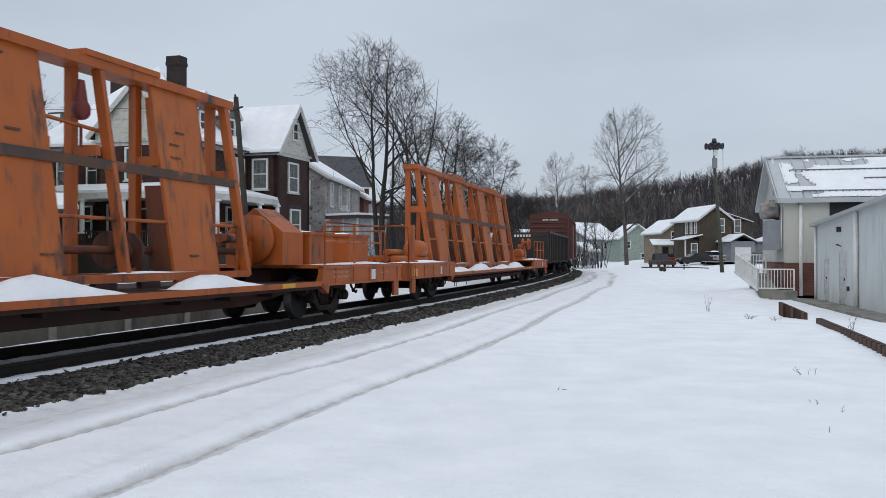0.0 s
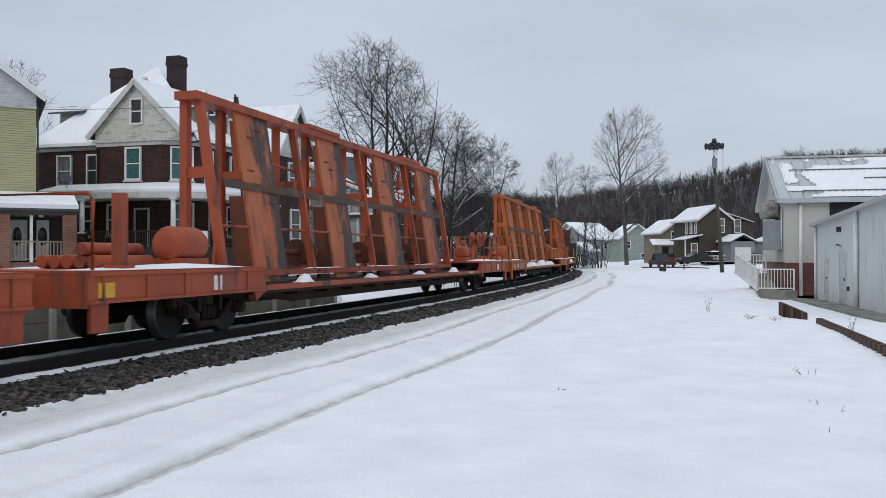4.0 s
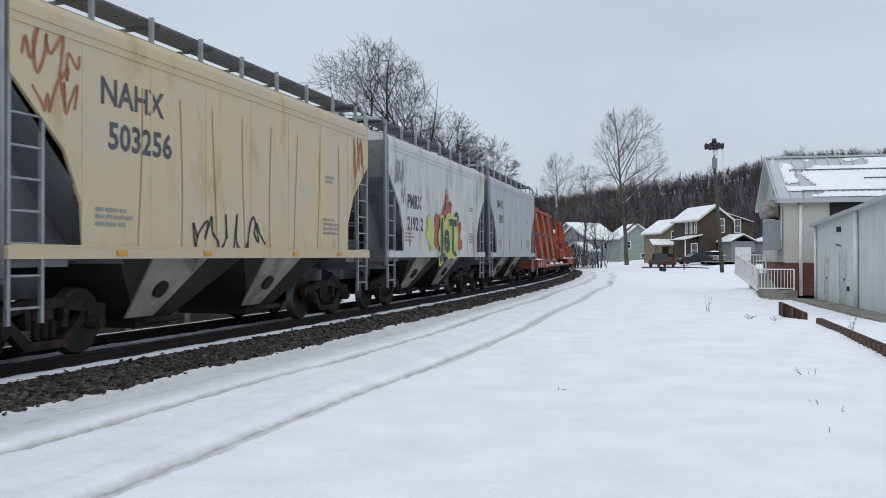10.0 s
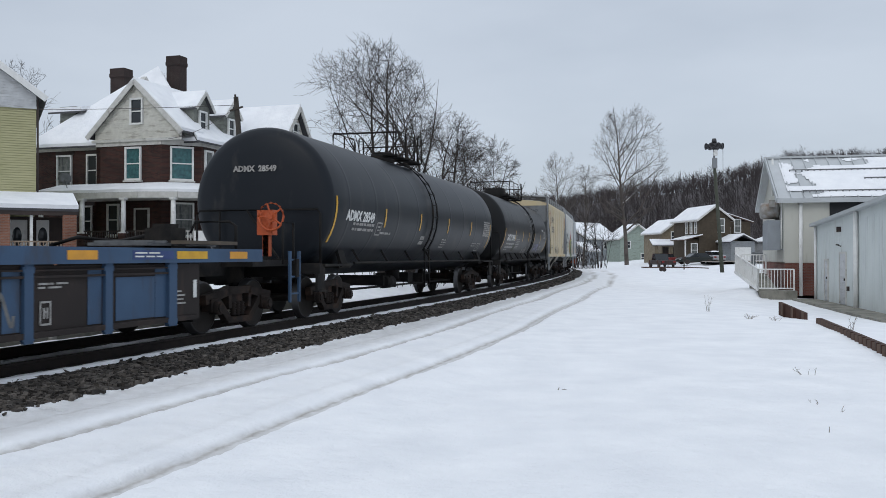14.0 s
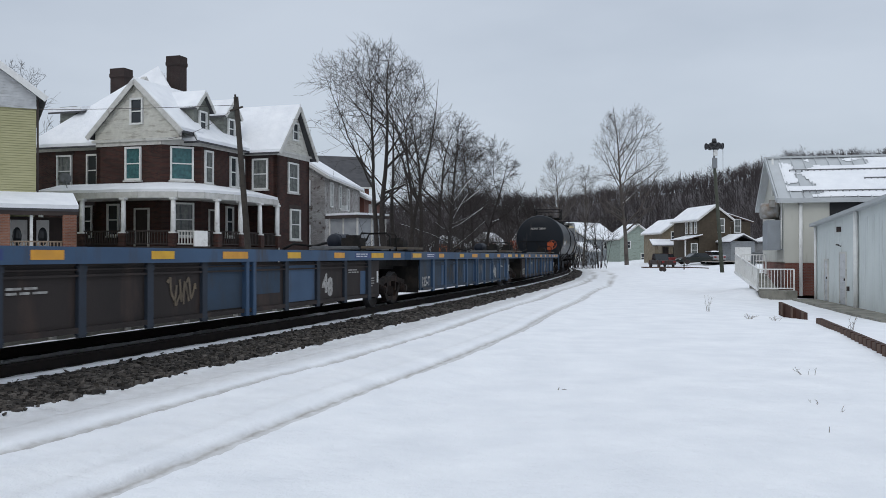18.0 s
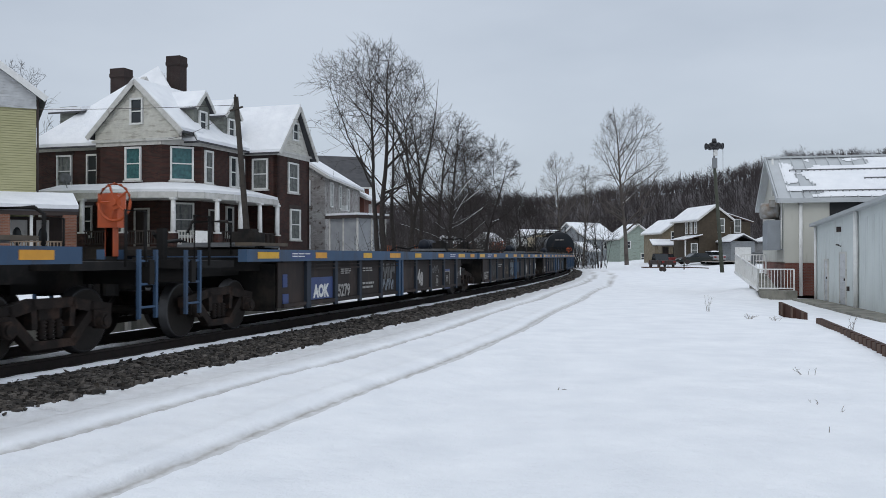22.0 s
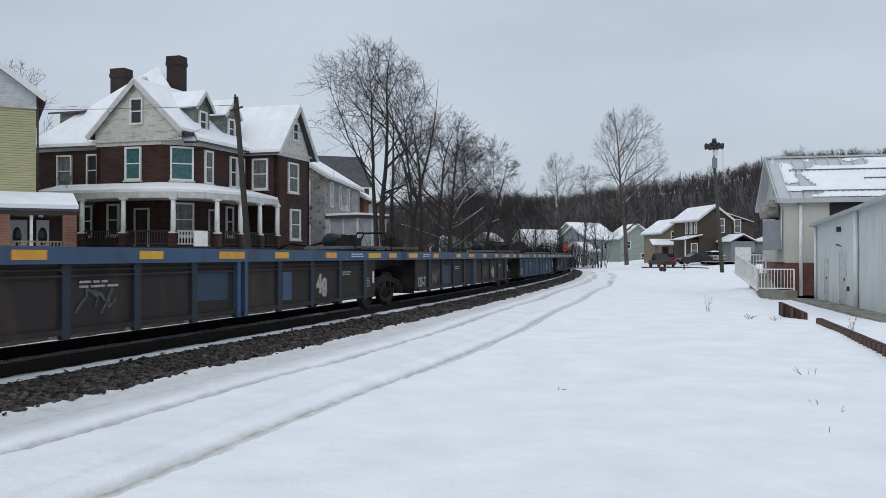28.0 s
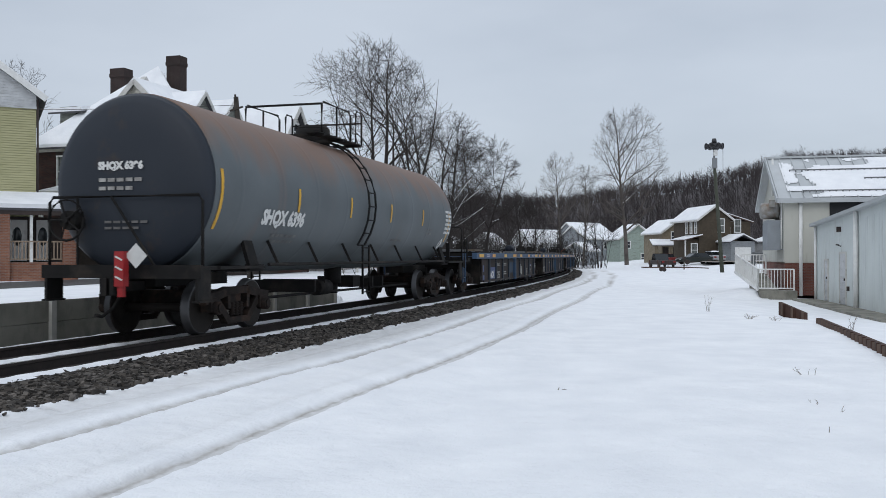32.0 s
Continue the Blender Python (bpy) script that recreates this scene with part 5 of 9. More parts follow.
MAROON = mat("maroon_paint", (0.040, 0.024, 0.022), (0.030, 0.019, 0.018), rough=0.4, bump=0)
DARKCAR = mat("dark_green_paint", (0.03, 0.036, 0.034), (0.024, 0.028, 0.027), rough=0.3, bump=0)
REDCAR = mat("red_car_paint", (0.25, 0.05, 0.045), (0.2, 0.04, 0.04), rough=0.35, bump=0)
PALECAR = mat("pale_car_paint", (0.42, 0.43, 0.45), (0.36, 0.37, 0.39), rough=0.35, bump=0)


def on_ground(x, y):
    return float(ground_z(np.array([x]), np.array([y]))[0])


for nm, lab, x, y, rz, p, kw in (
    ("pickup", "maroon pickup truck parked with its tailgate to the road", 28.2, 115, 95, MAROON, dict(L=5.2, W=1.95, H=1.75, pickup=True)),
    ("sedan", "dark green sedan parked beside the driveway", 32.2, 114, 190, DARKCAR, dict(L=4.7)),
    ("red_car", "small red car half hidden behind others", 31.3, 126, 100, REDCAR, dict(L=4.2)),
    ("snowed_car", "pale car covered in snow before a garage", 34.8, 115.5, 100, PALECAR, dict(L=4.3, snowy=True))):
    parked_car(nm, lab, pose(x, y, on_ground(x, y), 0, 0, rz), p, **kw)
drive = B()
quads(drive, [(31.5, 108, 0.93), (44, 106, 0.93), (44, 114, 1.05), (33, 115, 1.05)], ((0, 1, 2, 3),))
single("driveway", drive, mat("muddy_gravel", (0.16, 0.135, 0.11), (0.30, 0.28, 0.26), scale=1.5, rough=0.9, bump=0.4), "muddy gravel driveway with slush", "driveway", kind="structure")
mailbox = thing("mailbox", "dark mailbox on a post in the snow", "mailbox", at=pose(27.0, 100, on_ground(27, 100)))
bm = B()
bar(bm, (0, 0, -0.2), (0, 0, 1.15), 0.1)
part("post", bm, POLEWOOD, mailbox)
bm = B()
box(bm, (0, 0, 1.3), (0.3, 0.5, 0.3))
part("letter_box", bm, SILLDARK, mailbox)
gate = thing("pipe_gate", "grey steel gate frame beside the ramp", "gate", at=pose(24.6, 70, on_ground(24.6, 70)))
bm = B()
for x in (-0.25, 1.0):
    box(bm, (x, 0, 0.9), (0.22 if x < 0 else 0.06, 0.2, 2.2 if x < 0 else 1.7))
bar(bm, (-0.25, 0, 1.9), (2.6, 0, 2.0), 0.09)
part("gate_frame", bm, mat("dark_grey_steel", (0.10, 0.105, 0.11), (0.075, 0.08, 0.085), rough=0.6), gate)


# ---- trees ----
class Sticks:
    """Tapered limbs gathered as plain arrays."""

    def __init__(self):
        self.v, self.f = [], []

    def limb(self, pts, rad, n):
        base = len(self.v)
        for i, p in enumerate(pts):
            d = (pts[min(i + 1, len(pts) - 1)] - pts[max(i - 1, 0)]).normalized()
            u = d.cross(Vector((0.31, 0.52, 0.79))).normalized()
            w = d.cross(u)
            for k in range(n):
                a = 2 * math.pi * k / n
                self.v.append(p + (u * math.cos(a) + w * math.sin(a)) * rad[i])
        for i in range(len(pts) - 1):
            for k in range(n):
                a, b = base + i * n + k, base + i * n + (k + 1) % n
                self.f.append((a, b, b + n, a + n))

    def mesh(self, name, material):
        me = bpy.data.meshes.new(name)
        me.from_pydata([tuple(v) for v in self.v], [], self.f)
        me.materials.append(material)
        me.polygons.foreach_set("use_smooth", np.ones(len(self.f), bool))
        return me


def reach(p, d, env):
    """Metres from p along d to the skin of the crown."""
    c, e = env
    q = Vector(((p.x - c.x) / e.x, (p.y - c.y) / e.y, (p.z - c.z) / e.z))
    g = Vector((d.x / e.x, d.y / e.y, d.z / e.z))
    a, b, k = g.dot(g), q.dot(g), q.dot(q) - 1
    disc = b * b - a * k
    return 0.0 if disc < 0 else max(0.0, (-b + math.sqrt(disc)) / a)


def grow(trunk, crown, snow, r, p, d, length, rad, level, top, up, spread_, snow_from, twig, env, kids_of):
    """A limb that bends, forks and ends in twigs inside the crown's skin."""
    n = max(4, int(length / 0.6)) if level < 2 else (4 if level == 2 else 3)
    pts, rads = [p.copy()], [rad]
    q, dd = p.copy(), d.copy()
    wob = (0.02 if len(kids_of) and kids_of[0] > 20 else 0.045, 0.10, 0.15, 0.2, 0.22)[min(level, 4)]
    for k in range(n):
        dd = (dd + Vector((r.gauss(0, wob), r.gauss(0, wob), r.gauss(0, wob * 0.6) + up * (0.022 if level == 0 else 0.040)))).normalized()
        q = q + dd * (length / n)
        pts.append(q.copy())
        rads.append(max(twig * 0.6, rad * ((1 - (k + 1) / n) ** 1.1 * 0.97 + 0.03 if level == 0 else 1 - 0.78 * (k + 1) / n)))
    (trunk if level == 0 else crown).limb(pts, rads, (9, 6, 4, 3, 3)[min(level, 4)])
    if snow is not None and level == 1 and abs(dd.z) < 0.85 and r.random() < snow_from:
        snow.limb([a + Vector((0, 0, b * 0.7)) for a, b in zip(pts, rads)], [max(0.012, b * 0.62) for b in rads], 4)
    if level >= top:
        return
    kids = kids_of[min(level, len(kids_of) - 1)]
    kids += r.randint(-1, 1) if kids > 3 else 0
    for k in range(kids):
        lo = (0.17 if kids_of[0] > 20 else 0.30) if level == 0 else 0.15
        u = lo + (1.0 - lo) * (k + r.uniform(0.1, 0.95)) / kids
        i = min(n - 1, int(u * n))
        a = pts[i].lerp(pts[i + 1], u * n - i)
        axis = (pts[i + 1] - pts[i]).normalized()
        side = axis.cross(Vector((r.gauss(0, 1), r.gauss(0, 1), r.gauss(0, 1)))).normalized()
        ang = spread_ * r.uniform(0.65, 1.3) * (1.25 - 0.4 * u)
        nd = (axis * math.cos(ang) + side * math.sin(ang)).normalized()
        far = reach(a, nd, env)
        if level == 0:
            ln = min(far * r.uniform(0.75, 1.02), length * 0.72)
        else:
            ln = min(far * r.uniform(0.7, 1.1) + 0.25, length * r.uniform(0.35, 0.62))
        if ln < 0.18:
            continue
        rr = max(twig, min(rads[i] * r.uniform(0.45, 0.68), rad * 0.55))
        grow(trunk, crown, snow, r, a, nd, ln, rr, level + 1, top, up, spread_, snow_from, twig, env, kids_of)


def tree(name, label, at, stems, seed, bark, env, top=4, up=1.0, spread_=0.75, snow_from=0.0, twig=0.008, kids_of=(10, 6, 4, 3)):
    """stems: foot x and y, radius, lean; env: middle and half extents of the crown, from the foot."""
    t = thing(name, label, "tree", "bare trees", at=at)
    trunk, crown, snow = Sticks(), Sticks(), Sticks()
    r = random.Random(seed)
    env = (Vector(env[0]), Vector(env[1]))
    for x, y, part_of, rad, lx, ly in stems:
        foot, d = Vector((x, y, -0.3)), Vector((lx, ly, 1)).normalized()
        grow(trunk, crown, snow if snow_from else None, r, foot, d, max(1.0, reach(foot, d, env)) * part_of, rad, 0, top, up, spread_, snow_from, twig, env, kids_of)
    for nm, st, mt in (("trunk", trunk, bark), ("crown", crown, bark), ("snow", snow, SNOW)):
        if st.v:
            ob = new(nm, st.mesh(nm, mt))
            ob.parent = t
            if nm != "trunk":
                tagged(ob, kind="stuff")
    return t


tree("multi_stem_tree", "large bare multi-stemmed tree beside the track", pose(-2.1, 46, 0.6), ((-0.75, 0, 1.0, 0.20, -0.15, 0.02), (-0.35, 0.4, 1.0, 0.15, -0.05, 0.05), (-1.05, 0.3, 0.98, 0.16, -0.20, 0), (0.25, 0.5, 0.95, 0.14, 0.02, 0.02), (0.95, 0.1, 0.92, 0.16, 0.03, 0), (0.6, -0.2, 0.9, 0.12, 0.0, 0)), 4, BARK, ((-2.0, 0, 7.9), (3.75, 3.3, 4.25)), 4, 0.6, 0.78, 0.10, 0.009, (12, 6, 4, 3))
tree("bare_tree", "bare spreading tree beyond the track", pose(-0.6, 62, 0.6), ((0, 0, 0.97, 0.2, 0.02, 0), (1.0, 0.8, 0.95, 0.17, 0.06, 0), (-0.9, 0.4, 0.95, 0.16, -0.08, 0)), 8, BARK, ((0.5, 0, 6.3), (3.4, 3.3, 5.3)), 4, 0.6, 0.80, 0.10, 0.012, (13, 8, 5, 3))
tree("bare_tree", "bare rounded tree beside the curve of the track", pose(2.4, 72, 0.5), ((0, 0, 0.97, 0.18, 0.04, 0), (0.9, 0.5, 0.95, 0.16, 0.10, 0), (-0.8, 0.8, 0.95, 0.14, -0.06, 0)), 15, BARK, ((0.7, 0, 6.0), (3.4, 3.2, 5.0)), 4, 0.6, 0.85, 0.16, 0.013, (13, 8, 5, 3))
tree("young_tree", "small bare tree with snow on its limbs", pose(0.2, 56, 0.6), ((0, 0, 0.75, 0.13, 0.02, 0),), 23, BARK, ((0.1, 0, 3.6), (3.2, 2.4, 3.0)), 3, 0.5, 0.95, 1.0, 0.012, (12, 5, 4))
tree("tall_tree", "tall bare tree with a pale trunk on the snowy field", pose(21.8, 106, 0.9), ((0, 0, 1.0, 0.27, 0.0, 0),), 34, BARKPALE, ((0.3, 0, 11.4), (4.7, 4.4, 7.4)), 4, 1.0, 0.80, 0.05, 0.009, (34, 8, 5, 3))
tree("bare_tree", "slender bare tree behind the railway curve", pose(17.2, 130, 0.6), ((0, 0, 1.0, 0.2, 0.0, 0),), 37, BARKPALE, ((0.2, 0, 10.4), (3.4, 3.2, 6.2)), 4, 1.0, 0.80, 0.05, 0.010, (28, 7, 5, 3))
tree("bare_tree", "slender bare tree with a bent trunk by the far houses", pose(20.6, 131, 0.6), ((0, 0, 1.0, 0.18, 0.02, 0),), 39, BARKPALE, ((0.4, 0, 9.0), (3.0, 3.0, 5.4)), 4, 1.0, 0.80, 0.05, 0.010, (26, 7, 5, 3))
tree("bare_tree", "bare tree behind the houses", pose(-38.5, 80, 0.5), ((0, 0, 1.0, 0.26, 0.02, 0), (0.2, 0.1, 0.95, 0.15, 0.12, 0), (-0.2, 0.1, 0.95, 0.15, -0.12, 0)), 41, BARKPALE, ((0, 0, 11), (5.2, 5, 7.6)), 4, 1.2, 0.6, 0.0, 0.014)
tree("bare_tree", "bare tree behind the track by the far houses", pose(9.0, 104, 0.3), ((0, 0, 0.95, 0.18, 0, 0), (1.6, 0.5, 0.9, 0.15, 0.1, 0), (-0.8, 0.5, 0.9, 0.12, -0.1, 0)), 47, BARK, ((0.4, 0, 4.4), (3.2, 3, 4.2)), 4, 1.1, 0.62, 0.08, 0.013, (10, 7, 5, 3))
tree("bare_tree", "small bare tree beside the lane", pose(19.5, 112, 0.5), ((0, 0, 0.95, 0.11, -0.05, 0), (0.4, 0.2, 0.9, 0.09, 0.12, 0)), 53, BARK, ((0.1, 0, 3.2), (2.5, 2.4, 3.0)), 3, 0.9, 0.7, 0.3, 0.011, (9, 6, 4))


def hill():
    """A wooded ridge that closes the valley."""
    nx, ny = 60, 14
    vs, fs = [], []
    for j in range(ny):
        for i in range(nx):
            a = radians(62 - 124 * i / (nx - 1))
            d = 300 + 34 * j
            x, y = d * math.sin(-a), d * math.cos(a)
            bear = math.degrees(math.atan2(x, y))
            crest = float(np.interp(bear, (-40, -20, 0, 4, 8, 14, 19.4, 23, 27, 40), (0.05, 0.060, 0.070, 0.0755, 0.0765, 0.089, 0.110, 0.123, 0.126, 0.10)))
            hh = 538 * math.cos(radians(bear)) * crest - 8.5
            u = min(1, max(0, (j - 0.0) / 7.0))
            vs.append((x, y, -0.5 + (hh + 0.8 * math.sin(i * 1.3) + 0.6 * math.sin(i * 0.5 + j)) * (u * u * (3 - 2 * u)) * (1 if j <= 8 else 1 - 0.05 * (j - 8))))
            if i < nx - 1 and j < ny - 1:
                q = j * nx + i
                fs.append((q, q + 1, q + nx + 1, q + nx))
    me = bpy.data.meshes.new("hill")
    me.from_pydata(vs, [], fs)
    me.polygons.foreach_set("use_smooth", np.ones(len(fs), bool))
    me.materials.append(mat("snowy_forest_floor", (0.085, 0.078, 0.080), (0.038, 0.033, 0.034), scale=0.05, rough=0.95, bump=0))
    tagged(new("hill", me), "wooded ridge with thin snow behind the town", "hill", kind="structure")
    # bare woods on it
    r = np.random.RandomState(11)
    arr = np.array(vs).reshape(ny, nx, 3)
    num, per = 15000, 22
    ii, jj = r.randint(0, nx - 1, num), r.choice((0, 1, 1, 2, 2, 3, 3, 4, 4, 5, 5, 6, 6, 6, 7, 7), num)
    a, b = r.uniform(size=(num, 1)), r.uniform(size=(num, 1))
    foot = arr[jj, ii] * (1 - a) * (1 - b) + arr[jj, ii + 1] * a * (1 - b) + arr[jj + 1, ii] * (1 - a) * b + arr[jj + 1, ii + 1] * a * b
    clump = 0.86 + 0.20 * np.sin(ii * 2.1 + jj * 1.7) * np.sin(ii * 0.77 + 2.0 * jj) + 0.10 * np.sin(ii * 5.3)
    h = np.clip(r.normal(9.6, 2.2, num) * clump, 4, 14.5)[:, None]
    w = h * r.uniform(0.28, 0.50, (num, 1))
    z0 = h * r.uniform(0.15, 0.8, (num, per))
    an, rr = r.uniform(0, 6.283, (num, per)), w * r.uniform(0.25, 1.0, (num, per))
    zt = np.minimum(h * (0.50 + 0.50 * np.sqrt(np.clip(1 - (rr / w) ** 2, 0, 1))), z0 + r.uniform(0.05, 0.4, (num, per)) * h)
    base = np.zeros((num, per, 3))
    base[..., 0], base[..., 1], base[..., 2] = 0.25 * rr * np.cos(an), 0.25 * rr * np.sin(an), z0
    tip = np.stack([rr * np.cos(an), rr * np.sin(an), zt], -1)
    base[:, 0], tip[:, 0] = 0, np.concatenate([np.zeros((num, 2)), h * 0.9], 1)
    thick = np.full((num, per), 0.085)
    thick[:, 0] = 0.12
    dx = np.stack([thick, np.zeros_like(thick), 0.5 * thick], -1)
    P = (np.stack([base - dx, base + dx, tip], 2) + foot[:, None, None, :]).reshape(-1, 3)
    me = bpy.data.meshes.new("hill_woods")
    k3 = num * per
    me.vertices.add(k3 * 3)
    me.vertices.foreach_set("co", P.astype(np.float32).ravel())
    me.loops.add(k3 * 3)
    me.loops.foreach_set("vertex_index", np.arange(k3 * 3, dtype=np.int32))
    me.polygons.add(k3)
    me.polygons.foreach_set("loop_start", np.arange(0, k3 * 3, 3, dtype=np.int32))
    me.update(calc_edges=True)
    me.materials.append(mat("winter_twigs", (0.072, 0.060, 0.061), (0.044, 0.037, 0.038), scale=0.02, rough=0.95, bump=0))
    tagged(new("hill_woods", me), "bare grey-brown winter woods covering the ridge", "woods", kind="stuff")


hill()


def brush(name, label, spots, seed, hgt=(1.2, 3.0), n=26, rad=0.012):
    """Thickets of bare stems."""
    st = Sticks()
    r = random.Random(seed)
    for x, y, w in spots:
        z = on_ground(x, y)
        for k in range(n):
            px, py = x + r.gauss(0, w), y + r.gauss(0, w)
            h = r.uniform(*hgt)
            d = Vector((r.gauss(0, 0.22), r.gauss(0, 0.22), 1))
            a = Vector((px, py, z - 0.1))
            b = a + d * h * 0.5
            c = b + Vector((r.gauss(0, 0.2), r.gauss(0, 0.2), 1)) * h * 0.5
            st.limb([a, b, c], [rad * 1.4, rad, rad * 0.4], 3)
            for q in range(4):
                s0 = b.lerp(c, r.uniform(0, 0.8))
                st.limb([s0, s0 + Vector((r.gauss(0, 0.3), r.gauss(0, 0.3), r.uniform(0.1, 0.5))) * h * 0.4], [rad * 0.7, rad * 0.3], 3)
    tagged(new(name, st.mesh(name, BARK)), label, "brush", kind="stuff")


brush("trackside_brush", "bare brush along the far side of the track", [(-2.5 + k * 0.75, 42 + k * 3.2, 1.3) for k in range(16)] + [(6 + k * 1.2, 92 + k * 6, 2.5) for k in range(12)], 3, (1.4, 3.6), 30, 0.014)
brush("far_brush", "dark thicket before the far houses", [(13 + k * 1.4, 118 + 2 * (k % 3), 1.6) for k in range(5)] + [(-2 + k * 1.6, 100 + k * 4, 3) for k in range(8)], 5, (2.0, 6.0), 40, 0.03)

# spruces on the slope
for x, y, h in ((83, 330, 15), (76, 318, 11)):
    t = thing("spruce", "dark green spruce among the bare woods", "tree", at=pose(x, y, 2))
    bm = B()
    rod(bm, (0, 0, -1), (0, 0, h), 0.25, 6, 0.05)
    part("trunk", bm, BARK, t)
    bm = B()
    r = random.Random(int(x))
    for k in range(260):
        u = r.random() ** 0.7
        z = h * (0.08 + 0.9 * u)
        a = r.uniform(0, 6.28)
        l = h * 0.24 * (1.02 - u) * r.uniform(0.6, 1.1) + 0.2
        p = Vector((math.cos(a), math.sin(a), 0))
        s_ = Vector((-math.sin(a), math.cos(a), 0)) * l * 0.22
        b0 = Vector((0, 0, z))
        e = b0 + p * l - Vector((0, 0, l * 0.35))
        quads(bm, [b0, (b0 + e) / 2 + s_, e, (b0 + e) / 2 - s_], ((0, 1, 2, 3),))
    part("crown", bm, mat("spruce_needles", (0.03, 0.045, 0.032), (0.02, 0.03, 0.022), rough=0.9), t, fix=False)


# ---- weeds that stick out of the snow ----
def weed(name, label, x, y, stems, seed, h, spread_=0.3, rad=0.004):
    st = Sticks()
    r = random.Random(seed)
    z = on_ground(x, y)
    for k in range(stems):
        a = Vector((x + r.gauss(0, 0.04), y + r.gauss(0, 0.04), z - 0.05))
        b = a + Vector((r.gauss(0, spread_), r.gauss(0, spread_ * 0.6), 1)) * h * r.uniform(0.4, 0.85)
        m = a.lerp(b, 0.5) + Vector((r.gauss(0, 0.02), 0, 0.02))
        st.limb([a, m, b], [rad, rad * 0.8, rad * 0.4], 4)
        for q in range(2):
            s0 = m.lerp(b, r.uniform(0.1, 0.9))
            st.limb([s0, s0 + Vector((r.gauss(0, 0.3), 0, r.uniform(0.1, 0.5))) * h * 0.35], [rad * 0.6, rad * 0.3], 3)
    return tagged(new(name, st.mesh(name, WEED)), label, "weed", "weeds in the snow")


weed("weed_stub", "short dark weed stub poking from the snow", 1.46, 10.9, 3, 1, 0.09, 0.25, 0.009)
weed("dry_weed", "dry branched weed poking from the snow", 5.05, 12.4, 5, 2, 0.2, 0.5)
weed("dry_weed", "dry weed twig in the snow", 4.15, 10.0, 3, 3, 0.12, 0.5)
weed("dry_weed", "single dry stalk in the snow", 4.25, 9.45, 2, 4, 0.14, 0.15)
weed("dry_weed", "single dry stalk in the snow", 3.65, 8.4, 1, 5, 0.14, 0.05)
weed("dry_weed", "thin pale weed stalks in the snow", 7.9, 26.8, 6, 6, 0.75, 0.25)
weed("dry_weed", "low spreading twigs in the snow", 8.1, 23.6, 14, 7, 0.24, 1.3, 0.005)
weed("dry_weed", "low spreading twigs in the snow", 8.7, 23.4, 8, 8, 0.24, 1.2, 0.005)
weed("dry_weed", "branching dry weed beside the beam", 9.3, 20.4, 6, 9, 0.55, 0.45, 0.005)

# ---- the train ----
# Each vehicle: x forward, y to its left, z up from the top of the rail, its origin midway between its trucks.
IRON = mat("truck_iron", (0.026, 0.019, 0.016), (0.014, 0.011, 0.010), scale=5, rough=0.8, bump=0.3, dirt=(0.06, 0.036, 0.026), dirt_amount=0.4, dscale=2.5, spec=0.2)
WHEEL = mat("wheel_steel", (0.022, 0.017, 0.0145), (0.013, 0.011, 0.0095), scale=6, rough=0.75, metal=0.0, spec=0.3)
TREAD = mat("wheel_tread", (0.10, 0.10, 0.105), (0.06, 0.06, 0.062), rough=0.45, metal=0.7, bump=0.02)
BLACKISH = mat("underframe_black", (0.015, 0.014, 0.0135), (0.010, 0.0095, 0.0095), scale=4, rough=0.8, dirt=(0.04, 0.033, 0.027), dirt_amount=0.3, spec=0.2)
def panel_mat(name, c1, c2, amount, edge=0.0):
    """Orange sheet with black smears that run down it, and pale scuffs."""
    m = mat(name, c1, c2, scale=1.2, rough=0.55, bump=0.08, dirt=(0.10, 0.05, 0.03), dirt_amount=0.25, stretch=(2.6, 2.6, 0.3), dscale=1.6)
    n, l = m.node_tree.nodes, m.node_tree.links
    b = n["Principled BSDF"]
    old = b.inputs["Base Color"].links[0].from_socket
    co = n.new("ShaderNodeTexCoord")
    for k, (sc, lo, hi, col) in enumerate((((1.5, 1.5, 0.42), 0.60 - amount, 0.68 - amount, (0.028, 0.024, 0.023, 1)), ((2.5, 2.5, 6.0), 0.68, 0.72, (0.03, 0.025, 0.024, 1)))):
        mp = n.new("ShaderNodeMapping")
        mp.inputs["Scale"].default_value, mp.inputs["Location"].default_value = sc, (3.1 * k, 1.7, 0.4)
        l.new(co.outputs["Object"], mp.inputs["Vector"])
        no = n.new("ShaderNodeTexNoise")
        no.inputs["Scale"].default_value, no.inputs["Detail"].default_value, no.inputs["Roughness"].default_value = 1.15, 7, 0.68
        l.new(mp.outputs["Vector"], no.inputs["Vector"])
        gx = n.new("ShaderNodeSeparateXYZ")
        l.new(co.outputs["Generated"], gx.inputs[0])
        lean = n.new("ShaderNodeMath")
        lean.operation = "MULTIPLY_ADD"
        lean.inputs[1].default_value = edge if k == 0 else 0.0
        l.new(gx.outputs["X"], lean.inputs[0])
        l.new(no.outputs["Fac"], lean.inputs[2])
        r = n.new("ShaderNodeMapRange")
        r.inputs["From Min"].default_value, r.inputs["From Max"].default_value, r.inputs["To Max"].default_value = lo + edge * 0.5, hi + edge * 0.5 + 0.02, 0.94
        l.new(lean.outputs[0], r.inputs["Value"])
        mx = n.new("ShaderNodeMix")
        mx.data_type = "RGBA"
        l.new(r.outputs["Result"], mx.inputs[0])
        l.new(old, mx.inputs[6])
        mx.inputs[7].default_value = col
        old = mx.outputs[2]
    l.new(old, b.inputs["Base Color"])
    return m


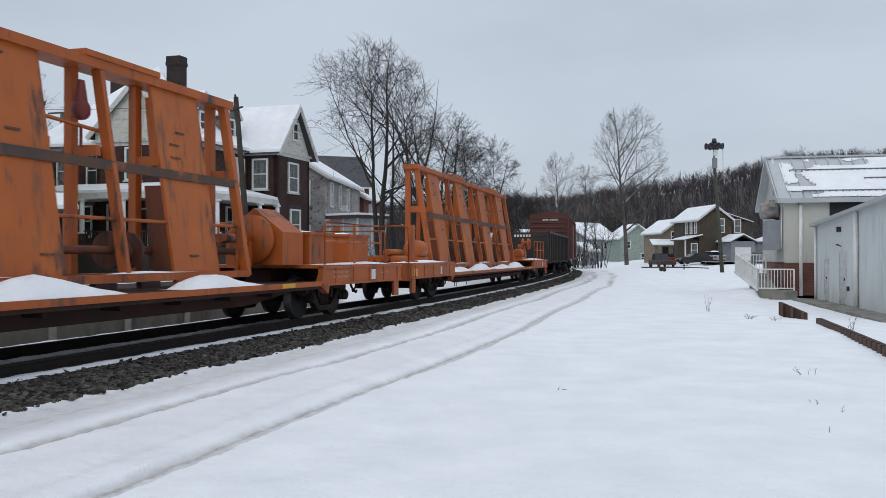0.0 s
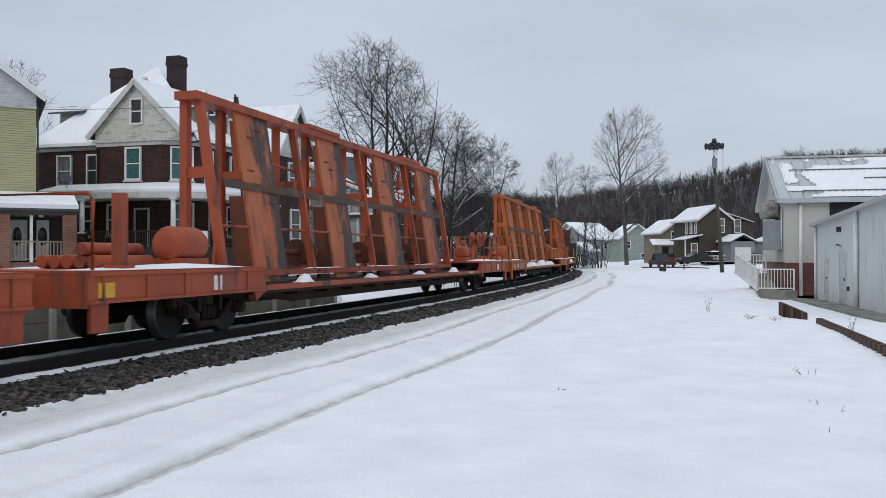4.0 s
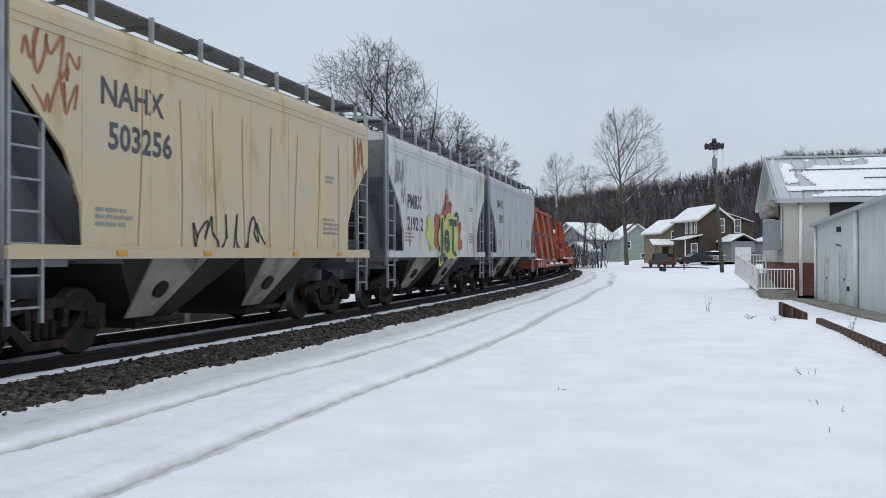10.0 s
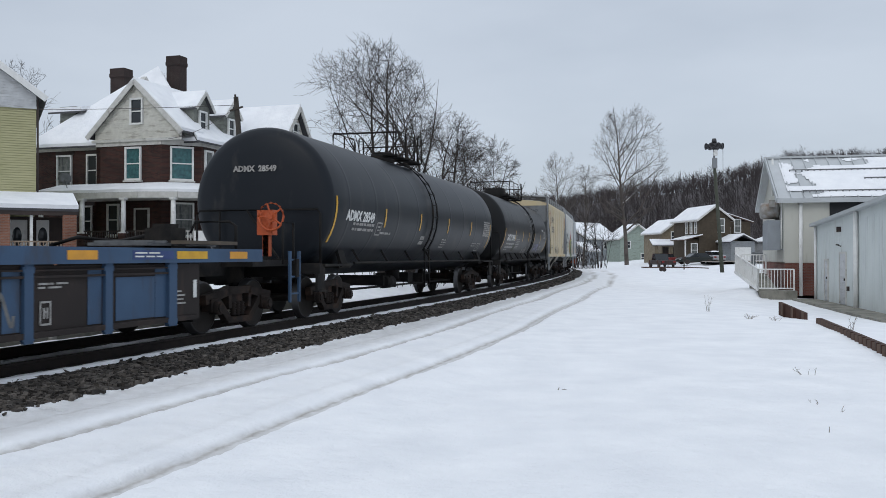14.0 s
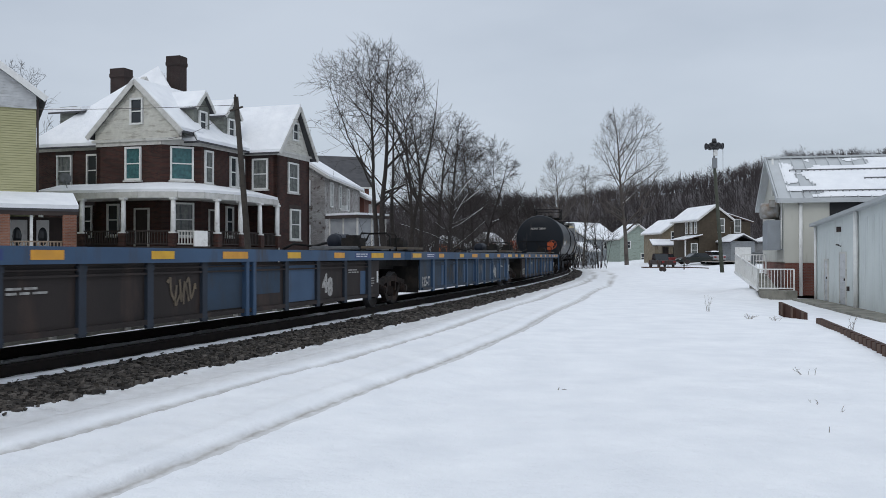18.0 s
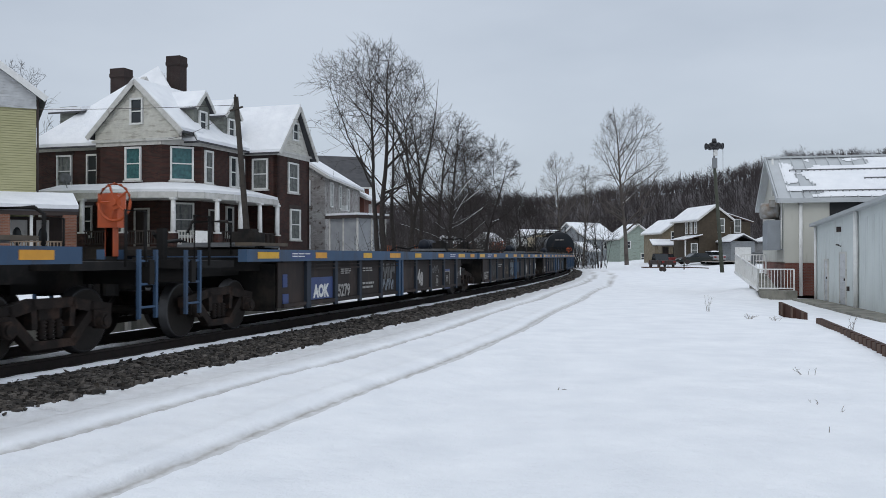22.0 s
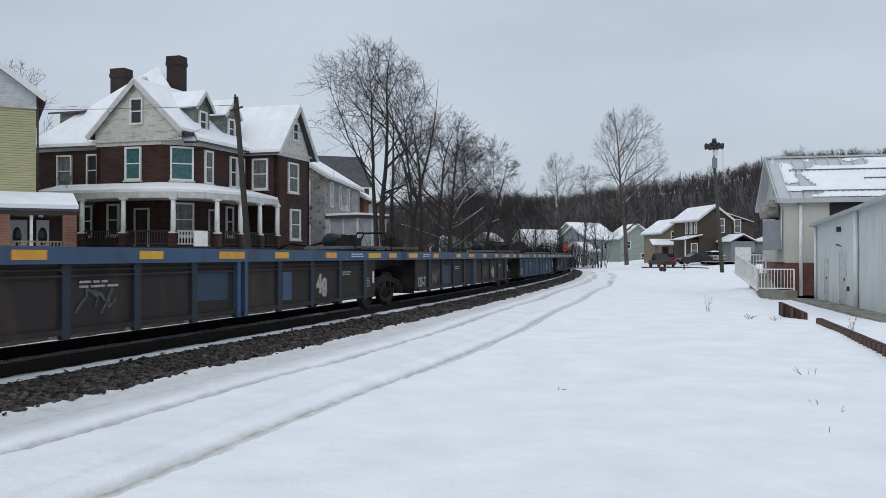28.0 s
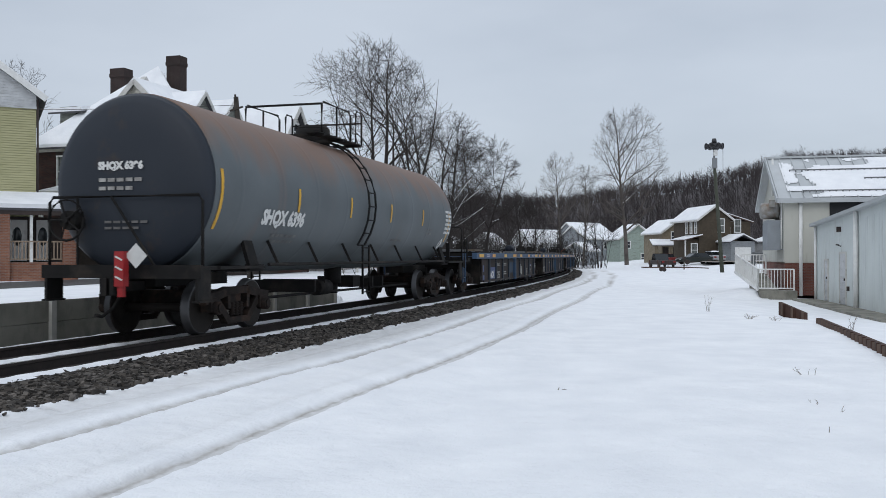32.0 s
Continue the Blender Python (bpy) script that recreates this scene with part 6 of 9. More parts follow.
ORANGE = panel_mat("orange_paint", (0.41, 0.095, 0.013), (0.31, 0.07, 0.011), 0.04)
ORANGED = panel_mat("orange_red_paint", (0.37, 0.068, 0.02), (0.26, 0.044, 0.015), 0.05)
PANEL_A = panel_mat("orange_panel_stained", (0.43, 0.110, 0.015), (0.35, 0.080, 0.012), 0.055, 0.12)
PANEL_B = panel_mat("orange_panel_blackened", (0.44, 0.125, 0.038), (0.36, 0.075, 0.024), 0.145, 0.28)
SOOT = mat("blackened_strip", (0.05, 0.042, 0.038), (0.11, 0.05, 0.025), scale=3, rough=0.7, dirt=(0.4, 0.12, 0.03), dirt_amount=0.15)
MIDSILL = mat("dark_red_sill", (0.055, 0.022, 0.016), (0.028, 0.015, 0.012), scale=1.5, rough=0.8, dirt=(0.02, 0.016, 0.015), dirt_amount=0.4, stretch=(1, 1, 0.5), spec=0.2)
# Orange paint darkened for the shade inside the frame's foot, with dirt streaks.
INNER = mat("shaded_dirty_orange", (0.17, 0.05, 0.02), (0.10, 0.032, 0.017), scale=1.4, rough=0.75, dirt=(0.035, 0.024, 0.02), dirt_amount=0.4, stretch=(2, 2, 0.4))
MARKW = mat("white_marking", (0.7, 0.7, 0.68), (0.58, 0.58, 0.56), scale=6, rough=0.6)
MARKY = mat("yellow_reflector", (0.66, 0.37, 0.022), (0.54, 0.29, 0.018), scale=6, rough=0.4)
MARKO = mat("orange_reflector", (0.66, 0.31, 0.03), (0.54, 0.25, 0.028), scale=6, rough=0.45)
MARKK = mat("dark_lettering", (0.06, 0.06, 0.07), (0.10, 0.10, 0.11), scale=6, rough=0.7)
FADEDPRINT = mat("faded_print_on_orange", (0.40, 0.22, 0.15), (0.34, 0.13, 0.07), scale=8, rough=0.7)
STENCIL = mat("worn_stencil", (0.42, 0.41, 0.39), (0.20, 0.19, 0.18), scale=9, rough=0.7)
MARKDIM = mat("faint_stencil", (0.16, 0.155, 0.15), (0.09, 0.088, 0.085), scale=9, rough=0.7)
GREY = mat("pale_grey_hopper", (0.47, 0.49, 0.50), (0.40, 0.42, 0.43), scale=0.8, rough=0.55, bump=0.05, dirt=(0.25, 0.24, 0.225), dirt_amount=0.32, stretch=(2.5, 2.5, 0.2), dscale=1.3)
OFFWHITE = mat("off_white_hopper", (0.60, 0.60, 0.575), (0.50, 0.50, 0.475), scale=0.8, rough=0.6, bump=0.05, dirt=(0.30, 0.26, 0.21), dirt_amount=0.34, stretch=(1.2, 1.2, 0.35), dscale=1.3)
CREAM = mat("cream_hopper", (0.56, 0.455, 0.265), (0.50, 0.44, 0.33), scale=0.6, rough=0.6, bump=0.05, dirt=(0.40, 0.28, 0.14), dirt_amount=0.26, stretch=(1.0, 1.0, 0.4), dscale=1.3)
ENDGREY = mat("hopper_end_grey", (0.21, 0.22, 0.228), (0.15, 0.158, 0.165), scale=1.2, rough=0.65, dirt=(0.08, 0.075, 0.07), dirt_amount=0.45)
# Dark of the bays, with the slope sheets' shade put into it.
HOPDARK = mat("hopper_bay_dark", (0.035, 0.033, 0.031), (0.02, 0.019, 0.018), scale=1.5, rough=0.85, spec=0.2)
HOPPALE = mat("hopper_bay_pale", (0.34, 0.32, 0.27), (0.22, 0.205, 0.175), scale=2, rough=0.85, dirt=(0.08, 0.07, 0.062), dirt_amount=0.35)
GALV = mat("galvanised_steel", (0.36, 0.37, 0.38), (0.28, 0.29, 0.30), scale=5, rough=0.5, metal=0.6)
WALKWAY = mat("walkway_grating", (0.17, 0.175, 0.18), (0.12, 0.125, 0.13), scale=9, rough=0.7, metal=0.4)
TANKBLACK = mat("tank_black", (0.0085, 0.0088, 0.0095), (0.013, 0.0135, 0.0145), scale=0.7, rough=0.40, bump=0.03, dirt=(0.030, 0.029, 0.028), dirt_amount=0.20, stretch=(1.5, 1, 0.4), spec=0.17)
TANKGREY = mat("tank_charcoal", (0.0096, 0.0124, 0.0168), (0.0144, 0.0172, 0.0216), scale=0.6, rough=0.40, bump=0.03, dirt=(0.04, 0.039, 0.038), dirt_amount=0.2, stretch=(1.5, 1, 0.4), spec=0.17)
TANKNAVY = mat("tank_head_navy", (0.020, 0.025, 0.034), (0.026, 0.031, 0.040), scale=0.9, rough=0.5, bump=0.03, dirt=(0.05, 0.038, 0.032), dirt_amount=0.2, spec=0.25)
WELLBROWN = mat("well_grey_brown", (0.036, 0.029, 0.027), (0.025, 0.021, 0.020), scale=0.9, rough=0.75, bump=0.1, dirt=(0.058, 0.040, 0.034), dirt_amount=0.32, stretch=(1.5, 1.5, 0.4), spec=0.2)
WELLBLUE = mat("well_blue", (0.052, 0.098, 0.172), (0.038, 0.07, 0.125), scale=1.0, rough=0.6, bump=0.1, dirt=(0.05, 0.05, 0.055), dirt_amount=0.3, stretch=(1.5, 1.5, 0.4), spec=0.25)
WELLDIM = mat("well_dim_blue", (0.036, 0.062, 0.10), (0.03, 0.042, 0.058), scale=1.0, rough=0.7, bump=0.1, dirt=(0.045, 0.04, 0.038), dirt_amount=0.45, stretch=(1.2, 1.2, 0.4), spec=0.2)
POSTBLUE = mat("well_post_blue_grey", (0.034, 0.046, 0.066), (0.028, 0.032, 0.04), scale=1.2, rough=0.7, dirt=(0.04, 0.034, 0.032), dirt_amount=0.4, stretch=(1, 1, 0.4), spec=0.2)
PLANK = mat("weathered_plank", (0.13, 0.105, 0.08), (0.08, 0.065, 0.05), scale=3, rough=0.9, stretch=(0.3, 3, 3))
CHALK = mat("faded_white_scrawl", (0.19, 0.19, 0.185), (0.09, 0.09, 0.09), scale=5, rough=0.8)
CHALKDIM = mat("dim_scrawl", (0.085, 0.095, 0.095), (0.06, 0.065, 0.065), scale=5, rough=0.8)
TANKRES = mat("brake_reservoir_blue", (0.012, 0.017, 0.028), (0.009, 0.012, 0.02), scale=2, rough=0.55, dirt=(0.02, 0.02, 0.02), dirt_amount=0.4, spec=0.25)
DEEPBLUE = mat("deep_blue_patch", (0.026, 0.052, 0.17), (0.02, 0.04, 0.13), scale=3, rough=0.5)
BRAKEORANGE = mat("brake_wheel_orange", (0.50, 0.085, 0.022), (0.36, 0.075, 0.022), scale=4, rough=0.5)
BOXBROWN = mat("boxcar_brown", (0.125, 0.042, 0.032), (0.09, 0.033, 0.027), scale=0.9, rough=0.65, dirt=(0.05, 0.03, 0.027), dirt_amount=0.3, stretch=(2, 2, 0.3))
GONBLACK = mat("gondola_black", (0.045, 0.035, 0.032), (0.028, 0.024, 0.023), scale=1.2, rough=0.75)
REDTAIL = mat("red_marker", (0.36, 0.02, 0.022), (0.26, 0.016, 0.018), scale=6, rough=0.45)
HOOKRED = mat("dark_red_iron", (0.16, 0.02, 0.016), (0.10, 0.016, 0.013), rough=0.6)
MARKGREY = mat("grey_lettering", (0.24, 0.235, 0.23), (0.3, 0.29, 0.28), scale=7, rough=0.7)


def tank_rust():
    """Charcoal paint whose upper side has gone brown with rust, in streaks that run down."""
    m = mat("tank_rusted", (0.122, 0.138, 0.146), (0.090, 0.103, 0.109), scale=0.7, rough=0.55, bump=0.04, spec=0.25)
    n, l = m.node_tree.nodes, m.node_tree.links
    b = n["Principled BSDF"]
    old = b.inputs["Base Color"].links[0].from_socket
    co = n.new("ShaderNodeTexCoord")
    sp = n.new("ShaderNodeSeparateXYZ")
    l.new(co.outputs["Object"], sp.inputs[0])
    mp = n.new("ShaderNodeMapping")
    mp.inputs["Scale"].default_value = (1.4, 0.3, 0.25)
    l.new(co.outputs["Object"], mp.inputs["Vector"])
    no = n.new("ShaderNodeTexNoise")
    no.inputs["Scale"].default_value, no.inputs["Detail"].default_value = 1.3, 8
    l.new(mp.outputs["Vector"], no.inputs["Vector"])
    h = n.new("ShaderNodeMapRange")
    h.inputs["From Min"].default_value, h.inputs["From Max"].default_value = 2.75, 3.75
    l.new(sp.outputs["Z"], h.inputs["Value"])
    ad = n.new("ShaderNodeMath")
    ad.operation = "MULTIPLY_ADD"
    l.new(no.outputs["Fac"], ad.inputs[0])
    ad.inputs[1].default_value = 1.6
    l.new(h.outputs["Result"], ad.inputs[2])
    r = n.new("ShaderNodeMapRange")
    r.inputs["From Min"].default_value, r.inputs["From Max"].default_value = 0.95, 1.65
    l.new(ad.outputs[0], r.inputs["Value"])
    mx = n.new("ShaderNodeMix")
    mx.data_type = "RGBA"
    l.new(r.outputs["Result"], mx.inputs[0])
    l.new(old, mx.inputs[6])
    mx.inputs[7].default_value = (0.165, 0.105, 0.078, 1)
    l.new(mx.outputs[2], b.inputs["Base Color"])
    return m


TANKRUST = tank_rust()


def wheelset_mesh(r):
    bm = B()
    rod(bm, (0, -0.95, 0), (0, 0.95, 0), 0.075, 10)
    for sgn in (-1, 1):
        y = 0.755 * sgn
        prof = [(y + 0.07 * sgn, 0.10), (y + 0.065 * sgn, r - 0.16), (y + 0.07 * sgn, r - 0.07), (y + 0.075 * sgn, r - 0.03), (y + 0.06 * sgn, r), (y - 0.045 * sgn, r + 0.003), (y - 0.055 * sgn, r + 0.026), (y - 0.068 * sgn, r + 0.022), (y - 0.07 * sgn, r - 0.06), (y - 0.03 * sgn, r - 0.12), (y - 0.02 * sgn, 0.14), (y - 0.06 * sgn, 0.10)]
        lathe(bm, prof, 28, "y")
    me = mesh_of("wheelset", bm, WHEEL)
    me.materials.append(TREAD)
    for p in me.polygons:
        c = p.center
        if math.hypot(c.x, c.z) > r - 0.02:
            p.material_index = 1
    return me


R_WHEEL = 0.457
WHEELSET = wheelset_mesh(R_WHEEL)


def truck_meshes():
    bm = B()
    for sgn in (-1, 1):
        y = 0.985 * sgn
        for a, b, h in (((-1.16, 0.60), (-0.72, 0.66), 0.17), ((1.16, 0.60), (0.72, 0.66), 0.17), ((-0.78, 0.655), (-0.34, 0.74), 0.15), ((0.78, 0.655), (0.34, 0.74), 0.15), ((-0.40, 0.74), (0.40, 0.74), 0.13), ((-0.80, 0.62), (-0.36, 0.22), 0.14), ((0.80, 0.62), (0.36, 0.22), 0.14), ((-0.42, 0.21), (0.42, 0.21), 0.11), ((-0.36, 0.72), (-0.34, 0.42), 0.10), ((0.36, 0.72), (0.34, 0.42), 0.10)):
            bar(bm, (a[0], y, a[1]), (b[0], y, b[1]), 0.13, h)
        for x in (-0.889, 0.889):
            box(bm, (x, y, 0.50), (0.30, 0.20, 0.22))
            rod(bm, (x, y, R_WHEEL), (x, y + 0.19 * sgn, R_WHEEL), 0.115, 12)
            rod(bm, (x, y + 0.19 * sgn, R_WHEEL), (x, y + 0.215 * sgn, R_WHEEL), 0.085, 8)
    box(bm, (0, 0, 0.60), (0.38, 1.95, 0.26))
    for x in (-0.45, 0.45):
        box(bm, (x, 0, 0.42), (0.10, 1.5, 0.14))
    rod(bm, (0, 0, 0.7), (0, 0, 0.85), 0.19, 12)
    frame_me = mesh_of("truck", bm, IRON)
    bm = B()
    lathe(bm, [(0.27, 0.03)] + [(0.28 + 0.024 * k, 0.068 if k % 2 else 0.042) for k in range(10)] + [(0.53, 0.03)], 8, "z", (0, 0, 0))
    return frame_me, mesh_of("spring", bm, IRON)


TRUCK, SPRING = truck_meshes()
WHEELS = []


def trucks(car, half):
    for x in half:
        t = same("truck", TRUCK, car, pose(x, 0, 0), "dark rusty cast-steel truck side frame")
        for dx in (-0.889, 0.889):
            w = same("wheelset", WHEELSET, t, pose(dx, 0, R_WHEEL))
            WHEELS.append((w, dx))
        for y in (-0.985, 0.985):
            for dx in (-0.15, 0.0, 0.15):
                same("spring", SPRING, t, pose(dx, y, 0))


def coupler_mesh():
    bm = B()
    box(bm, (-0.35, 0, 0.86), (0.7, 0.14, 0.16))
    box(bm, (0.05, 0.0, 0.86), (0.22, 0.24, 0.28))
    box(bm, (0.2, -0.08, 0.86), (0.16, 0.1, 0.28), rz=20)
    box(bm, (0.17, 0.1, 0.86), (0.16, 0.09, 0.26), rz=-15)
    pipe(bm, [(-0.5, -0.2, 0.8), (-0.2, -0.2, 0.5), (0.15, -0.16, 0.38), (0.4, -0.08, 0.42)], 0.03, 6)
    return mesh_of("coupler", bm, BLACKISH)


COUPLER = coupler_mesh()


def couplers(car, end):
    same("coupler", COUPLER, car, pose(end, 0, 0))
    same("coupler", COUPLER, car, pose(-end, 0, 0, 0, 0, 180))


def ladder(bm, x, y, z0, z1, w=0.42, n=None, r=0.018, along="x"):
    n = n or max(2, int((z1 - z0) / 0.38))
    d = (w / 2, 0) if along == "x" else (0, w / 2)
    for sg in (-1, 1):
        bar(bm, (x + sg * d[0], y + sg * d[1], z0), (x + sg * d[0], y + sg * d[1], z1), 0.05)
    for k in range(n):
        z = z0 + (k + 0.5) * (z1 - z0) / n
        rod(bm, (x - d[0], y - d[1], z), (x + d[0], y + d[1], z), r, 6)
    return bm


def brake_wheel(bm, c, r=0.28, axis="x"):
    n = 16
    pts = []
    for k in range(n + 1):
        a = 2 * math.pi * k / n
        pts.append(Vector(c) + (Vector((0, r * math.cos(a), r * math.sin(a))) if axis == "x" else Vector((r * math.cos(a), 0, r * math.sin(a)))))
    pipe(bm, pts, 0.022, 6)
    for k in range(5):
        a = 2 * math.pi * k / 5
        e = Vector(c) + (Vector((0, r * math.cos(a), r * math.sin(a))) if axis == "x" else Vector((r * math.cos(a), 0, r * math.sin(a))))
        rod(bm, c, e, 0.018, 5)
    rod(bm, Vector(c) - Vector((0.04, 0, 0)), Vector(c) + Vector((0.04, 0, 0)), 0.05, 8)
    return bm


def rows_of_marks(name, car, x, z, w, rows, h, gap, y, material, seed=0, ry=False):
    """Small writing that cannot be read: plain bars."""
    bm = B()
    r = random.Random(seed)
    for k in range(rows):
        u = 0.0
        ww = w * r.uniform(0.7, 1.0)
        while u < ww - 0.05:
            l = min(r.uniform(0.12, 0.3), ww - u)
            plate(bm, x + u, z - k * (h + gap), l, h, y)
            u += l + 0.05
    return part(name, bm, material, car)


# -- orange frame cars --
def frame_car(tone, panel, front, seed):
    car = thing("frame_car", "", "rail car")
    L = 13.75
    trucks(car, (-9.915, 9.915))
    couplers(car, L)
    r = random.Random(seed)
    # sills and decks
    bm = B()
    for sg in (-1, 1):
        box(bm, (0, 1.42 * sg, 0.73), (18.4, 0.08, 0.13))
        prism(bm, [(-9.0, 0.68), (9.0, 0.68), (6.5, 0.42), (-6.5, 0.42)], 0.95 * sg - 0.04, 0.95 * sg + 0.04, "y")
    box(bm, (0, 0, 0.60), (18.4, 0.6, 0.36))
    for k in range(12):
        box(bm, (-8.4 + k * 1.53, 0, 0.66), (0.10, 2.6, 0.16))
    part("underframe", bm, MIDSILL, car, "dark red fish-belly underframe")
    bm = B()
    box(bm, (0, 0, 0.79), (18.3, 2.92, 0.05))
    part("middle_deck", bm, MIDSILL, car)
    for sg in (-1, 1):
        bm = B()
        box(bm, (0, 1.478 * sg, 0.775), (17.6, 0.03, 0.10))
        part("deck_edge", bm, tone, car, "orange deck edge")
    bm = B()
    plate(bm, 6.9, 0.735, 0.55, 0.085, -1.5)
    part("reflector", bm, MARKY, car)
    for sg in (-1, 1):
        x0, x1 = 8.75, L
        xm = (x0 + x1) / 2 * sg
        part("end_deck", box(B(), (xm, 0, 1.13), (x1 - x0, 2.95, 0.07)), tone, car, "orange steel end platform")
        for s2 in (-1, 1):
            bm = B()
            box(bm, (xm, 1.45 * s2, 0.93), (x1 - x0, 0.10, 0.40))
            box(bm, ((x0 + 0.2) * sg, 1.42 * s2, 0.75), (0.4, 0.14, 0.25), ry=25 * sg)
            for q in range(5):
                box(bm, ((x0 + 0.7 + q * 1.0) * sg, 1.505 * s2, 0.93), (0.05, 0.03, 0.38))
            box(bm, (xm, 1.51 * s2, 1.12), (x1 - x0, 0.05, 0.05))
            box(bm, (xm, 1.51 * s2, 0.745), (x1 - x0, 0.05, 0.04))
            part("side_sill", bm, tone, car, "deep orange side sill with ribs")
            part("corner_step", box(B(), ((x1 - 0.28) * sg, 1.44 * s2, 0.55), (0.36, 0.06, 0.42)), tone, car)
        part("end_beam", box(B(), ((x1 - 0.06) * sg, 0, 0.90), (0.12, 2.9, 0.46)), tone, car)
        part("draft_sill", box(B(), (xm, 0, 0.85), (x1 - x0, 0.6, 0.4)), MIDSILL, car)
        bm = B()
        snow_heap(bm, xm, -1.0, 1.165, 4.4, 0.9, 0.07, seed + sg)
        snow_heap(bm, xm + 0.6, 0.8, 1.165, 3.2, 1.2, 0.05, seed + 5 + sg)
        part("snow", bm, SNOW, car, "thin snow lying on the platform")
    # the leaning frame: upright posts on the middle line, panels on the face that leans against them
    XA, XB, ZB, ZM, ZT = -8.95, 6.85, 0.98, 2.74, 4.28
    WB, WT = 0.76, 0.24

    def face(z):
        return -(WB + (WT - WB) * (z - ZB) / (ZT - ZB))

    bm = B()
    box(bm, ((XA + XB) / 2, -0.10, ZT + 0.02), (XB - XA + 0.45, 0.48, 0.15))
    part("top_beam", bm, tone, car, "long orange top beam of the frame")
    for x in (XA + 5.6, XA + 12.6):
        bm = B()
        box(bm, (x, -0.12, ZT + 0.14), (1.9, 0.50, 0.09))
        part("cap_plate", bm, tone, car)
    bm = B()
    bar(bm, (XA, -WB, ZB + 0.04), (XB, -WB, ZB + 0.04), 0.14, 0.12)
    part("foot_beam", bm, tone, car)
    bm = B()
    bar(bm, (XA, 0.05, ZB + 0.04), (XB, 0.05, ZB + 0.04), 0.14, 0.12)
    part("rear_foot_beam", bm, tone, car)
    bm = B()
    bar(bm, (XA + 0.4, face(ZM) - 0.05, ZM), (XB, face(ZM) - 0.05, ZM), 0.04, 0.15)
    part("middle_strip", bm, SOOT, car, "blackened middle rubbing strip")
    bm = B()
    rod(bm, (XA, face(1.92) + 0.02, 1.92), (XB, face(1.92) + 0.02, 1.92), 0.030, 6)
    part("rail_bar", bm, tone, car)
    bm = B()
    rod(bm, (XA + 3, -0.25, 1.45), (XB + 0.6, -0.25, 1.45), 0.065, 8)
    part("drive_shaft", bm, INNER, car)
    for k in range(4):
        xa = -7.7 + k * 4.05
        xb = xa + 1.42
        for z0, z1 in ((0.84, ZM - 0.075), (ZM + 0.075, ZT)):
            bm = B()
            y0, y1 = face(z0) - 0.02, face(z1) - 0.02
            t = -0.06
            vs = [(xa, y0, z0), (xb, y0, z0), (xb, y1, z1), (xa, y1, z1), (xa, y0 - t, z0), (xb, y0 - t, z0), (xb, y1 - t, z1), (xa, y1 - t, z1)]
            quads(bm, vs, ((0, 1, 2, 3), (7, 6, 5, 4), (0, 4, 5, 1), (1, 5, 6, 2), (2, 6, 7, 3), (3, 7, 4, 0)))
            part("panel", bm, panel, car, "leaning steel panel with dark stains")
            for q in range(3 if z0 > 2 else 1):
                bm = B()
                zz, u = r.uniform(z0 + 0.2, z1 - 0.15), r.uniform(xa + 0.15, xb - 0.4)
                box(bm, (u + 0.12, face(zz) - 0.032, zz), (0.26, 0.02, 0.03))
                part("bracket", bm, SOOT, car)
        # web plates at the panel's edges, uprights, and the free leg in the open bay
        for x, wide in ((xa + 0.03, 1.0), (xb - 0.03, 1.0)):
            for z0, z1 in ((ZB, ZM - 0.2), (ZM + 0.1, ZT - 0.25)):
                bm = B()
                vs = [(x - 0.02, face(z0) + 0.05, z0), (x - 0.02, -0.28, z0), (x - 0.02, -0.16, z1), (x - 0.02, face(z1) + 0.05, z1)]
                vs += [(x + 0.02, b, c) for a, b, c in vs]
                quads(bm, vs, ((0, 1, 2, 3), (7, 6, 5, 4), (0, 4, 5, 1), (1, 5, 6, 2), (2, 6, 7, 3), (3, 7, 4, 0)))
                # Lower plates take the darker copy: their shade is in the colour.
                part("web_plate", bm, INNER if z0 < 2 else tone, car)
            bm = B()
            box(bm, (x, 0.04, (ZB + ZT) / 2), (0.17, 0.14, ZT - ZB))
            part("upright", bm, tone, car)
            bm = B()
            bar(bm, (x, face(2.95), 2.95), (x, 0, 2.95), 0.13, 0.16)
            part("cross_tie", bm, tone, car)
        if k < 3:
            x = xb + 1.32
            bm = B()
            bar(bm, (x, -WB, ZB), (x, -WT, ZT - 0.04), 0.10, 0.16)
            part("free_leg", bm, tone, car, "slender leaning leg in the open bay")
            bm = B()
            box(bm, (x - 0.25, 0.04, (ZB + ZT) / 2), (0.15, 0.14, ZT - ZB))
            part("upright", bm, tone, car)
            bm = B()
            bar(bm, (x - 0.25, face(2.95), 2.95), (x - 0.25, 0, 2.95), 0.12, 0.16)
            part("cross_tie", bm, tone, car)
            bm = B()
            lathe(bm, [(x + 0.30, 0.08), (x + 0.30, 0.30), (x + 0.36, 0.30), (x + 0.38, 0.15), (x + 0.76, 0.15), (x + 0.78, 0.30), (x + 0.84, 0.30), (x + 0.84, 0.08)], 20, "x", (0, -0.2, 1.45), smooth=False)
            part("winch_drum", bm, INNER, car, "dark winch drum at the frame's foot")
            for dx in (-0.55, 0.55):
                bm = B()
                box(bm, (x + dx, -0.78, 0.90), (0.5, 0.10, 0.10))
                part("foot_box", bm, MIDSILL, car)
            bm = B()
            rod(bm, (xb, face(3.35) + 0.1, 3.35), (x, face(3.35) + 0.1, 3.28), 0.03, 6)
            part("stay_rod", bm, tone, car)
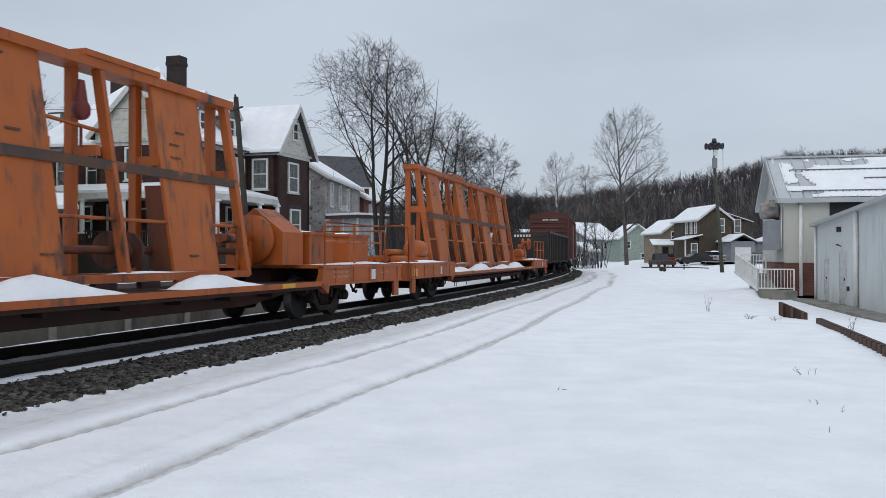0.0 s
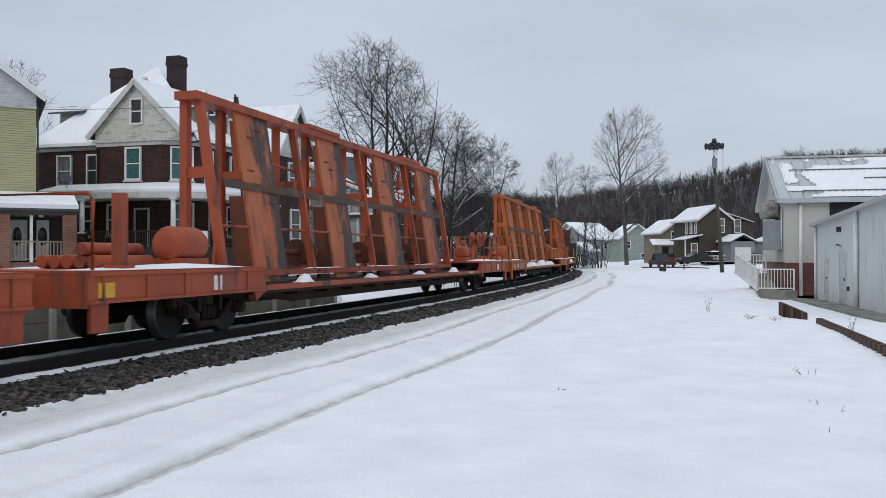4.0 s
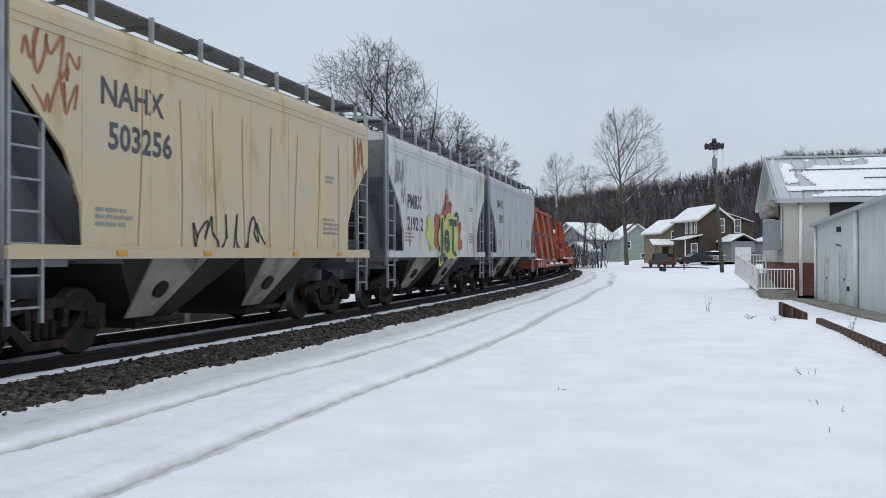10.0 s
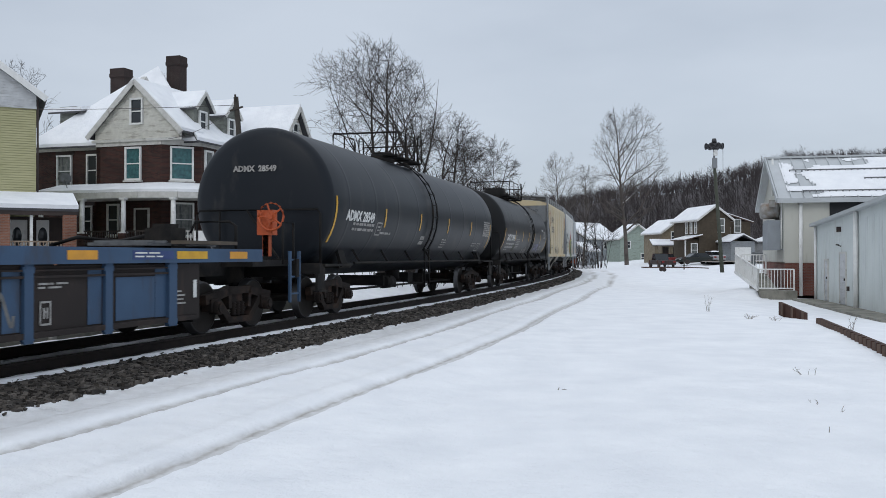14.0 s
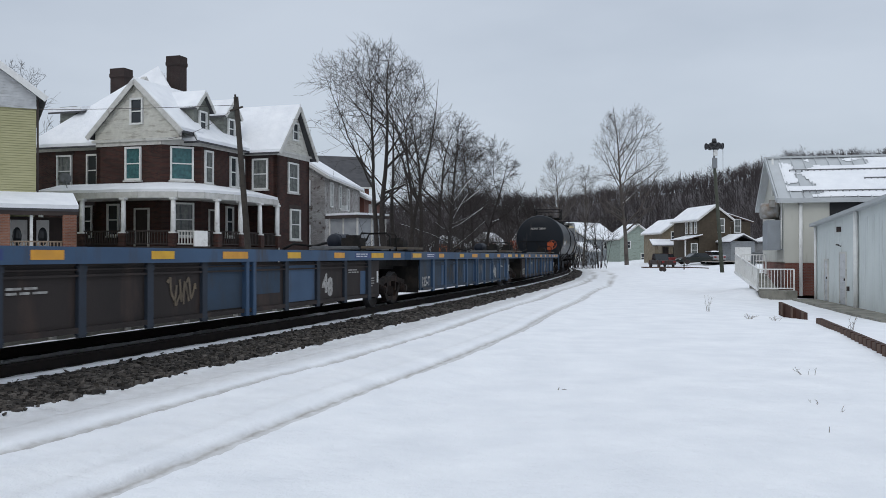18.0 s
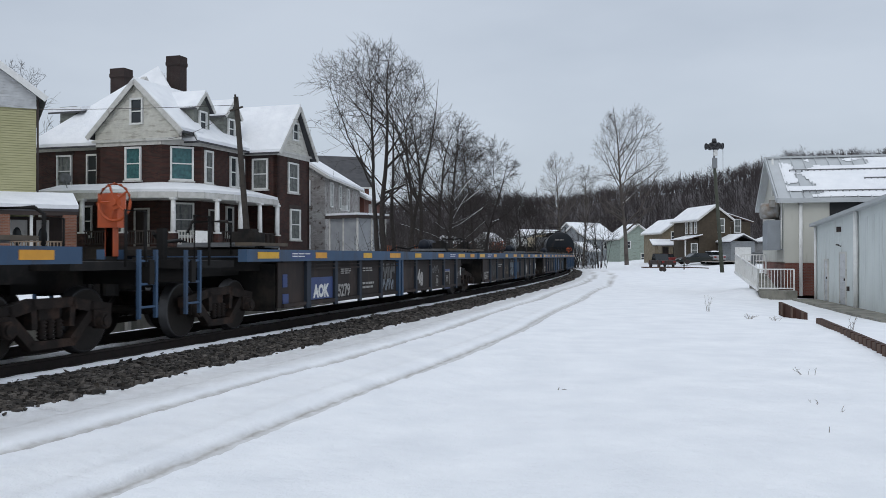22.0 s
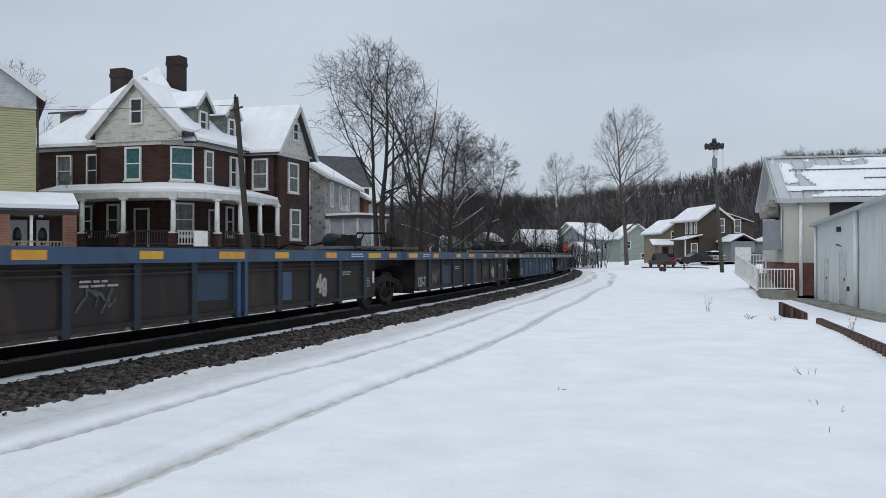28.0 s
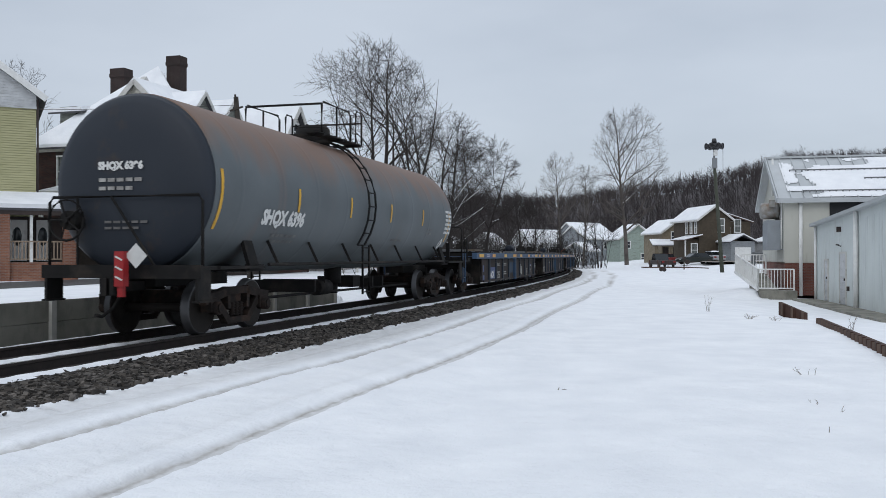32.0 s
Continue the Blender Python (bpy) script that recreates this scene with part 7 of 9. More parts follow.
    for x in (XA, XB):
        bm = B()
        bar(bm, (x, -WB, ZB), (x, -WT, ZT - 0.03), 0.15, 0.15)
        part("end_leg", bm, tone, car)
        bm = B()
        box(bm, (x, 0.04, (ZB + ZT) / 2), (0.17, 0.15, ZT - ZB))
        part("end_upright", bm, tone, car)
        bm = B()
        bar(bm, (x, face(2.9), 2.9), (x, 0, 2.9), 0.13, 0.2)
        part("cross_tie", bm, tone, car)
        for y in (-0.62, 0.04):
            bm = B()
            vs = [(x - 0.16, y - 0.02, ZB), (x + 0.16, y - 0.02, ZB), (x + 0.05, y - 0.02, ZB + 0.75), (x - 0.05, y - 0.02, ZB + 0.75)]
            vs += [(a, b + 0.06, c) for a, b, c in vs]
            quads(bm, vs, ((0, 1, 2, 3), (7, 6, 5, 4), (0, 4, 5, 1), (1, 5, 6, 2), (2, 6, 7, 3), (3, 7, 4, 0)))
            part("gusset", bm, tone, car)
    # a hoisting block hanging in an open bay
    bm = B()
    x = 2.75
    lathe(bm, [(-0.07, 0.04), (-0.07, 0.14), (-0.03, 0.155), (0.03, 0.155), (0.07, 0.14), (0.07, 0.04)], 16, "y", (x, -0.25, 3.55))
    box(bm, (x, -0.25, 3.8), (0.22, 0.1, 0.4), taper=0.5)
    rod(bm, (x, -0.25, 3.3), (x, -0.25, 3.0), 0.025, 6)
    part("hook_block", bm, HOOKRED if seed % 2 else tone, car, "hanging red hook block")
    # the machinery on the front platform
    if front == "drum":
        bm = B()
        prism(bm, [(-0.95, 1.17), (0.35, 1.17), (0.35, 1.85), (-0.3, 2.35), (-0.95, 1.85)], 8.0, 8.95, "x")
        part("drum_housing", bm, tone, car, "orange pitched drum housing")
        bm = B()
        lathe(bm, [(7.80, 0.1), (7.80, 0.50), (7.97, 0.50), (7.975, 0.1)], 28, "x", (0, -0.3, 1.70))
        rod(bm, (6.6, -0.3, 1.70), (7.8, -0.3, 1.70), 0.09, 10)
        bar(bm, (7.7, -0.3, 1.15), (7.7, -0.3, 1.75), 0.16)
        part("drum", bm, tone, car, "large orange cable drum")
        for x0, ly in ((9.15, 1.3), (11.3, 1.35)):
            bm = B()
            box(bm, (x0 + 0.65, -0.35, 1.50), (1.25, ly, 0.66))
            box(bm, (x0 + 0.65, -0.35, 1.85), (1.32, ly + 0.08, 0.06))
            part("tool_box", bm, tone, car, "orange steel tool box with snow on its lid")
            bm = B()
            snow_heap(bm, x0 + 0.65, -0.35, 1.88, 1.3, ly, 0.05, seed + int(x0))
            part("snow", bm, SNOW, car)
        for y in (-1.3, 1.3):
            bm = B()
            pipe(bm, [(9.3, y, 1.17), (9.3, y, 2.0), (9.4, y, 2.1), (12.6, y, 2.1), (12.75, y, 2.0), (12.75, y, 1.17)], 0.03, 6)
            rod(bm, (9.3, y, 1.68), (12.75, y, 1.68), 0.022, 6)
            rod(bm, (11, y, 1.17), (11, y, 2.1), 0.028, 6)
            part("railing", bm, tone, car, "bent orange pipe railing")
        bm = B()
        pipe(bm, [(13.2, -1.25, 1.17), (13.2, -1.25, 2.0), (13.2, 1.25, 2.0), (13.2, 1.25, 1.17)], 0.03, 6)
        part("railing", bm, tone, car, "bent orange pipe railing")
    else:
        bm = B()
        lathe(bm, [(9.2, 0.10), (9.2, 0.20), (9.28, 0.24), (9.9, 0.24), (9.98, 0.20), (9.98, 0.10)], 24, "x", (0, -0.55, 1.50))
        box(bm, (9.6, -0.55, 1.24), (0.8, 0.5, 0.16))
        rod(bm, (9.8, -0.55, 1.7), (9.8, -0.55, 1.98), 0.09, 10)
        box(bm, (10.35, -0.55, 1.4), (0.5, 0.5, 0.4))
        part("motor", bm, tone, car, "rounded orange motor casing")
        bm = B()
        lathe(bm, [(-0.75, 0.06), (-0.75, 0.30), (-0.70, 0.32), (-0.66, 0.30), (-0.64, 0.16), (-0.46, 0.16), (-0.44, 0.30), (-0.40, 0.32), (-0.36, 0.30), (-0.36, 0.06)], 20, "y", (11.85, 0, 2.02))
        brake_wheel(bm, (11.85, -0.82, 2.02), 0.24, "y")
        bar(bm, (11.55, -0.5, 1.17), (11.85, -0.5, 2.0), 0.12)
        bar(bm, (12.15, -0.5, 1.17), (11.85, -0.5, 2.0), 0.12)
        part("reel", bm, tone, car, "orange reel with spokes")
        for y in (-1.3, 1.3):
            for x0 in (10.1, 11.35, 12.5):
                bm = B()
                pipe(bm, [(x0, y, 1.17), (x0, y, 2.05), (x0 + 0.12, y, 2.15), (x0 + 0.95, y, 2.15), (x0 + 1.07, y, 2.05), (x0 + 1.07, y, 1.17)], 0.032, 6)
                rod(bm, (x0, y, 1.68), (x0 + 1.07, y, 1.68), 0.022, 6)
                part("railing", bm, tone, car, "bent orange pipe railing hoop")
        part("tool_box", box(B(), (13.1, 0.2, 1.45), (0.5, 0.9, 0.5)), tone, car)
    # rear platform
    for y in (-1.15, 1.15):
        bm = B()
        bar(bm, (-12.6, y, 1.17), (-12.6, y, 2.25), 0.16)
        box(bm, (-12.6, y, 1.2), (0.3, 0.3, 0.06))
        part("rear_post", bm, tone, car, "stout orange end post")
    for k in range(6):
        bm = B()
        y, z = (-0.5 + 0.22 * k, 1.27) if k < 5 else (-0.3, 1.46)
        rod(bm, (-12.35, y, z), (-10.9, y, z), 0.10, 10)
        part("stacked_bar", bm, tone, car)
    bm = B()
    lathe(bm, [(-10.5, 0.10), (-10.5, 0.27), (-10.4, 0.31), (-9.7, 0.31), (-9.6, 0.27), (-9.6, 0.10)], 18, "x", (0, -0.55, 1.55))
    box(bm, (-10.05, -0.55, 1.24), (0.9, 0.55, 0.16))
    part("rear_motor", bm, tone, car, "rounded orange motor casing")
    bm = B()
    pipe(bm, [(-13.4, -1.3, 1.17), (-13.4, -1.3, 2.1), (-13.35, -1.2, 2.2), (-13.35, 1.2, 2.2), (-13.4, 1.3, 2.1), (-13.4, 1.3, 1.17)], 0.03, 6)
    part("rear_railing", bm, tone, car)
    # snow on the middle deck, and lettering
    for k in range(4):
        bm = B()
        x = -7.0 + k * 4.05 + r.uniform(-0.15, 0.15)
        if seed < 2:
            snow_heap(bm, x, -1.1, 0.815, r.uniform(2.6, 3.3), 0.62, r.uniform(0.22, 0.30), seed * 9 + k)
        else:
            snow_heap(bm, x + 0.6, -1.2, 0.815, r.uniform(0.35, 0.6), 0.3, 0.16, seed * 9 + k)
        part("snow", bm, SNOW, car, "heap of snow on the deck edge")
        if k < 3:
            bm = B()
            snow_heap(bm, x + 2.7, -WB, 1.085, 2.3, 0.16, 0.035, seed * 9 + k + 50)
            part("snow", bm, SNOW, car)
    num = {1: "901668", 3: "901657"}.get(seed)
    if num:
        lettering("lettering", "NS", 0.26, MARKW, car, pose(-13.0, -1.506, 0.83) @ SIDE, bold=0.008)
        lettering("lettering", num, 0.26, MARKW, car, pose(-12.2, -1.506, 0.83) @ SIDE, bold=0.008)
    rows_of_marks("stencil_block", car, 9.3, 0.98, 1.1, 2, 0.05, 0.05, -1.50, FADEDPRINT, seed)
    rows_of_marks("stencil_block", car, 12.2, 0.93, 0.8, 1, 0.04, 0.05, -1.50, FADEDPRINT, seed + 3)
    bm = B()
    for x in (-10.6, 11.6):
        plate(bm, x, 0.80, 0.26, 0.24, -1.50)
    part("marking_plate", bm, MARKW, car)
    bm = B()
    plate(bm, -13.55, 0.80, 0.35, 0.2, -1.50)
    part("reflector", bm, MARKY, car)
    return car


# -- covered hoppers --
def hopper(paint, half, seed, bays=2, tall=0.0, over=1.48):
    car = thing("covered_hopper", "", "hopper car")
    trucks(car, (-half, half))
    E = half + over
    couplers(car, half + 1.83)
    ZS, ZR = 1.02, 4.42 + tall
    W = 1.55
    # side walls, cut away at both ends, bulging a little
    top = E - 0.05
    side = [(-top, ZR - 0.08), (-top, ZR - 0.95), (-top + 0.92, ZR - 1.75), (-top + 1.24, ZR - 2.4), (-top + 1.28, 1.47)]
    poly = side + [(-x, z) for x, z in side[::-1]]
    for sg in (-1, 1):
        bm = B()
        prism(bm, poly if sg > 0 else poly[::-1], sg * (W - 0.05), sg * W, "y")
        part("side_wall", bm, paint, car)
        bm = B()
        n = 7
        for k in range(n):
            x = -top + 1.25 + k * (2 * top - 2.5) / (n - 1)
            box(bm, (x, sg * (W + 0.002), (1.33 + ZR) / 2 - 0.15), (0.035, 0.012, ZR - 1.75))
        for dz in (0.22, 0.33):
            box(bm, (0, sg * (W + 0.006), ZR - dz), (2 * top - 0.05, 0.02, 0.02))
        part("side_seam", bm, paint, car)
        bm = B()
        box(bm, (0, sg * (W - 0.02), 1.40), (2 * E, 0.10, 0.16))
        box(bm, (0, sg * (W + 0.01), 1.48), (2 * E - 0.1, 0.05, 0.03))
        part("side_sill", bm, paint, car)
    # roof
    bm = B()
    ro = [(-W, ZR - 0.10), (-W + 0.05, ZR + 0.02), (-W + 0.55, ZR + 0.16), (0, ZR + 0.24), (W - 0.55, ZR + 0.16), (W - 0.05, ZR + 0.02), (W, ZR - 0.10)]
    prism(bm, ro, -top, top, "x")
    part("roof", bm, paint, car)
    bm = B()
    snow_heap(bm, 0, -1.05, ZR + 0.06, 2 * top - 0.3, 0.75, 0.10, seed)
    snow_heap(bm, 0, 1.05, ZR + 0.06, 2 * top - 0.3, 0.75, 0.10, seed + 1)
    part("snow", bm, SNOW, car, "snow on the roof edge")
    # running boards on posts
    slat = mesh_of("walkway_slat", box(B(), (0, 0, 0), (2 * E - 0.2, 0.055, 0.03)), WALKWAY)
    bearer = mesh_of("walkway_bearer", box(B(), (0, 0, 0), (0.06, 2.7, 0.04)), WALKWAY)
    post = mesh_of("walkway_post", box(B(), (0, 0, 0.235), (0.06, 0.06, 0.43)), GALV)
    for sg in (-1, 1):
        for k in range(7):
            same("walkway_slat", slat, car, pose(0, sg * (0.72 + 0.09 * k), ZR + 0.43))
    for x in np.linspace(-E + 0.3, E - 0.3, 8):
        same("walkway_bearer", bearer, car, pose(float(x), 0, ZR + 0.395))
    for x in np.linspace(-E + 0.36, E - 0.36, 9):
        for sg in (-1, 1):
            same("walkway_post", post, car, pose(float(x), sg * 1.36, ZR))
    cross = mesh_of("cross_slat", box(B(), (0, 0, 0), (0.055, 2.7, 0.03)), WALKWAY)
    for sg in (-1, 1):
        for k in range(6):
            same("cross_slat", cross, car, pose(sg * (E - 0.02 - 0.09 * k), 0, ZR + 0.463))
    bm = B()
    for k in range(4):
        rod(bm, (-3.3 + k * 2.2, 0, ZR + 0.2), (-3.3 + k * 2.2, 0, ZR + 0.36), 0.36, 16)
    part("roof_hatch", bm, GALV, car)
    # ends: slope sheet, end posts, ladders, platform
    for sg in (-1, 1):
        bm = B()
        vs = [(sg * top, -W + 0.02, ZR - 0.1), (sg * top, W - 0.02, ZR - 0.1), (sg * top, W - 0.02, ZR - 1.05), (sg * top, -W + 0.02, ZR - 1.05), (sg * (top - 2.15), W - 0.02, 1.25), (sg * (top - 2.15), -W + 0.02, 1.25)]
        quads(bm, vs, ((0, 1, 2, 3), (3, 2, 4, 5)))
        part("end_sheet", bm, ENDGREY, car, "grey end wall and slope sheet", fix=False)
        bm = B()
        for y in (-0.75, 0.75):
            vs = [(sg * (top - 0.02), y - 0.04, ZR - 1.0), (sg * (E - 0.6), y - 0.04, 1.3), (sg * (top - 2.1), y - 0.04, 1.3), (sg * (top - 0.02), y + 0.04, ZR - 1.0), (sg * (E - 0.6), y + 0.04, 1.3), (sg * (top - 2.1), y + 0.04, 1.3)]
            quads(bm, vs, ((0, 1, 2), (5, 4, 3), (0, 3, 4, 1), (1, 4, 5, 2), (2, 5, 3, 0)))
        part("end_gusset", bm, ENDGREY, car)
        bm = B()
        box(bm, (sg * (E - 0.5), 0, 1.27), (1.3, 2.9, 0.10))
        box(bm, (sg * (E - 0.05), 0, 1.18), (0.12, 3.0, 0.30))
        box(bm, (sg * (E - 1.0), 0, 0.92), (2.2, 0.6, 0.32))
        part("end_platform", bm, ENDGREY, car)
        for ys in (-1, 1):
            bm = B()
            pipe(bm, [(sg * (E + 0.02), ys * 1.47, 1.1), (sg * (E + 0.02), ys * 1.47, ZR + 0.22), (sg * (E + 0.01), ys * 1.42, ZR + 0.36), (sg * E, ys * 1.28, ZR + 0.43), (sg * E, ys * 0.6, ZR + 0.45)], 0.055, 6)
            part("corner_post", bm, GALV, car, "bent galvanised corner pipe")
            bm = B()
            ladder(bm, sg * (E - 0.33), ys * 1.51, 0.55, 3.6, 0.55, 8)
            part("side_ladder", bm, GALV, car)
        bm = B()
        ladder(bm, sg * (E + 0.0), -sg * 1.0, 1.2, 2.6, 0.45, 4, along="y")
        part("end_ladder", bm, GALV, car)
        bm = B()
        for z in (1.7, 2.2):
            rod(bm, (sg * E, -1.0, z), (sg * E, 1.0, z), 0.02, 6)
        rod(bm, (sg * (E - 0.75), -0.5, 1.55), (sg * (E - 0.75), 0.5, 1.55), 0.22, 12)
        part("grab_iron", bm, ENDGREY, car)
    # discharge bays
    span = (2 * half - 1.9) / bays
    for k in range(bays):
        xc = -half + 0.95 + span * (k + 0.5)
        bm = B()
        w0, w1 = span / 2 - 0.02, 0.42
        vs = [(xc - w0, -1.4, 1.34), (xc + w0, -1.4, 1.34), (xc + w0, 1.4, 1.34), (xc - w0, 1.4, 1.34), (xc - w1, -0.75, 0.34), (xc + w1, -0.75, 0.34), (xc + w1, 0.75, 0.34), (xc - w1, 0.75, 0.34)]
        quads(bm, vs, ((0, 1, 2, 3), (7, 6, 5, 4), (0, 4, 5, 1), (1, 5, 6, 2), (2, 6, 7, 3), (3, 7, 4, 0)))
        # The funnel's shade is painted in; only its side sheet is pale.
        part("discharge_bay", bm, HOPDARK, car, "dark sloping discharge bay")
        for sg in (-1, 1):
            bm = B()
            def on_bay(x, z):
                return (x, sg * (0.75 + 0.65 * (z - 0.34)), z)
            top_ = [(xc - 0.95, 1.32), (xc + 0.55, 1.32), (xc - 0.10, 0.42), (xc - 0.80, 0.42)]
            ring = [on_bay(*q) for q in top_] + [(x, y + sg * 0.035, z) for x, y, z in (on_bay(*q) for q in top_)]
            quads(bm, ring, ((0, 1, 2, 3), (7, 6, 5, 4), (0, 4, 5, 1), (1, 5, 6, 2), (2, 6, 7, 3), (3, 7, 4, 0)))
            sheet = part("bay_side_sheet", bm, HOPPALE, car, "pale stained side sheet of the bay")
            bm = B()
            x_, y_, z_ = on_bay(xc - 0.35, 0.86)
            rod(bm, (x_, y_ + sg * 0.03, z_), (x_, y_ + sg * 0.075, z_ - 0.03), 0.15, 12)
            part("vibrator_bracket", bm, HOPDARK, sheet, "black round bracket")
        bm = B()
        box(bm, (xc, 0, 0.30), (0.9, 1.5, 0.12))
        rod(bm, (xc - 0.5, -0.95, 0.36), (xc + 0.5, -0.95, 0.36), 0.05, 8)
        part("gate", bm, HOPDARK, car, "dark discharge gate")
    # lettering and marks
    return car, W + 0.004, ZR, top


# -- tank cars --
def tank_car(paint, half, R, zc, text, text2, seed, ends=1.45, brake="", rear_text=True, stripes=6, shift=0.0, cap=None, extra=0.0, strips=None, strip_z=2.05, ladder_x=None, top=(-1.35, 0.55, 0.95, 1.4), domes=((0.35, 0.42, 0.42), (-0.7, 0.36, 0.3))):
    car = thing("tank_car", "", "tank car")
    trucks(car, (-half, half))
    E = half + ends
    couplers(car, E + 0.38)
    TE = half + 1.36 + extra
    bm = B()
    prof = [(-TE, 0.0), (-TE + 0.005, R * 0.35), (-TE + 0.03, R * 0.65), (-TE + 0.08, R * 0.86), (-TE + 0.14, R * 0.95), (-TE + 0.22, R * 0.99), (-TE + 0.30, R)]
    n = 9
    for k in range(n):
        x = -TE + 0.30 + (k + 0.5) * (2 * TE - 0.6) / n
        prof += [(x - 0.10, R), (x - 0.055, R), (x - 0.04, R + 0.002), (x + 0.04, R + 0.002), (x + 0.055, R), (x + 0.10, R)]
    prof += [(-a, b) for a, b in prof[6::-1]]
    lathe(bm, [(a + shift, b) for a, b in (prof[5:-5] if cap else prof)], 64, "x", (0, 0, zc))
    part("tank", bm, paint, car, fix=not cap)
    if cap:
        for ring in (prof[:6], prof[-6:]):
            bm = B()
            lathe(bm, [(a + shift, b) for a, b in ring], 64, "x", (0, 0, zc))
            part("tank_head", bm, cap, car, "dark domed tank head", fix=False)

    def on(v, lift=0.012):
        dz = max(-R + 0.02, min(R - 0.02, v.z - zc))
        return Vector((v.x, -math.sqrt(R * R - dz * dz) - lift, v.z))

    # bolsters, stub sills, end platforms
    for sg in (-1, 1):
        bm = B()
        box(bm, (sg * (half + 0.25), 0, 1.0), (2.4, 0.55, 0.34))
        vs = []
        for y in (-1.36, 1.36):
            x = sg * half
            bar(bm, (x, y * 0.98, 1.16), (x, y * 0.80, 1.95), 0.34, 0.07)
            bar(bm, (x - 0.28, y, 1.16), (x + 0.28, y, 1.16), 0.1)
        box(bm, (sg * half, 0, 1.13), (0.7, 2.75, 0.10))
        part("bolster", bm, BLACKISH, car, "tank cradle over the truck")
        bm = B()
        Ee = max(E, TE + sg * shift - 0.05)
        box(bm, (sg * (Ee - 0.2), 0, 1.16), (0.9, 2.95, 0.06))
        box(bm, (sg * (Ee + 0.22), 0, 1.10), (0.07, 3.0, 0.22))
        for y in (-1.42, 1.42):
            box(bm, (sg * (half + 0.7), y, 1.16), (1.6, 0.22, 0.05))
            box(bm, (sg * (Ee + 0.05), y, 0.88), (0.4, 0.05, 0.5))
            box(bm, (sg * (Ee + 0.05), y, 0.62), (0.42, 0.14, 0.03))
        part("end_platform", bm, BLACKISH, car, "dark end walkway with steps")
        bm = B()
        x = sg * (Ee + 0.12)
        pipe(bm, [(x, -1.45, 1.15), (x, -1.45, 2.25), (x, -1.38, 2.34), (x, 1.38, 2.34), (x, 1.45, 2.25), (x, 1.45, 1.15)], 0.028, 6)
        rod(bm, (x, -0.6, 1.15), (x, 0.25, 2.34), 0.025, 6)
        rod(bm, (x, 0.9, 1.15), (x, 0.9, 2.34), 0.022, 6)
        part("end_railing", bm, BLACKISH, car, "bent pipe hand rail across the end")
    # side rails and fittings under the tank
    for y in (-1.44, 1.44):
        bm = B()
        rod(bm, (-half + 0.4, y, 1.20), (half - 0.4, y, 1.20), 0.032, 6)
        for x in np.linspace(-half + 0.8, half - 0.8, 7):
            bar(bm, (x, y, 1.20), (x - 0.05, y * 0.86, zc - R * 0.60), 0.05)
        part("side_rail", bm, BLACKISH, car)
    bm = B()
    rod(bm, (0, -0.2, 0.95), (0, -0.2, 1.4), 0.22, 14)
    rod(bm, (0, -0.2, 0.7), (0, -0.2, 0.95), 0.13, 10)
    box(bm, (0.9, -0.3, 0.98), (0.5, 0.4, 0.3))
    rod(bm, (-half + 1.2, -0.5, 0.78), (half - 1.2, -0.5, 0.78), 0.03, 6)
    rod(bm, (-half + 1.2, 0.4, 0.82), (half - 1.2, 0.4, 0.82), 0.03, 6)
    rod(bm, (-1.9, -0.55, 0.9), (-1.2, -0.55, 0.9), 0.18, 12)
    for x in (-2.2, -1.6, 1.6, 2.4):
        box(bm, (x, 0.1, 0.95), (0.08, 1.6, 0.28))
    part("outlet", bm, BLACKISH, car, "bottom outlet and brake rigging", at=pose(0, 0, -0.28))
    # ladders and top platform at the middle
    for sg in (-1, 1):
        bm = B()
        pts = []
        for k in range(10):
            a = -0.62 + k * 0.2
            pts.append((math.cos(a), math.sin(a)))
        for dx in (-0.22, 0.22):
            pipe(bm, [(dx, sg * 1.46, 0.45), (dx, sg * 1.46, zc - 0.95)] + [(dx, sg * (R + 0.10) * c, zc + (R + 0.10) * s_) for c, s_ in pts], 0.028, 6)
        for k in range(4):
            z = 0.5 + k * 0.35
            rod(bm, (-0.22, sg * 1.46, z), (0.22, sg * 1.46, z), 0.016, 5)
        for c, s_ in pts:
            rod(bm, (-0.22, sg * (R + 0.10) * c, zc + (R + 0.10) * s_), (0.22, sg * (R + 0.10) * c, zc + (R + 0.10) * s_), 0.016, 5)
        part("ladder", bm, BLACKISH, car, "side ladder bent over the tank", at=pose(shift if ladder_x is None else ladder_x, 0, 0))
    zt = zc + R
    t0, t1_, t2_, t3_ = top
    for sg in (-1, 1):
        bm = B()
        box(bm, ((t0 + t3_) / 2 + 0.1, sg * 0.72, zt + 0.06), (t3_ - t0 + 0.3, 0.34, 0.03))
        for k in range(9):
            box(bm, (t0 + (t3_ - t0) * k / 8, sg * 0.72, zt + 0.085), (0.03, 0.34, 0.02))
        part("top_walkway", bm, BLACKISH, car, at=pose(shift, 0, 0))
    for k in range(3):
        x = t0 + 0.15 + (t3_ - t0 - 0.2) * k / 2
        bm = B()
        bar(bm, (x, -0.95, zt + 0.02), (x, 0.95, zt + 0.02), 0.06)
        part("walkway_bearer", bm, BLACKISH, car, at=pose(shift, 0, 0))
    bm = B()
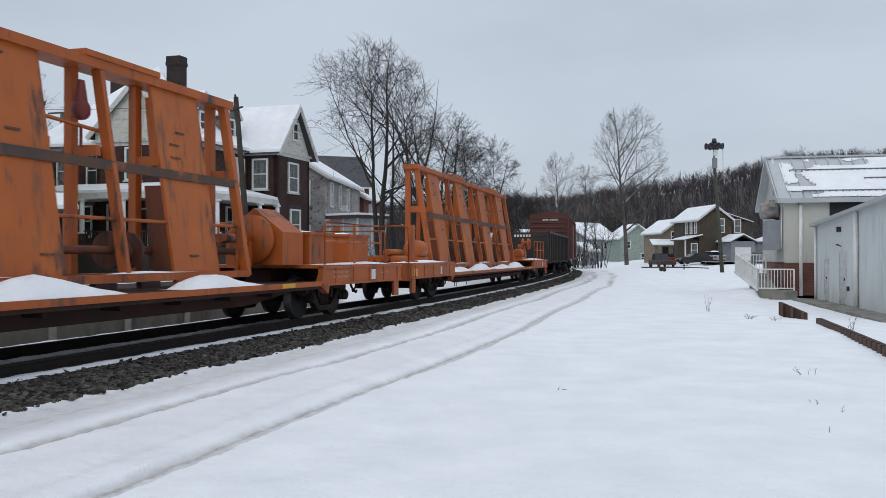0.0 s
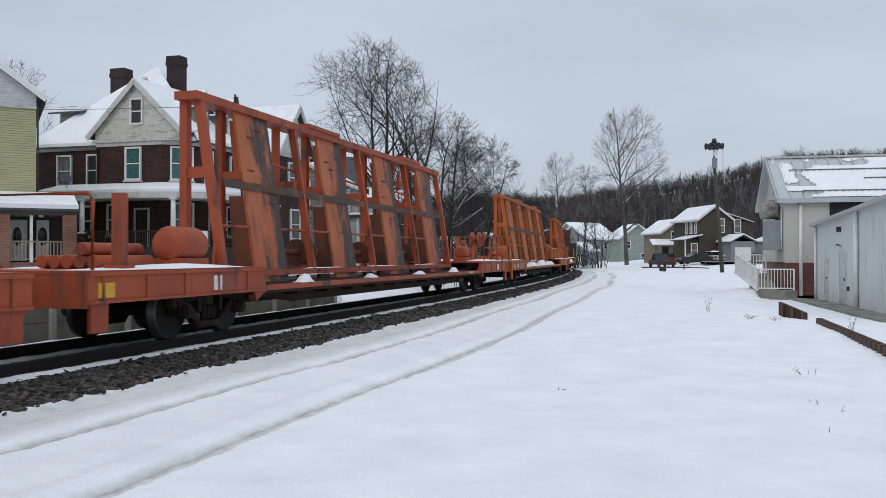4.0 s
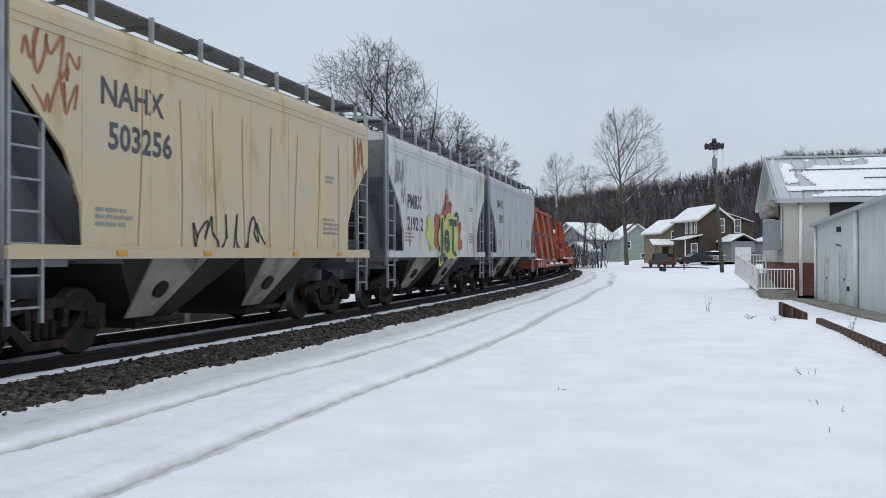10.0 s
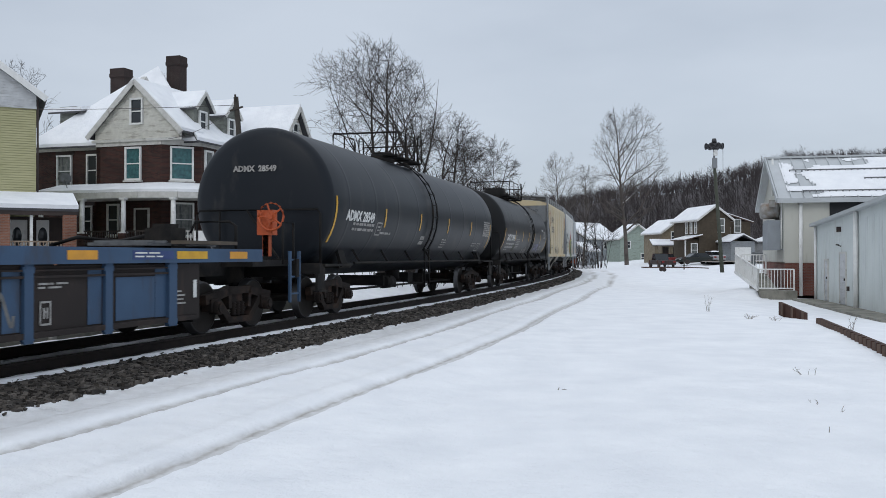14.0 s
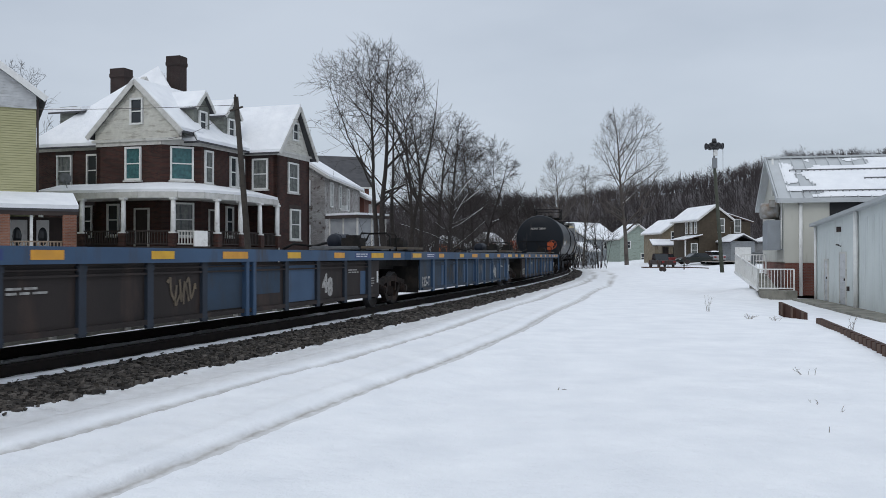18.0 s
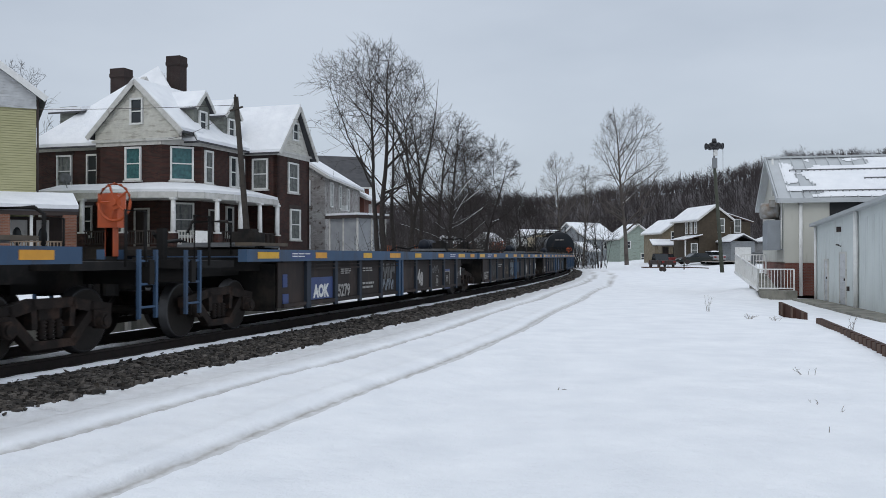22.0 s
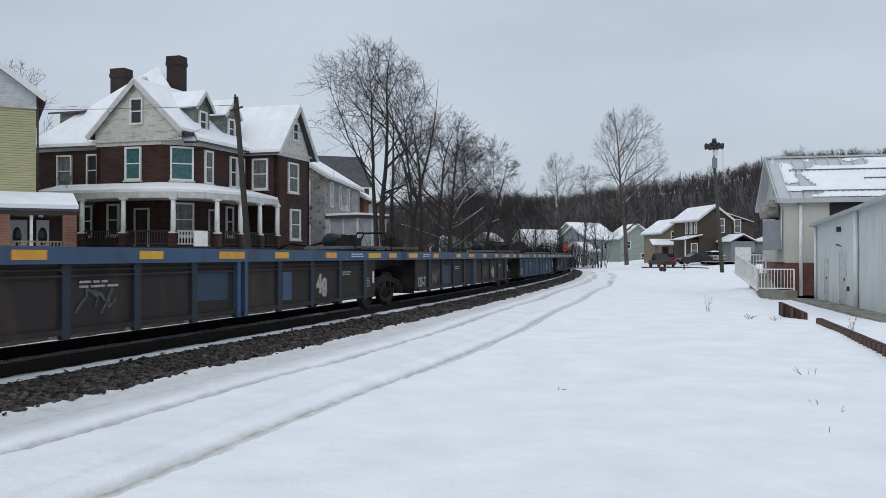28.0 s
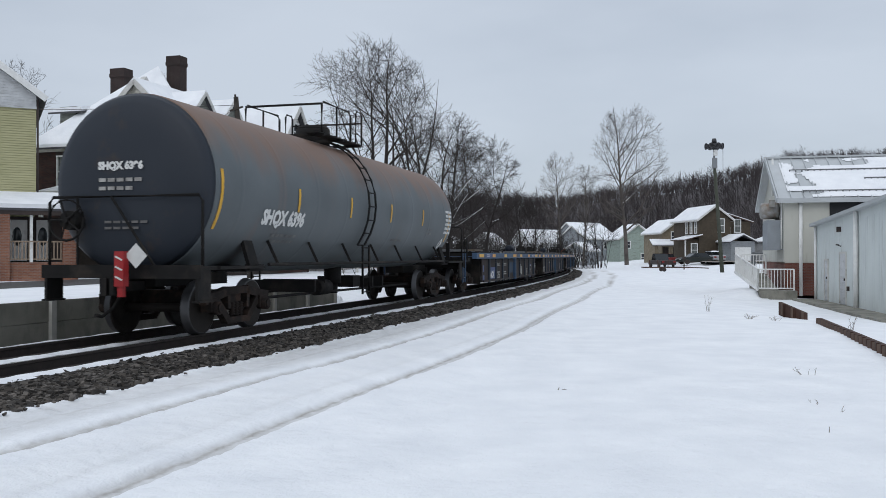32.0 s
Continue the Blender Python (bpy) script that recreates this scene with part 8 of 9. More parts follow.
    for y in (-0.95, 0.95):
        pipe(bm, [(t0, y, zt + 0.05), (t0, y, zt + 0.66), (t0 + 0.1, y, zt + 0.75), (t1_ - 0.1, y, zt + 0.75), (t1_, y, zt + 0.66), (t1_, y, zt + 0.05)], 0.028, 6)
        rod(bm, ((t0 + t1_) / 2, y, zt + 0.05), ((t0 + t1_) / 2, y, zt + 0.75), 0.022, 6)
        pipe(bm, [(t2_, y, zt + 0.05), (t2_, y, zt + 0.78), (t2_ + 0.08, y, zt + 0.85), (t3_ - 0.08, y, zt + 0.85), (t3_, y, zt + 0.78), (t3_, y, zt + 0.05)], 0.026, 6)
    rod(bm, (t0, -0.95, zt + 0.70), (t0, 0.95, zt + 0.70), 0.026, 6)
    rod(bm, (t3_, -0.95, zt + 0.60), (t3_, 0.95, zt + 0.60), 0.022, 6)
    part("top_railing", bm, BLACKISH, car, "black pipe railing round the manway", at=pose(shift, 0, 0))
    for x, r_, h_ in domes:
        bm = B()
        rod(bm, (x, 0, zt - 0.1), (x, 0, zt + h_ - 0.06), r_, 24)
        rod(bm, (x, 0, zt + h_ - 0.06), (x, 0, zt + h_), r_, 24, r_ * 0.88)
        for k in range(8):
            a = k * 0.785
            rod(bm, (x + r_ * 0.8 * math.cos(a), r_ * 0.8 * math.sin(a), zt + h_), (x + r_ * 0.8 * math.cos(a), r_ * 0.8 * math.sin(a), zt + h_ + 0.035), 0.03, 6)
        part("manway", bm, BLACKISH, car, "black manway dome", at=pose(shift, 0, 0))
    # reflector strips, lettering
    bars = strips or [(-TE + shift + 0.40, 1.0)] + [(-TE + shift + 0.62 + (k + 1) * (2 * TE - 1.24) / (stripes + 1), 0.46) for k in range(stripes)] + [(TE + shift - 0.62, 0.9)]
    for x, h in bars:
        z0 = strip_z if h < 0.6 else strip_z - 0.42
        bm = B()
        for q in range(6):
            za, zb = z0 + q * h / 6, z0 + (q + 1) * h / 6
            p = [on(Vector((x - 0.045, 0, za))), on(Vector((x + 0.045, 0, za))), on(Vector((x + 0.045, 0, zb))), on(Vector((x - 0.045, 0, zb)))]
            quads(bm, p, ((0, 1, 2, 3),))
        part("reflector", bm, MARKY, car, "yellow reflector strip")
    return car, on, TE, E


# -- articulated well cars --
def well_post_mesh(material, big):
    bm = B()
    d = 0.075 if big else 0.055
    box(bm, (0, 0, (0.30 + 1.255) / 2), (0.20 if big else 0.15, d, 0.955))
    for z in (0.37, 1.19):
        box(bm, (0, 0, z), (0.24 if big else 0.19, d * 0.9, 0.07))
    return mesh_of("side_post", bm, material)


WELLPOST = [[well_post_mesh(m, g) for g in (False, True)] for m in (POSTBLUE, WELLBLUE)]


def reservoir_mesh():
    bm = B()
    lathe(bm, [(-0.62, 0.02), (-0.60, 0.12), (-0.56, 0.18), (-0.5, 0.20), (0.5, 0.20), (0.56, 0.18), (0.60, 0.12), (0.62, 0.02)], 20, "x", (0, 0, 0.21))
    for x in (-0.35, 0.35):
        box(bm, (x, 0, 0.02), (0.08, 0.4, 0.08))
        lathe(bm, [(x - 0.03, 0.20), (x - 0.03, 0.212), (x + 0.03, 0.212), (x + 0.03, 0.20)], 20, "x", (0, 0, 0.21))
    return mesh_of("reservoir", bm, TANKRES)


RESERVOIR = reservoir_mesh()


def scrawl(car, y, x, z, w, h, material, seed, glyphs=5, thick=0.045, bend=None, name="scrawl", label=""):
    """Loose sprayed strokes that spell nothing."""
    r = random.Random(seed)
    bm = B()
    runs = max(1, glyphs // 3)
    per = max(1, round(glyphs / runs))
    for g in range(runs):
        x0_, w0_ = x + w * g / runs, w / runs
        steps = per * 4
        pts, last_ = [], 0.5
        for k in range(steps + 1):
            back = r.uniform(-0.55, 0.65)
            high = r.choice([v_ for v_ in (0.0, 0.25, 0.5, 0.78, 1.0) if abs(v_ - last_) > 0.2])
            last_ = high
            high += r.uniform(-0.1, 0.1)
            pts.append(Vector((x0_ + w0_ * (k / steps) * 0.94 + back * w0_ / per * 0.6, 0, z + h * max(-0.05, min(1.05, high)))))
        fine = []
        for i in range(len(pts) - 1):
            p0, p1, p2, p3 = pts[max(0, i - 1)], pts[i], pts[i + 1], pts[min(len(pts) - 1, i + 2)]
            for q in range(5):
                t = q / 5
                fine.append(0.5 * ((2 * p1) + (p2 - p0) * t + (2 * p0 - 5 * p1 + 4 * p2 - p3) * t * t + (3 * p1 - p0 - 3 * p2 + p3) * t ** 3))
        fine.append(pts[-1])
        rows = []
        for i, p in enumerate(fine):
            d = fine[min(i + 1, len(fine) - 1)] - fine[max(i - 1, 0)]
            nrm = Vector((-d.z, 0, d.x)).normalized() * thick * 0.5 * r.uniform(0.7, 1.15)
            for e in (p - nrm, p + nrm):
                e.y = y
                rows.append(bm.verts.new(bend(e) if bend else e))
        for i in range(0, len(rows) - 2, 2):
            bm.faces.new((rows[i], rows[i + 1], rows[i + 3], rows[i + 2]))
    return part(name, bm, material, car, label, fix=False)


def blob(car, y, pts, material, name="painted_shape", bend=None, label=""):
    """A flat painted outline."""
    bm = B()
    vs = [Vector((a, y, b)) for a, b in pts]
    ring = [bm.verts.new(bend(v) if bend else v) for v in vs]
    mid = bm.verts.new(sum(vs, Vector()) / len(vs))
    for a, b in zip(ring, ring[1:] + ring[:1]):
        bm.faces.new((mid, a, b))
    return part(name, bm, material, car, label, fix=False)


TAGGREEN = mat("pale_green_scrawl", (0.23, 0.26, 0.19), (0.13, 0.15, 0.12), scale=5, rough=0.8)
TAGWHITE = mat("white_blue_scrawl", (0.26, 0.29, 0.32), (0.15, 0.18, 0.21), scale=5, rough=0.8)
TAGTAN = mat("tan_scrawl", (0.17, 0.13, 0.085), (0.10, 0.08, 0.06), scale=5, rough=0.8)
TAGBLACK = mat("black_scrawl", (0.012, 0.014, 0.018), (0.02, 0.022, 0.026), scale=5, rough=0.6)
DULL = WELLDIM
# by unit: repainted patches (bay, along, width, foot, height, paint), tags (bay, along, foot, width, height, paint, strokes, thickness), writing (bay, along, top, width, rows, height)
WELLMARKS = {
    0: ([(1, 0.0, 1.2, 0.46, 0.72, DULL), (7, 0.1, 0.9, 0.46, 0.6, WELLBLUE)], [(5, 0.1, 0.55, 1.0, 0.45, CHALK, 5, 0.05), (0, 0.2, 0.6, 0.8, 0.4, CHALKDIM, 4, 0.04)], [(1, 0.2, 1.0, 0.8, 2, 0.03), (6, 0.1, 1.0, 0.6, 2, 0.025)]),
    1: ([], [(1, 0.1, 0.55, 1.05, 0.5, TAGBLACK, 5, 0.05), (2, 0.15, 0.62, 0.55, 0.42, TAGBLACK, 3, 0.045), (4, 0.1, 0.72, 0.8, 0.35, CHALK, 4, 0.035)], [(7, 0.1, 0.95, 0.6, 2, 0.025)]),
    2: ([(3, 0.0, 1.2, 0.46, 0.74, DULL), (4, 0.1, 0.95, 0.66, 0.5, DULL), (5, 0.0, 1.28, 0.45, 0.74, WELLBLUE), (7, 0.9, 0.34, 0.45, 0.55, WELLBLUE)], [(2, 0.4, 0.62, 0.75, 0.4, TAGTAN, 4, 0.05)], [(7, 0.15, 1.02, 0.75, 2, 0.028), (0, 0.1, 0.95, 0.7, 2, 0.03)]),
    3: ([(4, 0.1, 0.9, 0.62, 0.5, DULL)], [(0, 0.15, 0.52, 0.95, 0.6, CHALKDIM, 4, 0.035), (2, 0.2, 0.6, 0.9, 0.35, TAGTAN, 4, 0.045), (3, 0.02, 0.74, 1.0, 0.42, TAGWHITE, 6, 0.042), (3, 0.02, 0.46, 1.0, 0.32, TAGWHITE, 6, 0.036)], [(1, 0.3, 0.98, 0.8, 2, 0.036), (7, 0.1, 0.98, 0.6, 2, 0.028)]),
    4: ([], [(3, 0.05, 0.78, 0.95, 0.38, CHALK, 6, 0.06), (3, 0.1, 0.5, 0.85, 0.26, TAGWHITE, 5, 0.045), (6, 0.1, 0.85, 0.7, 0.2, CHALK, 4, 0.03)], [(1, 0.25, 1.05, 0.7, 3, 0.024), (2, 0.15, 1.05, 0.85, 2, 0.03), (2, 0.15, 0.68, 0.9, 2, 0.05)]),
    5: ([(2, 0.0, 1.28, 0.46, 0.74, DULL), (3, 0.0, 1.2, 0.62, 0.58, DULL), (4, 0.1, 0.9, 0.66, 0.42, DULL)], [(1, 0.1, 0.55, 1.0, 0.55, TAGGREEN, 5, 0.040), (2, 0.1, 0.72, 1.05, 0.26, TAGGREEN, 5, 0.040), (2, 0.2, 0.46, 0.9, 0.26, TAGGREEN, 4, 0.038), (3, 0.08, 0.72, 1.0, 0.34, TAGGREEN, 5, 0.040), (3, 0.3, 0.48, 0.7, 0.24, TAGGREEN, 3, 0.036)], [(2, 0.25, 1.04, 0.85, 2, 0.036), (6, 0.05, 0.98, 0.25, 2, 0.02)]),
    6: ([(3, 0.0, 1.2, 0.46, 0.74, DULL), (4, 0.1, 0.9, 0.66, 0.42, WELLDIM)], [(1, 0.3, 0.55, 0.7, 0.4, CHALKDIM, 4, 0.04)], [(7, 0.1, 0.98, 0.7, 2, 0.028), (1, 0.2, 1.0, 0.8, 2, 0.03)]),
    7: ([(1, 0.1, 1.0, 0.46, 0.6, DULL)], [(0, 0.3, 0.55, 0.8, 0.4, CHALK, 4, 0.045), (5, 0.2, 0.6, 0.8, 0.35, TAGTAN, 4, 0.04)], [(2, 0.2, 0.98, 0.8, 2, 0.03), (7, 0.1, 0.98, 0.6, 2, 0.028)]),
    8: ([(3, 0.05, 0.95, 0.62, 0.5, DULL), (5, 0.1, 0.4, 0.5, 0.55, WELLBLUE)], [(1, 0.2, 0.6, 0.7, 0.3, CHALKDIM, 3, 0.04)], [(1, 0.2, 1.0, 0.8, 2, 0.032), (7, 0.1, 0.98, 0.6, 2, 0.028)]),
    9: ([(3, 0.1, 1.0, 0.62, 0.52, DULL)], [], [(1, 0.2, 1.05, 0.7, 3, 0.024), (2, 0.15, 1.02, 0.85, 2, 0.036), (2, 0.15, 0.66, 0.8, 2, 0.045)]),
}


def well_unit(seed, side, chord, labels, first, last, x48=1.7):
    car = thing("well_car", "", "well car")
    H = 8.73
    W, ZT = 1.50, 1.475
    chord_post = 1 if seed in (0, 1, 6) else 0
    r = random.Random(seed)
    if first:
        trucks(car, (H,))
    trucks(car, (-H,))
    XA, XB = -H + 1.5, H - 1.95
    for sg in (-1, 1):
        bm = B()
        box(bm, (0, sg * (W - 0.06), ZT - 0.11), (2 * H - (0.5 if not (first or last) else 0.1), 0.17, 0.22))
        part("top_chord", bm, chord, car, "blue top side sill")
        bm = B()
        box(bm, ((XA + XB) / 2, sg * (W - 0.10), 0.795), (XB - XA, 0.03, 0.87))
        part("side_sheet", bm, side, car)
        bm = B()
        box(bm, ((XA + XB) / 2, sg * (W - 0.085), 0.395), (XB - XA - 0.3, 0.11, 0.075))
        box(bm, (0, sg * (W - 0.05), 1.10), (XB - XA - 2.2, 0.03, 0.03))
        box(bm, (0, sg * (W - 0.05), 1.18), (XB - XA - 2.2, 0.03, 0.02))
        part("bottom_sill", bm, side, car)
        for k in range(9):
            if k != 4:
                same("side_post", WELLPOST[chord_post][k in (0, 8)], car, pose(-5.95 + k * 1.488, sg * (W - 0.055), 0))
        bm = B()
        for dx in (-0.13, 0.13):
            box(bm, (dx, sg * (W - 0.05), 0.80), (0.11, 0.11, 1.0))
        part("middle_post", bm, chord, car, "pair of blue middle posts")
    # floor, end bulkheads, end decks over the trucks
    bm = B()
    box(bm, ((XA + XB) / 2, 0, 0.40), (XB - XA, 2.7, 0.06))
    for x in (XA + 0.04, XB - 0.04):
        box(bm, (x, 0, 0.75), (0.08, 2.7, 0.9))
    part("well_floor", bm, BLACKISH, car)
    for sg in (-1, 1):
        bm = B()
        box(bm, (sg * (H - 0.62), 0, 1.16), (1.5, 1.3, 0.34))
        box(bm, (sg * (H - 0.9), 0, ZT - 0.06), (0.5, 2.7, 0.12))
        for y in (-0.8, 0.8):
            bar(bm, (sg * (XB - 0.1), y * 1.5, 1.2), (sg * (H - 0.2), y * 0.4, 1.2), 0.16, 0.26)
        box(bm, (sg * (H - 1.5), 0, ZT - 0.02), (0.12, 2.6, 0.12))
        part("end_frame", bm, BLACKISH, car, "dark end frame over the truck")
        bm = B()
        box(bm, (sg * (H - 1.6), -0.35, ZT + 0.07), (2.0, 1.1, 0.05))
        for k in range(6):
            box(bm, (sg * (H - 1.6) + (k - 2.5) * 0.33, -0.35, ZT + 0.10), (0.05, 1.1, 0.06))
        part("end_walkway", bm, WALKWAY, car)
        if sg > 0 and not first:
            same("reservoir", RESERVOIR, car, pose(sg * (H - 0.65), 0.15, ZT + 0.06), "dark blue brake reservoir on the end deck")
        bm = B()
        box(bm, (sg * (H - 1.75), -0.65, ZT + 0.17), (0.42, 0.5, 0.34))
        box(bm, (sg * (H - 1.75), -0.65, ZT + 0.36), (0.3, 0.3, 0.1))
        part("valve_box", bm, BLACKISH, car, "dark brake valve box")
        bm = B()
        box(bm, (sg * (H - 1.35), -1.16, ZT + 0.10), (1.5, 0.34, 0.06))
        part("plank", bm, PLANK, car, "weathered walkway plank")
        bm = B()
        pipe(bm, [(sg * (H - 0.25), -1.1, ZT - 0.1), (sg * (H - 0.25), -1.1, ZT + 0.42), (sg * (H - 0.3), -1.0, ZT + 0.5), (sg * (H - 0.3), -0.3, ZT + 0.5), (sg * (H - 0.3), -0.2, ZT + 0.3)], 0.03, 6)
        part("brake_pipe", bm, BLACKISH, car)
        bm = B()
        pipe(bm, [(sg * (H - 2.6), 0.9, ZT + 0.05), (sg * (H - 1.9), 0.95, ZT + 0.2), (sg * (H - 1.0), 0.8, ZT + 0.14), (sg * (H - 0.3), 0.5, ZT + 0.3)], 0.035, 6)
        part("brake_hose", bm, BLACKISH, car)
    for sg, flag in ((1, first), (-1, last)):
        if not flag:
            continue
        same("coupler", COUPLER, car, pose(sg * (H + 1.65), 0, 0, 0, 0, 0 if sg > 0 else 180))
        bm = B()
        box(bm, (sg * (H + 0.85), 0, 1.22), (1.7, 2.6, 0.12))
        box(bm, (sg * (H + 1.55), 0, 1.12), (0.12, 2.9, 0.36))
        box(bm, (sg * (H + 0.8), 0, 1.0), (1.5, 0.6, 0.34))
        part("end_platform", bm, BLACKISH, car, "dark end platform")
        for y in (-1.4, 1.4):
            bm = B()
            ladder(bm, sg * (H + 1.5), y, 0.45, 1.45, 0.4, 3)
            part("step_ladder", bm, chord, car)
            bm = B()
            pipe(bm, [(sg * (H + 1.45), y, 1.2), (sg * (H + 1.45), y, 2.0), (sg * (H + 1.0), y, 2.0), (sg * (H + 1.0), y, 1.2)], 0.025, 6)
            part("end_railing", bm, BLACKISH, car)
        bm = B()
        bar(bm, (sg * (H + 1.46), -0.82, 1.2), (sg * (H + 1.46), -0.82, 1.8), 0.12)
        part("brake_post", bm, BLACKISH, car)
        if sg < 0:
            continue
        bm = B()
        brake_wheel(bm, (H + 1.28, -1.0, 2.13), 0.27)
        rod(bm, (H + 1.27, -1.0, 2.13), (H + 1.31, -1.0, 2.13), 0.11, 16)
        part("brake_wheel", bm, BRAKEORANGE, car, "orange hand-brake wheel")
        bm = B()
        box(bm, (H + 1.46, -0.82, 2.02), (0.2, 0.34, 0.5))
        box(bm, (H + 1.46, -0.82, 1.6), (0.12, 0.14, 0.5))
        part("brake_housing", bm, BRAKEORANGE, car)
    # marks
    xs = [-7.9, -5.3, -2.6, -0.6, 1.6, 3.9, 6.2, 7.9]
    for k, x in enumerate(xs):
        bm = B()
        plate(bm, x - 0.3 + r.uniform(-0.15, 0.15), ZT - 0.165, 0.58 if k % 3 else 0.85, 0.12, -W - 0.025)
        part("reflector", bm, MARKO if k % 2 else MARKY, car, "orange-yellow reflector plate")
    for k, (x, m) in enumerate(((-6.9, MARKW), (4.9, MARKW))):
        bm = B()
        plate(bm, x, ZT - 0.17, 1.0, 0.13, -W - 0.022)
        part("notice_plate", bm, DEEPBLUE, car, "blue notice plate with white bars")
        rows_of_marks("stencil_block", car, x + 0.05, ZT - 0.085, 0.85, 2, 0.022, 0.03, -W - 0.03, m, seed * 5 + k)
    y = -W + 0.085 - 0.004
    for x, z, s_, txt in labels:
        lettering("lettering", txt, s_, STENCIL, car, pose(x, y, z) @ SIDE, bold=0.012, wide=0.95)
    lettering("lettering", "4", 0.50, STENCIL, car, pose(x48, y, 0.60) @ SIDE, bold=0.035)
    lettering("lettering", "8", 0.50, STENCIL, car, pose(x48 + 0.27, y - 0.001, 0.52) @ SIDE, bold=0.035)
    # repainted bays, tags and small writing, bay by bay
    def bay(b):
        return -5.95 + b * 1.488 + (0.22 if b == 4 else 0.10)

    paints, tags, bars = WELLMARKS[seed]
    for b, u, w_, z, h_, m in paints:
        bm = B()
        plate(bm, bay(b) + u, z, w_, h_, y - 0.002, 0.004)
        part("paint_patch", bm, m, car, "patch of dull blue repaint")
    for b, u, z, w_, h_, m, n_, t_ in tags:
        for j in range(n_):
            scrawl(car, y - 0.010, bay(b) + u + j * w_ / n_, z, w_ / n_ * 1.15, h_, m, seed * 31 + b * 7 + j, 1, t_, label="sprayed scrawl on the side sheet")
    for b, u, z, w_, rows_, h_ in bars:
        rows_of_marks("stencil_block", car, bay(b) + u, z, w_, rows_, h_, h_ * 0.9, y - 0.006, STENCIL, seed * 7 + b)
    if chord_post:
        for k in range(8):
            bm = B()
            plate(bm, -5.95 + (k + 1) * 1.488 - 0.38, 0.45, 0.28, 0.72, y - 0.001)
            part("paint_streak", bm, WELLBLUE, car, "blue overspray beside the post")
    rows_of_marks("stencil_block", car, 5.9 + 0.22, 0.80, 0.3, 4, 0.026, 0.035, y - 0.006, STENCIL, seed * 7 + 90)
    # framed plates near the forward end
    for x, z, w, h, base in () if x48 > 2.5 else ((3.2, 0.50, 0.2, 0.3, None),) if first else ((3.62, 0.42, 0.24, 0.34, None), (4.62, 0.40, 0.62, 0.48, DEEPBLUE)):
        bm = B()
        for a_, b_, c_, d_ in ((x, z, w, 0.025), (x, z + h - 0.025, w, 0.025), (x, z, 0.025, h), (x + w - 0.025, z, 0.025, h)):
            plate(bm, a_, b_, c_, d_, y - 0.008)
        plate(bm, x + w * 0.3, z + h * 0.28, 0.03, h * 0.45, y - 0.008)
        plate(bm, x + w * 0.6, z + h * 0.28, 0.03, h * 0.45, y - 0.008)
        plate(bm, x + w * 0.3, z + h * 0.5, w * 0.36, 0.03, y - 0.008)
        part("stencil_frame", bm, STENCIL, car)
        if base:
            bm = B()
            plate(bm, x - 0.03, z - 0.09, w + 0.06, 0.09, y - 0.006)
            part("blue_band", bm, base, car)
            bm = B()
            plate(bm, x - 0.03, z + h, w + 0.06, 0.06, y - 0.006)
            part("blue_band", bm, base, car)
    bm = B()
    plate(bm, 6.58, 0.70, 0.10, 0.28, y - 0.006)
    part("placard", bm, MARKW, car)
    return car


# -- brown boxcar and dark gondola at the head --
def boxcar(seed):
    car = thing("boxcar", "oxide-red steel boxcar with ribbed ends", "boxcar", "freight cars of the train")
    half, E, W, Z0, Z1 = 6.4, 8.0, 1.5, 1.05, 4.55
    trucks(car, (-half, half))
    couplers(car, E + 0.3)
    bm = B()
    box(bm, (0, 0, (Z0 + Z1) / 2), (2 * E, 2 * W, Z1 - Z0))
    part("body", bm, BOXBROWN, car)
    bm = B()
    prism(bm, [(-W - 0.03, Z1), (0, Z1 + 0.28), (W + 0.03, Z1)], -E - 0.03, E + 0.03, "x")
    part("roof", bm, BOXBROWN, car)
    rib = mesh_of("side_rib", box(B(), (0, 0, 0), (0.09, 0.06, Z1 - Z0 - 0.2)), BOXBROWN)
    for k in range(13):
        for sg in (-1, 1):
            same("side_rib", rib, car, pose(-E + 0.6 + k * (2 * E - 1.2) / 12, sg * (W + 0.03), (Z0 + Z1) / 2))
    for sg in (-1, 1):
        bm = B()
        for k in range(9):
            z = Z0 + 0.35 + k * 0.36
            rod(bm, (sg * (E + 0.0), -1.35, z), (sg * (E + 0.0), 1.35, z), 0.07, 8)
        part("end_rib", bm, BOXBROWN, car)
        bm = B()
        box(bm, (0, sg * (W + 0.05), 2.55), (3.0, 0.06, 2.9))
        part("sliding_door", bm, BOXBROWN, car)
    bm = B()
    ladder(bm, -E - 0.08, -1.15, 1.0, 4.4, 0.45, 9, along="y")
    part("end_ladder", bm, BOXBROWN, car)
    bm = B()
    for k in range(9):
        box(bm, (-E - 0.085, 0.45 - k * 0.12 - (0.1 if k > 3 else 0), 4.15), (0.012, 0.075, 0.13))
    part("stencil_block", bm, MARKW, car)
    return car


